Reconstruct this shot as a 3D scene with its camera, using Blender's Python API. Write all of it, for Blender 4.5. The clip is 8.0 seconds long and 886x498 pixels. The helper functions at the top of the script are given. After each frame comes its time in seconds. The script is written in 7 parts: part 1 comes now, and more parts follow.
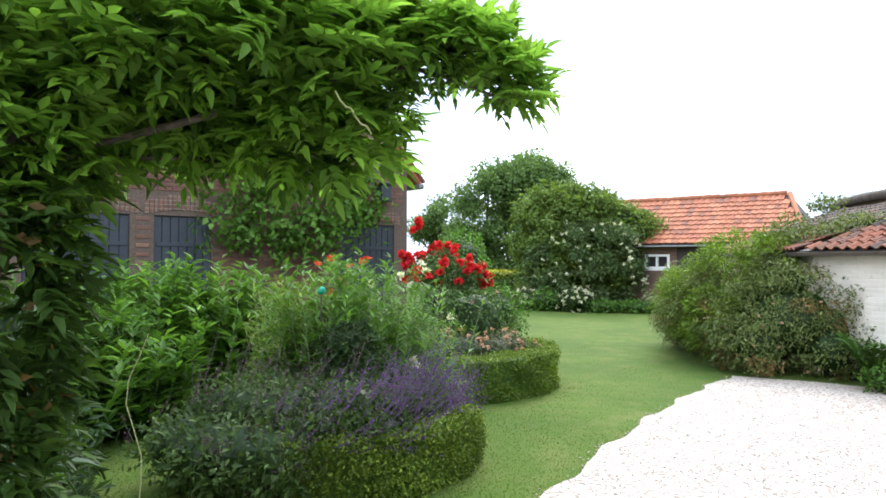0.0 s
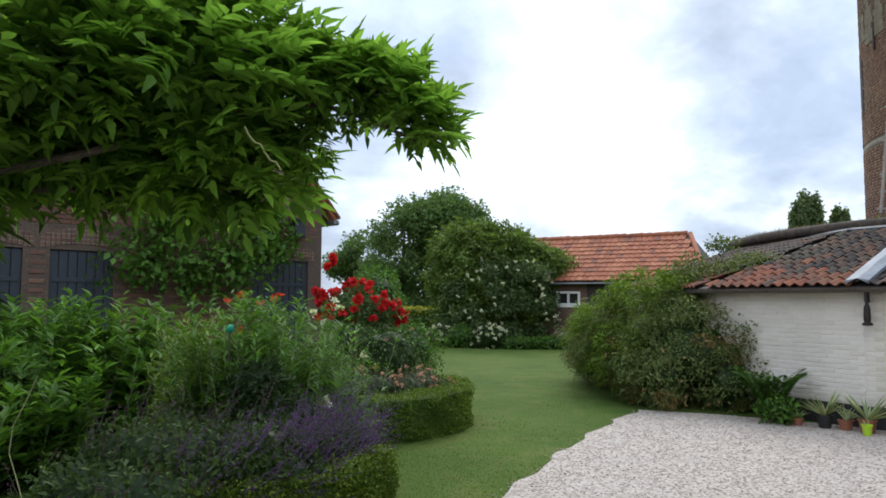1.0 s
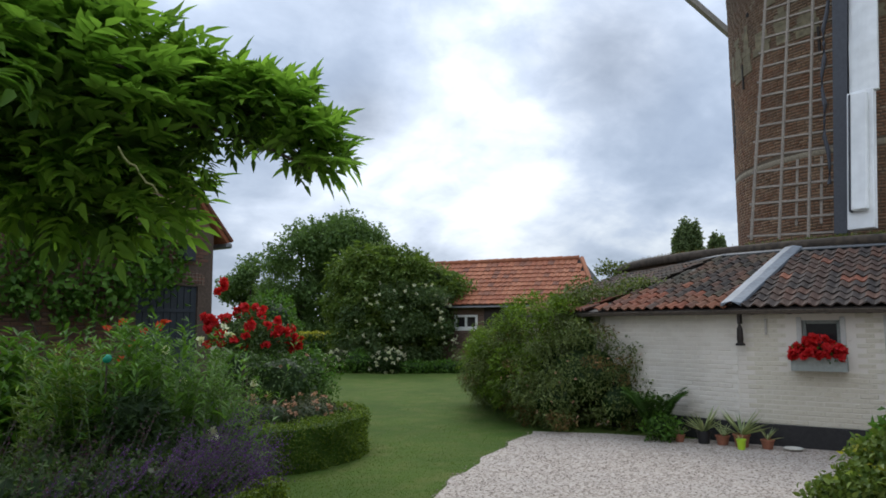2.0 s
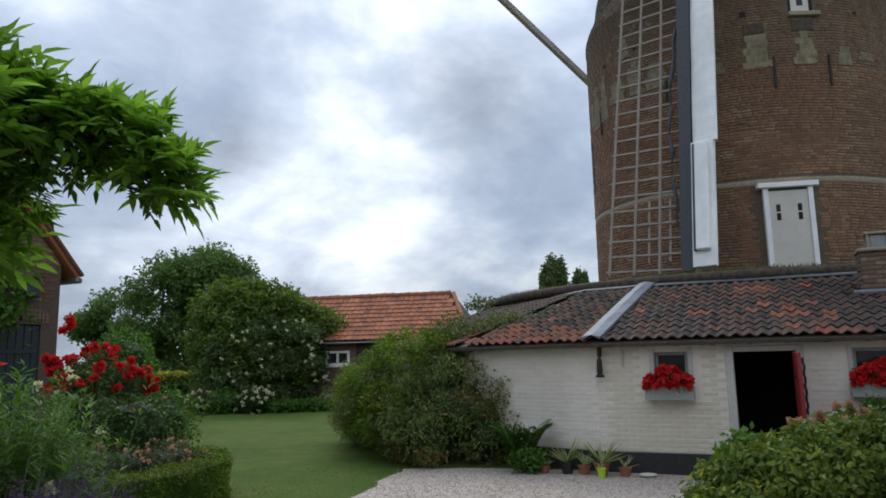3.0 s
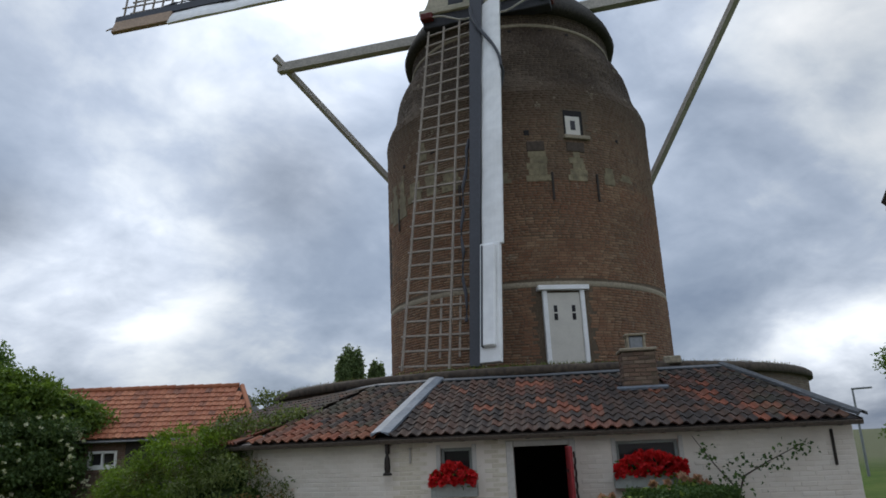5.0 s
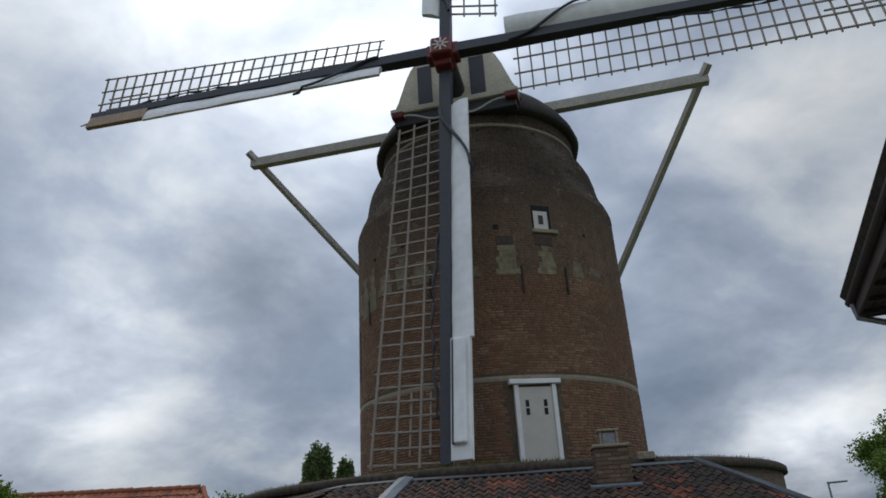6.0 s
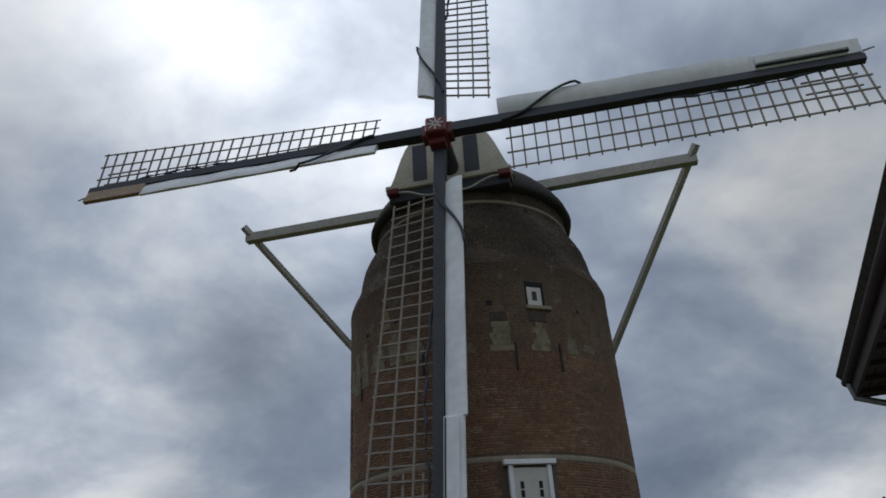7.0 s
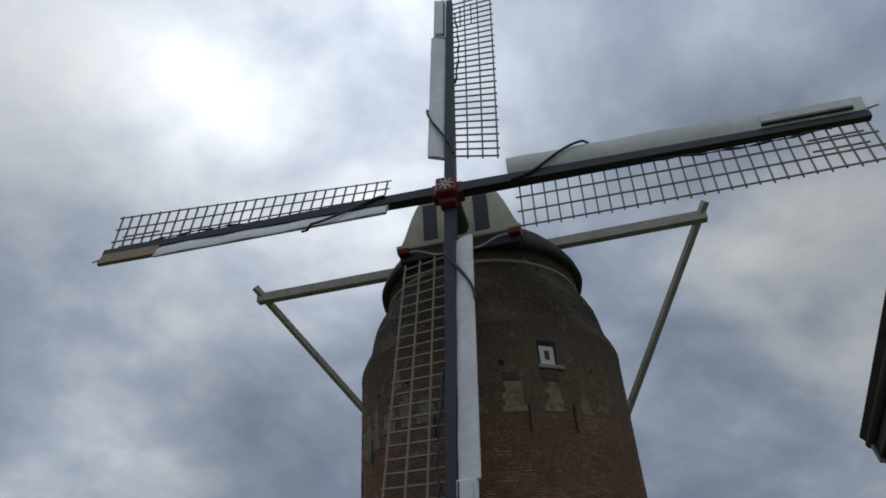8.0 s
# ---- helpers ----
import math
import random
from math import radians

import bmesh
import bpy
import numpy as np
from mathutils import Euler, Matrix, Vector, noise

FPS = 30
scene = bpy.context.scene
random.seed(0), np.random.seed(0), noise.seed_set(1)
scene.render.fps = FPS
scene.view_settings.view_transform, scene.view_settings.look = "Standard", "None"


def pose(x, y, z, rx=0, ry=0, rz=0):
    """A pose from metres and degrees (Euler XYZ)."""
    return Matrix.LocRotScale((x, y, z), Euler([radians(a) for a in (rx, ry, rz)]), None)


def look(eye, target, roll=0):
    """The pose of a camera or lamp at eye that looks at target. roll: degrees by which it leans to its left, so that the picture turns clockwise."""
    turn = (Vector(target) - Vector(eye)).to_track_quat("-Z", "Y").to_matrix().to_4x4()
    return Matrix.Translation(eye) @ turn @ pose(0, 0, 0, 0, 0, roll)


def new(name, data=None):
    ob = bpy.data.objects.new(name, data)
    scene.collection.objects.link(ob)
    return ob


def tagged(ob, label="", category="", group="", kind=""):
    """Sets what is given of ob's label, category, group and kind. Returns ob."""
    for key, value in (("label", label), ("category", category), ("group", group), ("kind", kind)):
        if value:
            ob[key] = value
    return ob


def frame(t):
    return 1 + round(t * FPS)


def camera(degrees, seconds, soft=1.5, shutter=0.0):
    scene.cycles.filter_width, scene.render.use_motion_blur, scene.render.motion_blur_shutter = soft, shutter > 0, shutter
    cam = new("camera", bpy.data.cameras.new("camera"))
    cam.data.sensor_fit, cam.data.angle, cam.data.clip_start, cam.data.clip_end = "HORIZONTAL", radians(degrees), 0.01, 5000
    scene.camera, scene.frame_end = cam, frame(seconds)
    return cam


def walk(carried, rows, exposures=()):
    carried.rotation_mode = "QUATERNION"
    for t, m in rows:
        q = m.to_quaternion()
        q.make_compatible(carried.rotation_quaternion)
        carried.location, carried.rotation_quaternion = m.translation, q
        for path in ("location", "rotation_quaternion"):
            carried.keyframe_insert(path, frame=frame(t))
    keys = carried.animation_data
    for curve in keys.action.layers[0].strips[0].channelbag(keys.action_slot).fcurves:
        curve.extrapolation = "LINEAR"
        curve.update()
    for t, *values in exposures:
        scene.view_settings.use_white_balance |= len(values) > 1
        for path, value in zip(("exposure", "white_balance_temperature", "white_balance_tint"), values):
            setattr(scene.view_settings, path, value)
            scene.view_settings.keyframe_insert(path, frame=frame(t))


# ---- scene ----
cam = camera(64.28, 8.0, soft=1.7)
# seconds, x, y, z, yaw, pitch, lean
ROWS = [
    (0.0, -0.226, -0.010, 1.822, -2.16, 1.20, 0.20),
    (0.5, -0.215, -0.016, 1.825, -5.71, 2.66, 0.20),
    (1.0, -0.204, -0.018, 1.828, -8.94, 4.19, 0.21),
    (1.2, -0.197, -0.016, 1.830, -10.32, 4.66, 0.16),
    (2.3, -0.138, 0.000, 1.850, -20.15, 6.84, -0.66),
    (2.5, -0.126, 0.002, 1.854, -22.30, 7.46, -0.92),
    (3.0, -0.098, 0.001, 1.861, -27.41, 8.76, -1.30),
    (3.5, -0.069, -0.003, 1.867, -32.42, 10.15, -1.65),
    (4.0, -0.040, -0.004, 1.880, -36.84, 11.25, -2.17),
    (4.5, -0.011, -0.004, 1.895, -41.19, 12.74, -2.43),
    (4.7, 0.000, -0.006, 1.901, -42.80, 13.60, -2.60),
    (5.8, 0.020, -0.054, 1.943, -46.61, 21.46, -3.37),
    (6.0, 0.024, -0.062, 1.951, -46.93, 22.87, -3.46),
    (6.5, 0.024, -0.076, 1.965, -47.86, 26.07, -3.70),
    (7.0, 0.014, -0.077, 1.970, -47.90, 28.90, -3.58),
    (7.5, 0.001, -0.076, 1.976, -48.00, 31.58, -3.72),
    (8.0, -0.012, -0.075, 1.981, -47.28, 33.69, -3.71),
]


def heading(x, y, z, yaw, pitch, lean):
    """A camera pose from yaw, pitch and a lean about its own line of sight."""
    return pose(x, y, z, 90 + pitch, 0, yaw) @ pose(0, 0, 0, 0, 0, lean)


walk(cam, [(r[0], heading(*r[1:])) for r in ROWS],
     exposures=[(0.0, 1.8), (0.5, 1.15), (1.0, 0.62), (1.3, 0.45), (2.5, 0.05), (3.5, -0.02), (4.5, -0.18), (5.8, -0.52), (6.5, -0.9), (7.0, -1.0), (8.0, -1.12)])

# ---- world: an overcast sky with broken cloud, brightest round the veiled sun ----
SUN_AZ, SUN_EL = 21.0, 45.0


def node(tree, kind, *links, **values):
    n = tree.nodes.new("ShaderNode" + kind)
    for key, value in values.items():
        if key == "op":
            n.operation = value
        elif key == "blend":
            n.blend_type = value
        elif key == "dtype":
            n.data_type = value
        elif key == "sky":
            n.sky_type = value
    for socket, source in links:
        if isinstance(source, bpy.types.NodeSocket):
            tree.links.new(source, n.inputs[socket])
        else:
            n.inputs[socket].default_value = source
    return n


def mixc(tree, fac, a, b, blend="MIX"):
    n = tree.nodes.new("ShaderNodeMix")
    n.data_type, n.blend_type = "RGBA", blend
    for i, source in ((0, fac), (6, a), (7, b)):
        if isinstance(source, bpy.types.NodeSocket):
            tree.links.new(source, n.inputs[i])
        elif i:
            n.inputs[i].default_value = (*source, 1) if len(source) == 3 else source
        else:
            n.inputs[i].default_value = source
    return n.outputs[2]


def ramp(tree, fac, stops):
    n = tree.nodes.new("ShaderNodeValToRGB")
    els = n.color_ramp.elements
    while len(els) < len(stops):
        els.new(0.5)
    for e, (at, c) in zip(els, stops):
        e.position = at
        e.color = (c, c, c, 1) if isinstance(c, (int, float)) else (*c, 1)
    tree.links.new(fac, n.inputs[0])
    return n.outputs[0]


def maths(tree, op, a, b=0.0, c=None):
    links = [(0, a), (1, b)] + ([(2, c)] if c is not None else [])
    return node(tree, "Math", *links, op=op).outputs[0]


def noise_of(tree, vec, scale, detail=3.0, rough=0.5, distort=0.0):
    return node(tree, "TexNoise", ("Vector", vec), ("Scale", scale), ("Detail", detail), ("Roughness", rough), ("Distortion", distort)).outputs[0]


world = bpy.data.worlds.new("overcast_sky")
world.use_nodes = True
scene.world = world
wt = world.node_tree
wt.nodes.clear()
way = node(wt, "TexCoord").outputs["Generated"]
sky = node(wt, "TexSky", sky="NISHITA")
sky.sun_disc, sky.sun_elevation, sky.sun_rotation = False, radians(SUN_EL), radians(SUN_AZ)
sep = node(wt, "SeparateXYZ", (0, way))
up = maths(wt, "ADD", maths(wt, "MAXIMUM", sep.outputs[2], 0.0), 0.42)
flat = node(wt, "CombineXYZ", (0, maths(wt, "DIVIDE", sep.outputs[0], up)), (1, maths(wt, "DIVIDE", sep.outputs[1], up)), (2, 0.37)).outputs[0]
big = noise_of(wt, flat, 1.9, 7.0, 0.52, 0.25)
small = noise_of(wt, flat, 7.0, 7.0, 0.56, 0.35)
cover = maths(wt, "ADD", maths(wt, "MULTIPLY", big, 0.79), maths(wt, "MULTIPLY", small, 0.21))
cloud = ramp(wt, cover, [(0.34, (0.300, 0.380, 0.525)), (0.44, (0.40, 0.49, 0.64)), (0.52, (0.54, 0.635, 0.795)), (0.60, (0.80, 0.88, 0.98)), (0.70, (1.08, 1.12, 1.16))])
# an overcast sky grows lighter towards the zenith
rise = maths(wt, "ADD", maths(wt, "MULTIPLY", maths(wt, "MAXIMUM", sep.outputs[2], 0.0), 1.25), 0.72)
cloud = mixc(wt, 1.0, cloud, node(wt, "CombineColor", (0, rise), (1, rise), (2, rise)).outputs[0], "MULTIPLY")


def direction(az, el):
    return Vector((math.sin(radians(az)) * math.cos(radians(el)), math.cos(radians(az)) * math.cos(radians(el)), math.sin(radians(el))))


def break_in_cloud(az, el, power, gain):
    """A thinner place in the cloud, with edges that follow the cloud's own shapes."""
    toward = node(wt, "VectorMath", (0, way), (1, direction(az, el)), op="DOT_PRODUCT").outputs["Value"]
    veil = maths(wt, "POWER", maths(wt, "MAXIMUM", toward, 0.0), power)
    return maths(wt, "MULTIPLY", maths(wt, "MULTIPLY", veil, maths(wt, "MAXIMUM", maths(wt, "ADD", maths(wt, "MULTIPLY", cover, 4.0), -1.2), 0.0)), gain)


sunway = direction(SUN_AZ, SUN_EL)
lit = maths(wt, "ADD", break_in_cloud(SUN_AZ, SUN_EL, 150.0, 0.46), break_in_cloud(19.0, 13.0, 170.0, 0.50))
lit = maths(wt, "ADD", lit, break_in_cloud(9.0, 9.0, 90.0, 0.30))
lit = maths(wt, "ADD", lit, break_in_cloud(73.0, 4.0, 220.0, 0.75))
lit = maths(wt, "ADD", lit, break_in_cloud(47.0, 46.0, 26.0, 1.05))
# unseen bright sky behind the camera, added to light the faces turned to it
lit = maths(wt, "ADD", lit, break_in_cloud(215.0, 35.0, 4.0, 0.45))


def heavy_cloud(az, el, power, share):
    """A darker, thicker bank: what is left of the light that comes through it."""
    toward = node(wt, "VectorMath", (0, way), (1, direction(az, el)), op="DOT_PRODUCT").outputs["Value"]
    bank = maths(wt, "POWER", maths(wt, "MAXIMUM", toward, 0.0), power)
    uneven = maths(wt, "MULTIPLY", maths(wt, "SUBTRACT", 1.35, cover), share)
    return maths(wt, "SUBTRACT", 1.0, maths(wt, "MULTIPLY", bank, uneven))


thin = maths(wt, "MULTIPLY", heavy_cloud(31.0, 21.0, 200.0, 0.40), heavy_cloud(9.0, 33.0, 60.0, 0.28))
thin = maths(wt, "MULTIPLY", thin, heavy_cloud(80.0, 30.0, 26.0, 0.50))
thin = maths(wt, "MULTIPLY", thin, heavy_cloud(10.5, 16.5, 900.0, 0.36))
cloud = mixc(wt, 1.0, cloud, node(wt, "CombineColor", (0, thin), (1, thin), (2, thin)).outputs[0], "MULTIPLY")
clouds = mixc(wt, 1.0, cloud, node(wt, "CombineColor", (0, lit), (1, lit), (2, lit)).outputs[0], "ADD")
blue = mixc(wt, 1.0, sky.outputs[0], (0.09, 0.09, 0.09), "MULTIPLY")
total = mixc(wt, 0.93, blue, clouds)
back = node(wt, "Background", ("Color", total), ("Strength", 1.0))
wt.links.new(back.outputs[0], node(wt, "OutputWorld").inputs[0])

sun = new("sun", bpy.data.lights.new("sun", "SUN"))
sun.data.energy, sun.data.angle, sun.data.color = 1.2, radians(30), (1.0, 0.96, 0.9)
sun.matrix_world = look(sunway * 40, (0, 0, 0))

# ---- materials ----


def material(name):
    m = bpy.data.materials.new(name)
    m.use_nodes = True
    t = m.node_tree
    return m, t, t.nodes["Principled BSDF"]


def bump(tree, bsdf, height, strength=0.4, distance=0.01):
    b = node(tree, "Bump", ("Height", height), ("Strength", strength), ("Distance", distance))
    tree.links.new(b.outputs[0], bsdf.inputs["Normal"])


def plain(name, colour, rough=0.7, metal=0.0, grain=30.0, vary=0.25, relief=0.15, stain=0.35):
    """A painted, wooden or metal surface with fine grain and broad stains."""
    m, t, b = material(name)
    co = node(t, "TexCoord").outputs["Object"]
    fine, broad = noise_of(t, co, grain, 4), noise_of(t, co, grain * 0.07 + 0.4, 3)
    dark = tuple(c * (1 - vary) for c in colour)
    pale = tuple(min(1, c * (1 + vary * 0.5)) for c in colour)
    c = mixc(t, ramp(t, fine, [(0.3, 0), (0.7, 1)]), dark, pale)
    c = mixc(t, maths(t, "MULTIPLY", ramp(t, broad, [(0.45, 0), (0.7, 1)]), stain), c, tuple(v * 0.55 for v in colour))
    t.links.new(c, b.inputs["Base Color"])
    b.inputs["Roughness"].default_value, b.inputs["Metallic"].default_value = rough, metal
    if relief:
        bump(t, b, fine, relief, 0.01)
    return m


def leafy(name, colour, second, rough=0.5, through_light=0.35):
    """Foliage: colour differs from leaf to leaf, light comes through."""
    colour, second = (colour[0], colour[1], colour[2] * 0.8), (second[0], second[1], second[2] * 0.8)
    m, t, b = material(name)
    isle = node(t, "NewGeometry").outputs["Random Per Island"]
    co = node(t, "TexCoord").outputs["Object"]
    patch = noise_of(t, co, 1.7, 3)
    mid = tuple((a + c) / 2 for a, c in zip(colour, second))
    c = ramp(t, isle, [(0.0, colour), (0.55, mid), (0.9, second), (1.0, tuple(min(1, v * 1.5) for v in second))])
    c = mixc(t, maths(t, "MULTIPLY", ramp(t, patch, [(0.35, 0), (0.65, 1)]), 0.5), c, tuple(v * 0.6 for v in colour))
    t.links.new(c, b.inputs["Base Color"])
    b.inputs["Roughness"].default_value = rough
    b.inputs["Specular IOR Level"].default_value = 0.2
    tr = node(t, "BsdfTranslucent", ("Color", mixc(t, 1.0, c, (1.2, 1.22, 0.75), "MULTIPLY")))
    mx = node(t, "MixShader", (0, through_light), (1, b.outputs[0]), (2, tr.outputs[0]))
    t.links.new(mx.outputs[0], t.nodes["Material Output"].inputs[0])
    return m


def bricky(name, colours, mortar, round_radius=0.0, scale=1.0, weather=0.5):
    """Brickwork in courses, laid round a drum of the given radius or on the local x and z of a flat wall."""
    m, t, b = material(name)
    co = node(t, "TexCoord").outputs["Object"]
    s = node(t, "SeparateXYZ", (0, co))
    if round_radius:
        along = maths(t, "MULTIPLY", maths(t, "ARCTAN2", s.outputs[0], maths(t, "MULTIPLY", s.outputs[1], -1.0)), round_radius)
    else:
        along = s.outputs[0]
    wob = noise_of(t, co, 2.5, 2)
    lay = node(t, "CombineXYZ", (0, along), (1, maths(t, "ADD", s.outputs[2], maths(t, "MULTIPLY", wob, 0.007))), (2, 0.0)).outputs[0]
    n = node(t, "TexBrick", ("Vector", lay), ("Color1", (0, 0, 0, 1)), ("Color2", (1, 1, 1, 1)), ("Mortar", (0.5, 0.5, 0.5, 1)), ("Scale", 1.0 / scale),
             ("Mortar Size", 0.008), ("Mortar Smooth", 0.3), ("Brick Width", 0.235), ("Row Height", 0.072), ("Bias", 0.0))
    per = ramp(t, n.outputs[0], [(0.0, colours[0]), (0.4, colours[1]), (0.75, colours[2]), (1.0, colours[3])])
    fine, mid, broad = noise_of(t, co, 38, 4), noise_of(t, co, 3.1, 5, 0.6), noise_of(t, co, 0.45, 4, 0.6)
    c = mixc(t, ramp(t, mid, [(0.35, 0.0), (0.75, 0.6)]), per, tuple(v * 0.62 for v in colours[0]))
    patch = noise_of(t, co, 0.9, 5, 0.65)
    c = mixc(t, ramp(t, patch, [(0.40, 0.0), (0.7, 0.25)]), c, colours[2])
    c = mixc(t, maths(t, "MULTIPLY", n.outputs[1], 0.95), c, mortar)
    c = mixc(t, maths(t, "MULTIPLY", ramp(t, broad, [(0.42, 0), (0.66, 1)]), weather), c, (0.10, 0.085, 0.062))
    t.links.new(c, b.inputs["Base Color"])
    b.inputs["Roughness"].default_value = 0.9
    bump(t, b, maths(t, "ADD", maths(t, "MULTIPLY", n.outputs[1], -1.0), maths(t, "MULTIPLY", fine, 0.6)), 0.8, 0.02)
    return m


def masonry(name, colours, old=False, top_tone=(0.036, 0.026, 0.019)):
    """Bricks laid one by one: colour differs from brick to brick, with broad weathering over the wall."""
    m, t, b = material(name)
    info = node(t, "ObjectInfo")
    co = node(t, "VectorMath", (0, node(t, "TexCoord").outputs["Object"]), (1, info.outputs["Location"]), op="ADD").outputs[0]
    z = node(t, "SeparateXYZ", (0, co)).outputs[2]
    pick = maths(t, "FRACT", maths(t, "ADD", info.outputs["Random"], node(t, "NewGeometry").outputs["Random Per Island"]))
    k = len(colours)
    c = ramp(t, pick, [(i / (k - 1), col) for i, col in enumerate(colours)])
    fine, mid, broad = noise_of(t, co, 40, 4), noise_of(t, co, 2.6, 5, 0.65), noise_of(t, co, 0.55, 4, 0.6)
    c = mixc(t, ramp(t, mid, [(0.40, 0.0), (0.72, 0.55)]), c, colours[-1])
    c = mixc(t, ramp(t, broad, [(0.42, 0.0), (0.64, 0.5)]), c, tuple(v * 0.6 for v in colours[0]))
    c = mixc(t, ramp(t, fine, [(0.4, 0.0), (0.75, 0.35)]), c, tuple(v * 0.4 for v in colours[0]))
    warm = noise_of(t, node(t, "VectorMath", (0, co), (1, (4.1, 7.7, 1.3)), op="ADD").outputs[0], 0.8, 5, 0.65)
    c = mixc(t, ramp(t, warm, [(0.46, 0.0), (0.62, 0.5)]), c, (colours[0][0] * 1.1, colours[0][1] * 0.92, colours[0][2] * 0.88))
    if old:
        # greyer above about 9 m, darkest towards the top
        high = node(t, "MapRange", (0, maths(t, "ADD", z, maths(t, "MULTIPLY", mid, 0.5))), (1, 8.95), (2, 9.1)).outputs[0]
        top = node(t, "MapRange", (0, maths(t, "ADD", z, maths(t, "MULTIPLY", mid, 1.6))), (1, 10.8), (2, 12.8)).outputs[0]
        grey = mixc(t, ramp(t, mid, [(0.35, 0), (0.65, 1)]), (0.078, 0.056, 0.037), (0.165, 0.119, 0.074))
        grey = mixc(t, maths(t, "MULTIPLY", top, 0.85), grey, top_tone)
        c = mixc(t, maths(t, "ADD", maths(t, "MULTIPLY", high, 0.55), maths(t, "MULTIPLY", top, 0.40)), c, grey)
        spots = ramp(t, noise_of(t, co, 2.2, 6, 0.7), [(0.62, 0), (0.67, 1)])
        c = mixc(t, maths(t, "MULTIPLY", spots, 0.45), c, (0.33, 0.29, 0.21))
    t.links.new(c, b.inputs["Base Color"])
    b.inputs["Roughness"].default_value = 0.92
    bump(t, b, fine, 0.5, 0.008)
    return m


def piecewise(name, colours, rough=0.8, grain=25.0, moss=0.0):
    """Fired clay or stone pieces, whose colour differs from piece to piece."""
    m, t, b = material(name)
    rnd = node(t, "ObjectInfo").outputs["Random"]
    isle = node(t, "NewGeometry").outputs["Random Per Island"]
    pick = maths(t, "FRACT", maths(t, "ADD", rnd, isle))
    co = node(t, "TexCoord").outputs["Object"]
    k = len(colours)
    c = ramp(t, pick, [(i / (k - 1), col) for i, col in enumerate(colours)])
    fine, broad = noise_of(t, co, grain, 5, 0.6), noise_of(t, co, 1.3, 4)
    c = mixc(t, ramp(t, fine, [(0.35, 0), (0.75, 0.6)]), c, tuple(v * 0.45 for v in colours[0]))
    if moss:
        c = mixc(t, maths(t, "MULTIPLY", ramp(t, broad, [(0.48, 0), (0.62, 1)]), moss), c, (0.075, 0.075, 0.04))
    t.links.new(c, b.inputs["Base Color"])
    b.inputs["Roughness"].default_value = rough
    b.inputs["Specular IOR Level"].default_value = 0.3
    bump(t, b, fine, 0.35, 0.008)
    return m


def grassy():
    m, t, b = material("lawn_grass")
    co = node(t, "TexCoord").outputs["Object"]
    fine, mid, broad = noise_of(t, co, 60, 5, 0.7), noise_of(t, co, 2.2, 4, 0.6), noise_of(t, co, 0.35, 4, 0.6)
    c = mixc(t, ramp(t, fine, [(0.3, 0), (0.7, 1)]), (0.052, 0.088, 0.014), (0.080, 0.124, 0.021))
    c = mixc(t, ramp(t, mid, [(0.44, 0), (0.66, 0.75)]), c, (0.112, 0.124, 0.035))
    c = mixc(t, ramp(t, broad, [(0.42, 0), (0.60, 0.6)]), c, (0.040, 0.077, 0.012))
    # far ground coloured duller to cut the green bounce light on the mill
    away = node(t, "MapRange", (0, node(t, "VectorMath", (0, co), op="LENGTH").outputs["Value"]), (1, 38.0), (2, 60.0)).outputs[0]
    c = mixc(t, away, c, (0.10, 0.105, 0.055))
    t.links.new(c, b.inputs["Base Color"])
    b.inputs["Roughness"].default_value = 0.9
    b.inputs["Specular IOR Level"].default_value = 0.1
    bump(t, b, fine, 0.4, 0.03)
    return m


def gravelly():
    m, t, b = material("white_gravel_bed")
    co = node(t, "TexCoord").outputs["Object"]
    v = node(t, "TexVoronoi", ("Vector", co), ("Scale", 34.0))
    tone = node(t, "SeparateColor", (0, v.outputs[1])).outputs[0]
    c = ramp(t, tone, [(0.0, (0.131, 0.097, 0.071)), (0.20, (0.327, 0.273, 0.223)), (0.45, (0.415, 0.355, 0.297)), (1.0, (0.485, 0.419, 0.361))])
    c = mixc(t, ramp(t, v.outputs[0], [(0.3, 0), (0.7, 0.35)]), c, (0.289, 0.230, 0.183))
    c = mixc(t, ramp(t, noise_of(t, co, 0.8, 5, 0.65), [(0.45, 0), (0.7, 0.55)]), c, (0.379, 0.333, 0.293))
    t.links.new(c, b.inputs["Base Color"])
    b.inputs["Roughness"].default_value = 0.85
    bump(t, b, v.outputs[0], -0.25, 0.012)
    return m


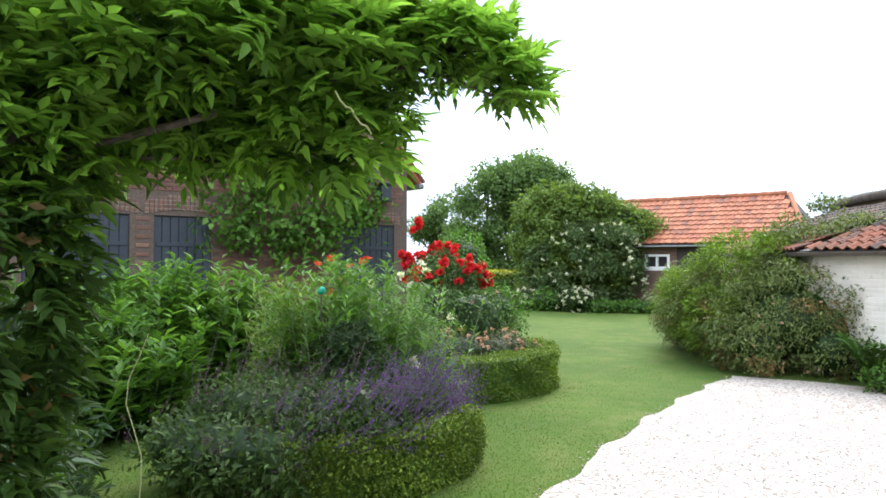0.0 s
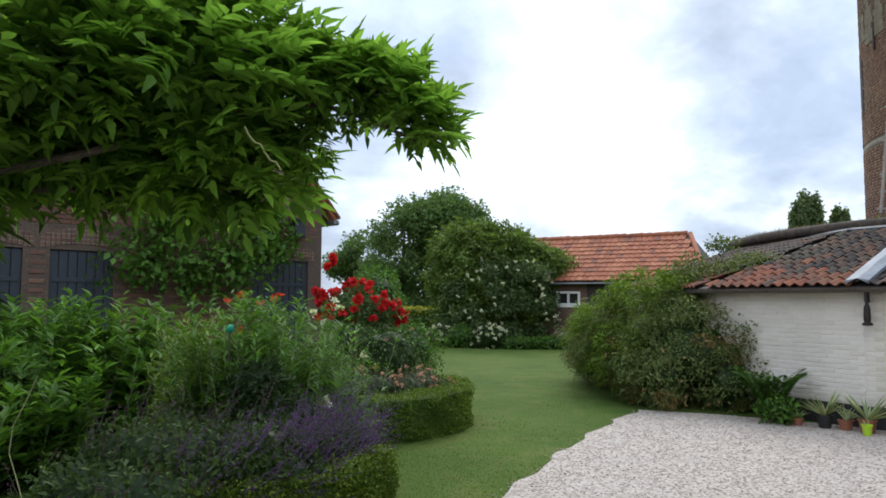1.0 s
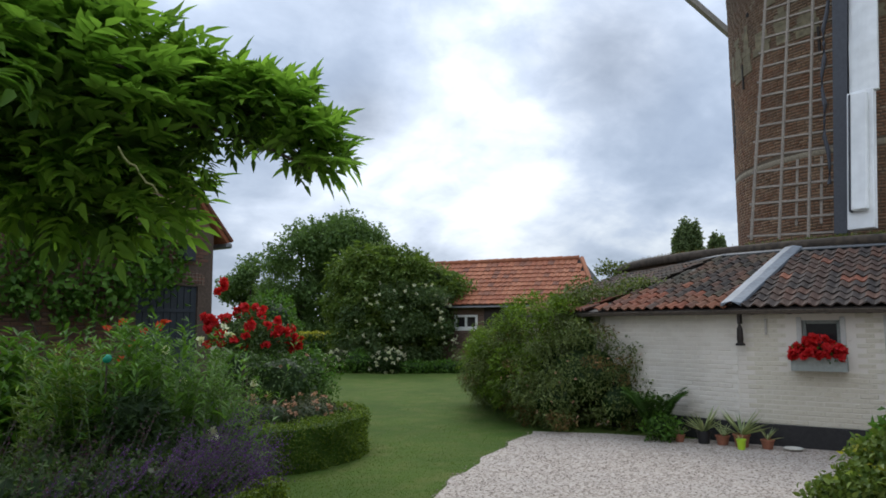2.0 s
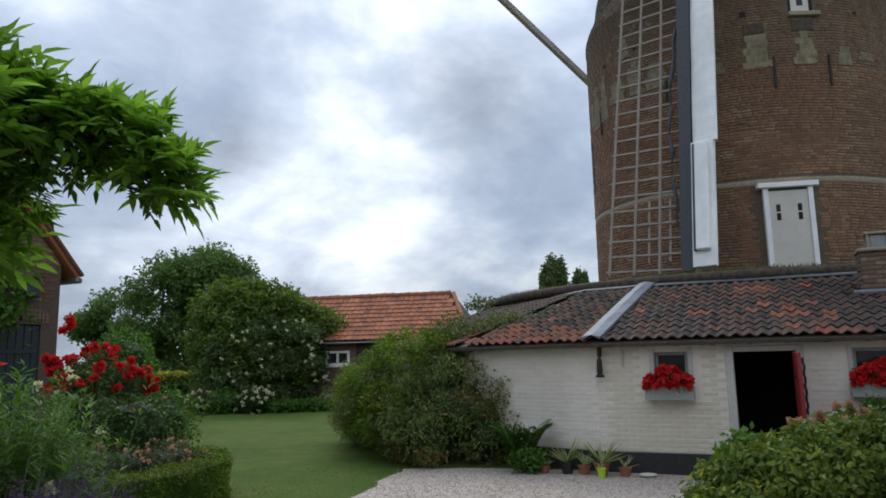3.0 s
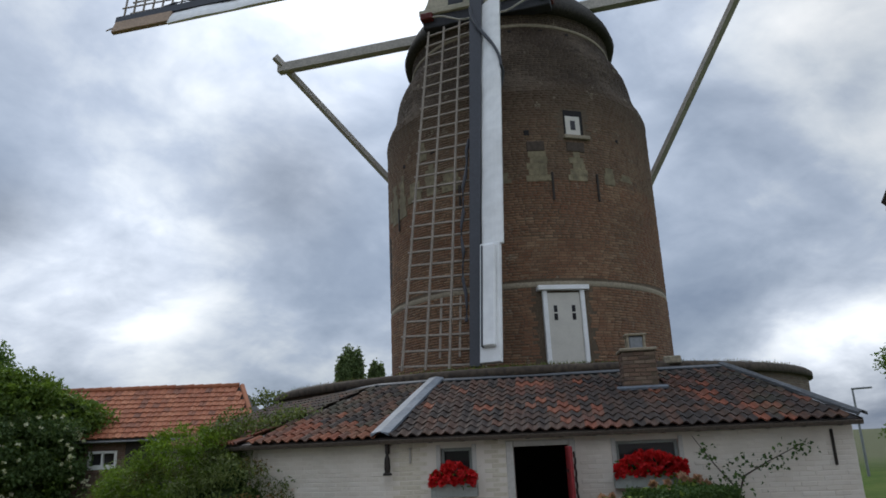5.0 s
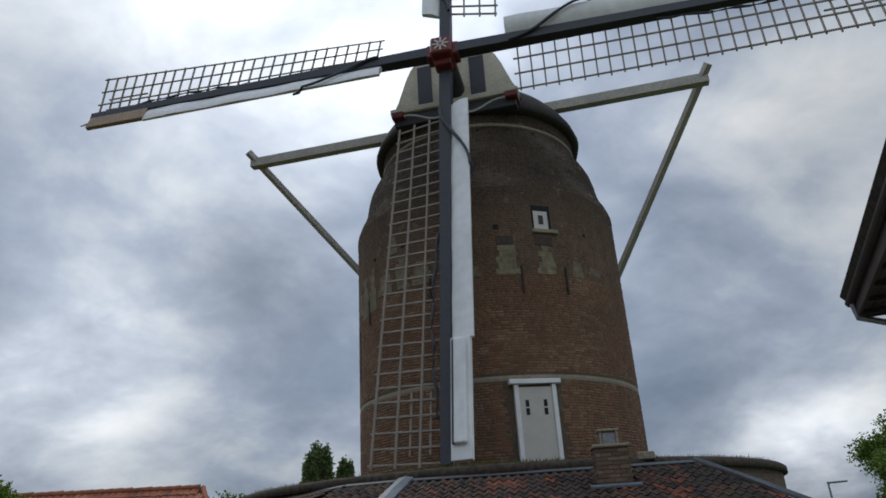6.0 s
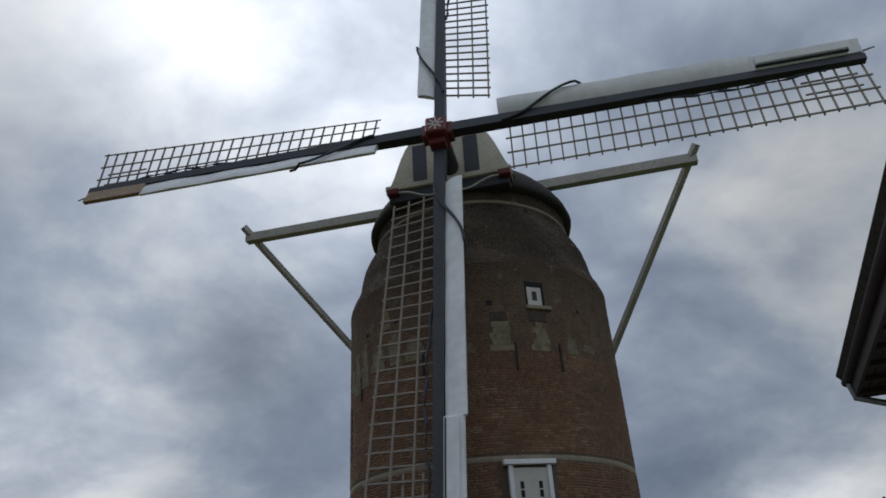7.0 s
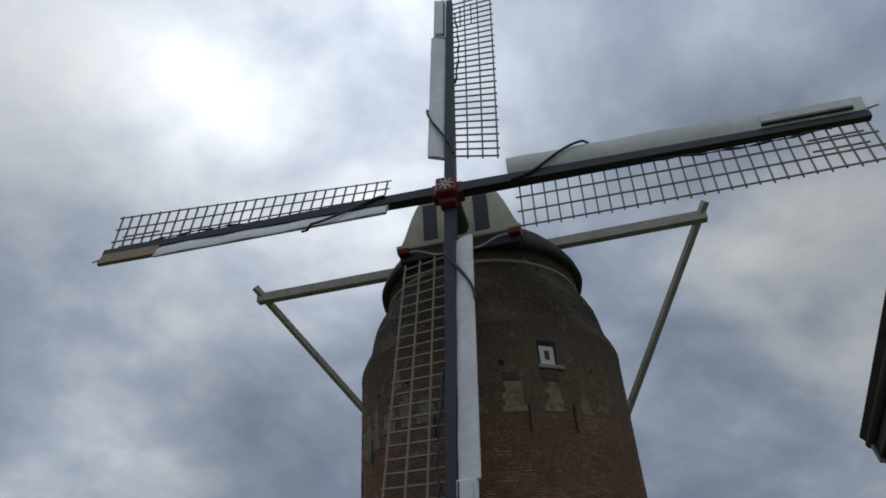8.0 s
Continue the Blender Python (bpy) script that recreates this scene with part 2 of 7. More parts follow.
def whitewash():
    m, t, b = material("whitewashed_brick")
    co = node(t, "TexCoord").outputs["Object"]
    rnd = node(t, "NewGeometry").outputs["Random Per Island"]
    obr = node(t, "ObjectInfo").outputs["Random"]
    fine, mid = noise_of(t, co, 45, 4), noise_of(t, co, 1.6, 5, 0.6)
    c = ramp(t, maths(t, "FRACT", maths(t, "ADD", rnd, obr)), [(0, (0.66, 0.60, 0.515)), (0.5, (0.685, 0.625, 0.545)), (1, (0.71, 0.655, 0.575))])
    c = mixc(t, ramp(t, mid, [(0.48, 0), (0.75, 0.5)]), c, (0.50, 0.45, 0.38))
    c = mixc(t, ramp(t, noise_of(t, co, 9, 5, 0.7), [(0.62, 0), (0.72, 0.5)]), c, (0.42, 0.35, 0.28))
    z = node(t, "SeparateXYZ", (0, co)).outputs[2]
    splash = node(t, "MapRange", (0, maths(t, "ADD", z, maths(t, "MULTIPLY", mid, 0.25))), (1, 0.62), (2, 0.42)).outputs[0]
    c = mixc(t, maths(t, "MULTIPLY", splash, 0.35), c, (0.42, 0.38, 0.22))
    t.links.new(c, b.inputs["Base Color"])
    b.inputs["Roughness"].default_value = 0.85
    bump(t, b, fine, 0.3, 0.006)
    return m


def glassy(name, tint=(0.03, 0.035, 0.045)):
    m, t, b = material(name)
    t.links.new(mixc(t, noise_of(t, node(t, "TexCoord").outputs["Object"], 3.0), tint, tuple(c * 1.8 for c in tint)), b.inputs["Base Color"])
    b.inputs["Roughness"].default_value = 0.08
    b.inputs["Specular IOR Level"].default_value = 0.35
    return m


M_GRASS, M_GRAVEL, M_WASH = grassy(), gravelly(), whitewash()
M_STONE = piecewise("gravel_stones", [(0.158, 0.116, 0.086), (0.420, 0.345, 0.283), (0.460, 0.385, 0.324), (0.491, 0.414, 0.352), (0.522, 0.447, 0.383)], 0.8)
M_TOWERBRICK = masonry("tower_bricks", [(0.165, 0.082, 0.044), (0.238, 0.120, 0.063), (0.137, 0.076, 0.045), (0.275, 0.158, 0.086), (0.203, 0.095, 0.050), (0.313, 0.204, 0.121)], True)
M_BARNBRICK = masonry("barn_bricks", [(0.132, 0.063, 0.042), (0.185, 0.090, 0.058), (0.110, 0.062, 0.046), (0.224, 0.119, 0.077), (0.167, 0.097, 0.069)])
M_CHIMBRICK = masonry("chimney_bricks", [(0.110, 0.070, 0.050), (0.200, 0.120, 0.080), (0.290, 0.215, 0.150), (0.090, 0.066, 0.052), (0.240, 0.150, 0.100)])
M_BARNMORTAR = plain("barn_mortar", (0.115, 0.080, 0.060), 0.95, 0, 20, 0.35, 0.3, 0.4)
M_MORTAR = plain("old_lime_mortar", (0.125, 0.092, 0.060), 0.95, 0, 20, 0.4, 0.3, 0.5)
M_BARN = bricky("barn_brick", [(0.120, 0.056, 0.037), (0.168, 0.080, 0.052), (0.208, 0.108, 0.070), (0.136, 0.080, 0.060)], (0.216, 0.184, 0.152), 0.0, 1.0, 0.3)
M_SHED = bricky("shed_brick", [(0.120, 0.062, 0.045), (0.16, 0.085, 0.06), (0.20, 0.11, 0.08), (0.14, 0.09, 0.07)], (0.19, 0.16, 0.135), 0.0, 1.0, 0.35)
M_RING = bricky("ring_wall_brick", [(0.10, 0.065, 0.045), (0.15, 0.10, 0.07), (0.18, 0.13, 0.09), (0.12, 0.09, 0.07)], (0.16, 0.14, 0.11), 7.7, 1.0, 0.6)
M_BAND = plain("pale_stone", (0.30, 0.255, 0.18), 0.9, 0, 22, 0.35, 0.3, 0.5)
M_TUFF = plain("yellow_tuff", (0.235, 0.198, 0.120), 0.9, 0, 6, 0.45, 0.3, 0.7)
M_PAINT = plain("cream_paint", (0.56, 0.53, 0.465), 0.55, 0, 40, 0.08, 0.08, 0.18)
M_WHITE = plain("white_paint", (0.80, 0.80, 0.79), 0.5, 0, 30, 0.08, 0.05, 0.2)
M_SAILWHITE = plain("white_sail_board", (0.84, 0.84, 0.82), 0.4, 0, 4, 0.10, 0.03, 0.3)
M_BLACK = plain("tarred_wood", (0.022, 0.022, 0.026), 0.6, 0, 25, 0.35, 0.2, 0.3)
M_STOCK = plain("black_stock", (0.035, 0.037, 0.045), 0.5, 0, 18, 0.3, 0.1, 0.3)
M_LATH = plain("weathered_lath", (0.31, 0.265, 0.215), 0.8, 0, 30, 0.35, 0.2, 0.4)
M_TAN = plain("tan_plank", (0.36, 0.25, 0.165), 0.7, 0, 16, 0.3, 0.15, 0.3)
M_BEAM = plain("grey_painted_beam", (0.46, 0.43, 0.38), 0.7, 0, 16, 0.25, 0.15, 0.4)
M_CAP = plain("cap_shingle", (0.040, 0.034, 0.027), 0.9, 0, 14, 0.6, 1.0, 0.5)
M_CREAM = plain("cream_gable_board", (0.60, 0.55, 0.43), 0.7, 0, 18, 0.2, 0.1, 0.35)
M_REDPAINT = plain("dark_red_paint", (0.16, 0.022, 0.018), 0.5, 0, 25, 0.3, 0.1, 0.3)
M_REDDOOR = plain("red_door_paint", (0.26, 0.018, 0.022), 0.45, 0, 25, 0.25, 0.05, 0.2)
M_IRON = plain("rusty_iron", (0.045, 0.036, 0.030), 0.65, 0.5, 40, 0.4, 0.2, 0.4)
M_APRON = plain("dull_lead", (0.11, 0.115, 0.12), 0.7, 0.1, 14, 0.3, 0.2, 0.5)
M_CASING = plain("pale_grey_casing", (0.50, 0.48, 0.44), 0.7, 0, 25, 0.12, 0.1, 0.25)
M_DULLSTONE = plain("sooty_stone", (0.075, 0.055, 0.04), 0.9, 0, 14, 0.4, 0.3, 0.4)
M_LEAD = plain("lead_sheet", (0.17, 0.195, 0.225), 0.6, 0.15, 14, 0.25, 0.15, 0.4)
M_GREYBOX = plain("grey_green_paint", (0.30, 0.325, 0.30), 0.7, 0, 25, 0.15, 0.1, 0.3)
M_PLINTH = plain("black_tarred_plinth", (0.022, 0.020, 0.020), 0.7, 0, 20, 0.4, 0.3, 0.3)
M_DOORBLUE = plain("blue_black_door_paint", (0.026, 0.033, 0.044), 0.55, 0, 25, 0.25, 0.1, 0.3)
M_GLASS = glassy("dark_window_glass", (0.020, 0.018, 0.020))
# near black in place of the unlit depth of rooms, holes and slits
M_DARK = plain("interior_shade", (0.012, 0.010, 0.010), 0.9, 0, 10, 0.3, 0.0, 0.2)
M_MOSS = plain("mossy_coping", (0.070, 0.052, 0.036), 0.95, 0, 9, 0.6, 0.9, 0.6)
M_SOIL = plain("dark_soil", (0.045, 0.034, 0.025), 0.95, 0, 30, 0.4, 0.8, 0.3)
M_BARK = plain("bark", (0.085, 0.065, 0.048), 0.9, 0, 30, 0.45, 0.7, 0.3)
M_STEM = plain("green_stem", (0.09, 0.13, 0.04), 0.7, 0, 30, 0.2, 0.1, 0.2)
M_DARKSTEM = plain("dark_stem", (0.040, 0.042, 0.028), 0.8, 0, 30, 0.2, 0.1, 0.2)
M_TENDRIL = plain("pale_tendril", (0.30, 0.30, 0.13), 0.7, 0, 30, 0.2, 0.1, 0.2)
M_TERRA = plain("terracotta", (0.30, 0.115, 0.065), 0.85, 0, 30, 0.2, 0.15, 0.4)
M_BLACKPOT = plain("black_plastic", (0.02, 0.02, 0.022), 0.45, 0, 30, 0.2, 0.05, 0.2)
M_LIME = plain("lime_green_glaze", (0.42, 0.62, 0.03), 0.35, 0, 30, 0.1, 0.0, 0.1)
M_SOFFIT = plain("dark_brown_stain", (0.030, 0.022, 0.019), 0.7, 0, 20, 0.4, 0.2, 0.3)
M_RENDER = plain("white_render", (0.66, 0.66, 0.65), 0.85, 0, 30, 0.1, 0.25, 0.25)
M_ZINC = plain("zinc", (0.26, 0.27, 0.28), 0.45, 0.7, 15, 0.2, 0.1, 0.3)
M_TEAL = plain("teal_glaze", (0.02, 0.33, 0.22), 0.2, 0, 20, 0.1, 0.0, 0.1)
M_PANTILE = piecewise("old_pantiles", [(0.031, 0.024, 0.021), (0.049, 0.037, 0.032), (0.068, 0.049, 0.040), (0.108, 0.062, 0.042), (0.037, 0.030, 0.026), (0.125, 0.060, 0.038), (0.054, 0.041, 0.035), (0.150, 0.066, 0.038)], 0.8, 22, 0.35)
M_PANRED = piecewise("red_pantiles", [(0.20, 0.062, 0.034), (0.25, 0.080, 0.042), (0.08, 0.055, 0.046), (0.27, 0.095, 0.050), (0.12, 0.056, 0.04)], 0.8, 22, 0.25)
M_SHEDTILE = piecewise("orange_roof_tiles", [(0.36, 0.125, 0.062), (0.42, 0.155, 0.078), (0.33, 0.11, 0.058), (0.47, 0.19, 0.10), (0.38, 0.135, 0.066), (0.19, 0.085, 0.058)], 0.8, 18, 0.15)

L_WIST = leafy("wisteria_leaf", (0.105, 0.215, 0.036), (0.220, 0.390, 0.075), 0.55, 0.62)
# two darker copies of the wisteria leaf, with inner and lower shade in their colour
L_WISTIN = leafy("shaded_inner_leaf", (0.052, 0.110, 0.022), (0.095, 0.180, 0.035), 0.6, 0.5)
L_WISTLOW = leafy("wisteria_shaded_leaf", (0.032, 0.070, 0.015), (0.062, 0.122, 0.026), 0.6, 0.35)
L_BOX = leafy("box_leaf", (0.069, 0.122, 0.017), (0.191, 0.260, 0.035), 0.45, 0.25)
L_HERB = leafy("herb_leaf", (0.056, 0.127, 0.022), (0.118, 0.242, 0.044), 0.5, 0.35)
L_FRESH = leafy("fresh_green_leaf", (0.064, 0.148, 0.026), (0.132, 0.262, 0.046), 0.5, 0.4)
# also fills bush hearts and plants under the wisteria, its darkness standing for shade
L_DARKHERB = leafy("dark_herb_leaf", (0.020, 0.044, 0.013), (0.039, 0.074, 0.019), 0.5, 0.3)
L_SAGE = leafy("sage_leaf", (0.034, 0.066, 0.018), (0.078, 0.125, 0.036), 0.6, 0.3)
L_BUSH = leafy("bush_leaf", (0.092, 0.130, 0.040), (0.180, 0.212, 0.080), 0.55, 0.25)
L_BUSHPALE = leafy("pale_bush_leaf", (0.100, 0.140, 0.050), (0.185, 0.215, 0.090), 0.55, 0.3)
L_BUSHLIT = leafy("lime_bush_leaf", (0.103, 0.173, 0.022), (0.199, 0.297, 0.044), 0.5, 0.35)
L_IVY = leafy("ivy_leaf", (0.082, 0.145, 0.030), (0.170, 0.240, 0.060), 0.5, 0.3)
L_IVYLIT = leafy("young_ivy_leaf", (0.110, 0.180, 0.040), (0.200, 0.285, 0.075), 0.5, 0.35)
L_ROSE = leafy("rose_leaf", (0.045, 0.090, 0.030), (0.105, 0.165, 0.057), 0.5, 0.25)
L_ROSEPALE = leafy("rambling_rose_leaf", (0.066, 0.115, 0.046), (0.135, 0.190, 0.085), 0.5, 0.3)
# lightened so that the colour carries the haze over the distant trees
L_TREE = leafy("tree_leaf", (0.085, 0.150, 0.052), (0.150, 0.235, 0.090), 0.6, 0.4)
L_POPLAR = leafy("poplar_leaf", (0.089, 0.133, 0.062), (0.167, 0.216, 0.107), 0.6, 0.25)
L_HEDGE = leafy("privet_leaf", (0.085, 0.140, 0.030), (0.205, 0.262, 0.065), 0.45, 0.3)
L_FERN = leafy("fern_frond", (0.045, 0.109, 0.023), (0.083, 0.166, 0.036), 0.55, 0.35)
L_GREY = leafy("silver_sage_leaf", (0.057, 0.068, 0.039), (0.107, 0.117, 0.075), 0.6, 0.25)
L_YELLOW = leafy("golden_hedge_leaf", (0.240, 0.255, 0.030), (0.420, 0.405, 0.060), 0.5, 0.3)
L_AGAVE = leafy("variegated_blade", (0.240, 0.300, 0.165), (0.540, 0.570, 0.360), 0.45, 0.2)
L_BROWN = leafy("bronze_leaf", (0.128, 0.083, 0.038), (0.240, 0.158, 0.068), 0.6, 0.3)
F_RED = leafy("red_petal", (0.56, 0.012, 0.022), (0.74, 0.040, 0.052), 0.55, 0.3)
F_PINK = leafy("faded_pink_petal", (0.42, 0.20, 0.17), (0.62, 0.40, 0.34), 0.6, 0.3)
F_WHITE = leafy("white_petal", (0.62, 0.62, 0.54), (0.80, 0.80, 0.74), 0.6, 0.3)
F_PURPLE = leafy("purple_floret", (0.070, 0.026, 0.150), (0.135, 0.055, 0.250), 0.6, 0.3)
F_MAUVE = leafy("mauve_floret", (0.055, 0.020, 0.049), (0.097, 0.037, 0.076), 0.6, 0.3)
F_ORANGE = leafy("orange_red_petal", (0.60, 0.055, 0.025), (0.75, 0.12, 0.05), 0.5, 0.25)
L_HOSTA = leafy("blue_green_leaf", (0.026, 0.056, 0.028), (0.055, 0.095, 0.052), 0.45, 0.2)
L_BLADE = leafy("grass_blade", (0.079, 0.134, 0.022), (0.115, 0.180, 0.031), 0.55, 0.5)

# ---- building helpers ----


def thing(name, x, y, z=0.0, turn=0.0, label="", category="", group="", kind=""):
    ob = new(name)
    ob.matrix_world = pose(x, y, z, 0, 0, turn)
    return tagged(ob, label, category, group, kind)


def mesh_object(name, me, mat, parent=None, label=""):
    if mat:
        me.materials.append(mat)
    ob = new(name, me)
    ob.parent = parent
    return tagged(ob, label)


def part(name, bm, mat, parent=None, label="", smooth=False):
    me = bpy.data.meshes.new(name)
    bm.to_mesh(me)
    bm.free()
    if smooth:
        me.polygons.foreach_set("use_smooth", [True] * len(me.polygons))
    return mesh_object(name, me, mat, parent, label)


def block(bm, x0, x1, y0, y1, z0, z1, bevel=0.0, m=None):
    """A box between the given bounds, with bevelled edges, laid by m."""
    r = bmesh.ops.create_cube(bm, size=1.0)
    vs = r["verts"]
    for v in vs:
        v.co = Vector(((x0 + x1) / 2 + v.co.x * (x1 - x0), (y0 + y1) / 2 + v.co.y * (y1 - y0), (z0 + z1) / 2 + v.co.z * (z1 - z0)))
    if bevel:
        es = list({e for v in vs for e in v.link_edges})
        r2 = bmesh.ops.bevel(bm, geom=es, offset=bevel, segments=1, affect="EDGES")
        vs = list({v for f in r2["faces"] for v in f.verts} | {v for v in vs if v.is_valid})
    if m is not None:
        bmesh.ops.transform(bm, matrix=m, verts=vs)
    return bm


def box(name, x0, x1, y0, y1, z0, z1, mat, parent, label="", bevel=0.008, m=None):
    return part(name, block(bmesh.new(), x0, x1, y0, y1, z0, z1, bevel, m), mat, parent, label)


def beam(bm, a, b, w, d, w2=None, d2=None, bevel=0.0):
    """A straight timber from a to b, w by d across, tapering to w2 by d2."""
    a, b = Vector(a), Vector(b)
    q = (b - a).to_track_quat("Z", "Y")
    w2, d2 = w2 or w, d2 or d
    ring = []
    for p, ww, dd in ((a, w, d), (b, w2, d2)):
        ring.append([bm.verts.new(p + q @ Vector((sx * ww / 2, sy * dd / 2, 0))) for sx, sy in ((-1, -1), (1, -1), (1, 1), (-1, 1))])
    bm.faces.new(ring[0][::-1])
    bm.faces.new(ring[1])
    for i in range(4):
        bm.faces.new((ring[0][i], ring[0][(i + 1) % 4], ring[1][(i + 1) % 4], ring[1][i]))
    return bm


def tube(bm, pts, radii, sides=8, cap=True):
    """A round limb along pts."""
    rings = []
    pts = [Vector(p) for p in pts]
    for i, (p, r) in enumerate(zip(pts, radii)):
        d = (pts[min(i + 1, len(pts) - 1)] - pts[max(i - 1, 0)]).normalized()
        q = d.to_track_quat("Z", "Y")
        rings.append([bm.verts.new(p + q @ Vector((r * math.cos(a), r * math.sin(a), 0))) for a in [2 * math.pi * k / sides for k in range(sides)]])
    for r0, r1 in zip(rings, rings[1:]):
        for k in range(sides):
            bm.faces.new((r0[k], r0[(k + 1) % sides], r1[(k + 1) % sides], r1[k]))
    if cap:
        bm.faces.new(rings[0][::-1])
        bm.faces.new(rings[-1])
    return bm


def lathe(bm, profile, sides=48, cap_low=False, cap_top=False):
    """A body turned round z from (radius, height) pairs."""
    rings = [[bm.verts.new((r * math.sin(2 * math.pi * k / sides), -r * math.cos(2 * math.pi * k / sides), z)) for k in range(sides)] for r, z in profile]
    for r0, r1 in zip(rings, rings[1:]):
        for k in range(sides):
            bm.faces.new((r0[k], r0[(k + 1) % sides], r1[(k + 1) % sides], r1[k]))
    if cap_low:
        bm.faces.new(rings[0][::-1])
    if cap_top:
        bm.faces.new(rings[-1])
    return bm


def raw_mesh(name, verts, faces, mat, parent=None, label="", sizes=3, smooth=False):
    """A mesh from arrays of vertices and equal-sized faces."""
    me = bpy.data.meshes.new(name)
    verts, faces = np.asarray(verts, np.float32), np.asarray(faces, np.int32)
    me.vertices.add(len(verts))
    me.vertices.foreach_set("co", verts.ravel())
    me.loops.add(faces.size)
    me.loops.foreach_set("vertex_index", faces.ravel())
    me.polygons.add(len(faces))
    me.polygons.foreach_set("loop_start", np.arange(0, faces.size, sizes, dtype=np.int32))
    me.polygons.foreach_set("loop_total", np.full(len(faces), sizes, np.int32))
    me.update(calc_edges=True)
    me.validate()
    return mesh_object(name, me, mat, parent, label)


def unit(v):
    return v / np.maximum(np.linalg.norm(v, axis=-1, keepdims=True), 1e-9)


RNG = np.random.default_rng(7)


def leaf_arrays(pts, ahead, face, length, width, fold=0.25, fine=False):
    """Pointed leaves at pts, growing along ahead, with their upper side towards face."""
    n = len(pts)
    ahead = unit(ahead)
    side = unit(np.cross(ahead, face))
    up_ = np.cross(side, ahead)
    length, width = np.broadcast_to(length, n)[:, None], np.broadcast_to(width, n)[:, None]
    if fine:
        spots = ((0, 0, 0), (0.26, -0.42, 1), (0.60, -0.30, 0.8), (1, 0, -0.5), (0.60, 0.30, 0.8), (0.26, 0.42, 1), (0.5, 0, 0))
        tris = ((0, 6, 1), (1, 6, 2), (2, 6, 3), (3, 6, 4), (4, 6, 5), (5, 6, 0))
    else:
        spots = ((0, 0, 0), (0.45, -0.5, 1), (1, 0, -0.3), (0.45, 0.5, 1))
        tris = ((0, 1, 2), (0, 2, 3))
    v = np.stack([pts + ahead * length * a + side * width * s + up_ * width * fold * k for a, s, k in spots], 1)
    f = (np.arange(n)[:, None, None] * len(spots) + np.array(tris)[None]).reshape(-1, 3)
    return v.reshape(-1, 3), f


def leaves(name, pts, out, length, width, mat, parent, label="", wild=0.7, droop=0.3, fine=False, kind=""):
    """A mass of leaves at pts that face roughly along out."""
    pts = np.asarray(pts, float)
    out = unit(np.asarray(out, float))
    n = len(pts)
    ahead = RNG.normal(size=(n, 3)) + out * 0.5 - np.array([0, 0, droop])
    face = out + RNG.normal(size=(n, 3)) * wild + np.array([0, 0, 0.4])
    ln = length * RNG.uniform(0.65, 1.25, n)
    v, f = leaf_arrays(pts, ahead, face, ln, ln * width / length, fine=fine)
    ob = raw_mesh(name, v, f, mat, parent, label)
    return tagged(ob, kind=kind) if kind else ob


def blob_points(blobs, n, depth=0.25, rough=0.18, seed_shift=0.0, floor=0.02):
    """Points near the uneven skin of a union of ellipsoids (cx, cy, cz, rx, ry, rz), and the outward directions."""
    blobs = np.asarray(blobs, float)
    area = (blobs[:, 3] * blobs[:, 4] + blobs[:, 3] * blobs[:, 5] + blobs[:, 4] * blobs[:, 5])
    which = RNG.choice(len(blobs), size=n * 2, p=area / area.sum())
    d = unit(RNG.normal(size=(n * 2, 3)))
    b = blobs[which]
    lump = 1 + rough * (np.sin(d[:, 0] * 5.1 + which * 1.7 + seed_shift) * np.sin(d[:, 1] * 4.3 + which) + 0.6 * np.sin(d[:, 2] * 9 + d[:, 0] * 7 + which * 2.3))
    r = lump * (1 - depth * RNG.random(n * 2) ** 1.6)
    p = b[:, :3] + d * b[:, 3:] * r[:, None]
    inside = np.zeros(n * 2, bool)
    for i, q in enumerate(blobs):
        inside |= (which != i) & ((((p - q[:3]) / q[3:]) ** 2).sum(1) < (1 - depth) ** 2)
    ok = ~inside & (p[:, 2] > floor)
    return p[ok][:n], unit(d / b[:, 3:])[ok][:n]


def clumps(blobs, k, small, large, flat_=0.7, rough=0.2, floor=0.1):
    """Many small tufts sitting on the skin of the large forms, for foliage that grows in sprays."""
    p, o = blob_points(blobs, k, 0.12, rough, floor=floor)
    r = RNG.uniform(small, large, len(p))
    return [(q[0], q[1], q[2], a, a, a * flat_) for q, a in zip(p, r)]


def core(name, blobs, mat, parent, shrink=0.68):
    """The heart of a bush: uneven bodies within the leaves, their dark colour standing for inner shade."""
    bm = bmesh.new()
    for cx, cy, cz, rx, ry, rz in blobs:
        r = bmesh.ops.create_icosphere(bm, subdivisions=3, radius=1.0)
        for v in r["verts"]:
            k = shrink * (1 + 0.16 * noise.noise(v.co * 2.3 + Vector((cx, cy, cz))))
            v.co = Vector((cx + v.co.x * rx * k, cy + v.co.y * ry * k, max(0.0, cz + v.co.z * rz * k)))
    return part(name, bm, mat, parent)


def bush(name, x, y, blobs, n, size, mat, label, category="bush", aspect=0.55, inner=None, group="", depth=0.3, rough=0.18, turn=0.0, wild=0.7):
    """A shrub: a leafy mass over a heart coloured dark for its shade, with a short woody base."""
    t = thing(name, x, y, 0, turn, label, category, group)
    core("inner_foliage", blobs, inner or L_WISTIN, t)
    p, o = blob_points(blobs, n, depth, rough)
    leaves("foliage", p, o, size, size * aspect, mat, t, wild=wild)
    return t


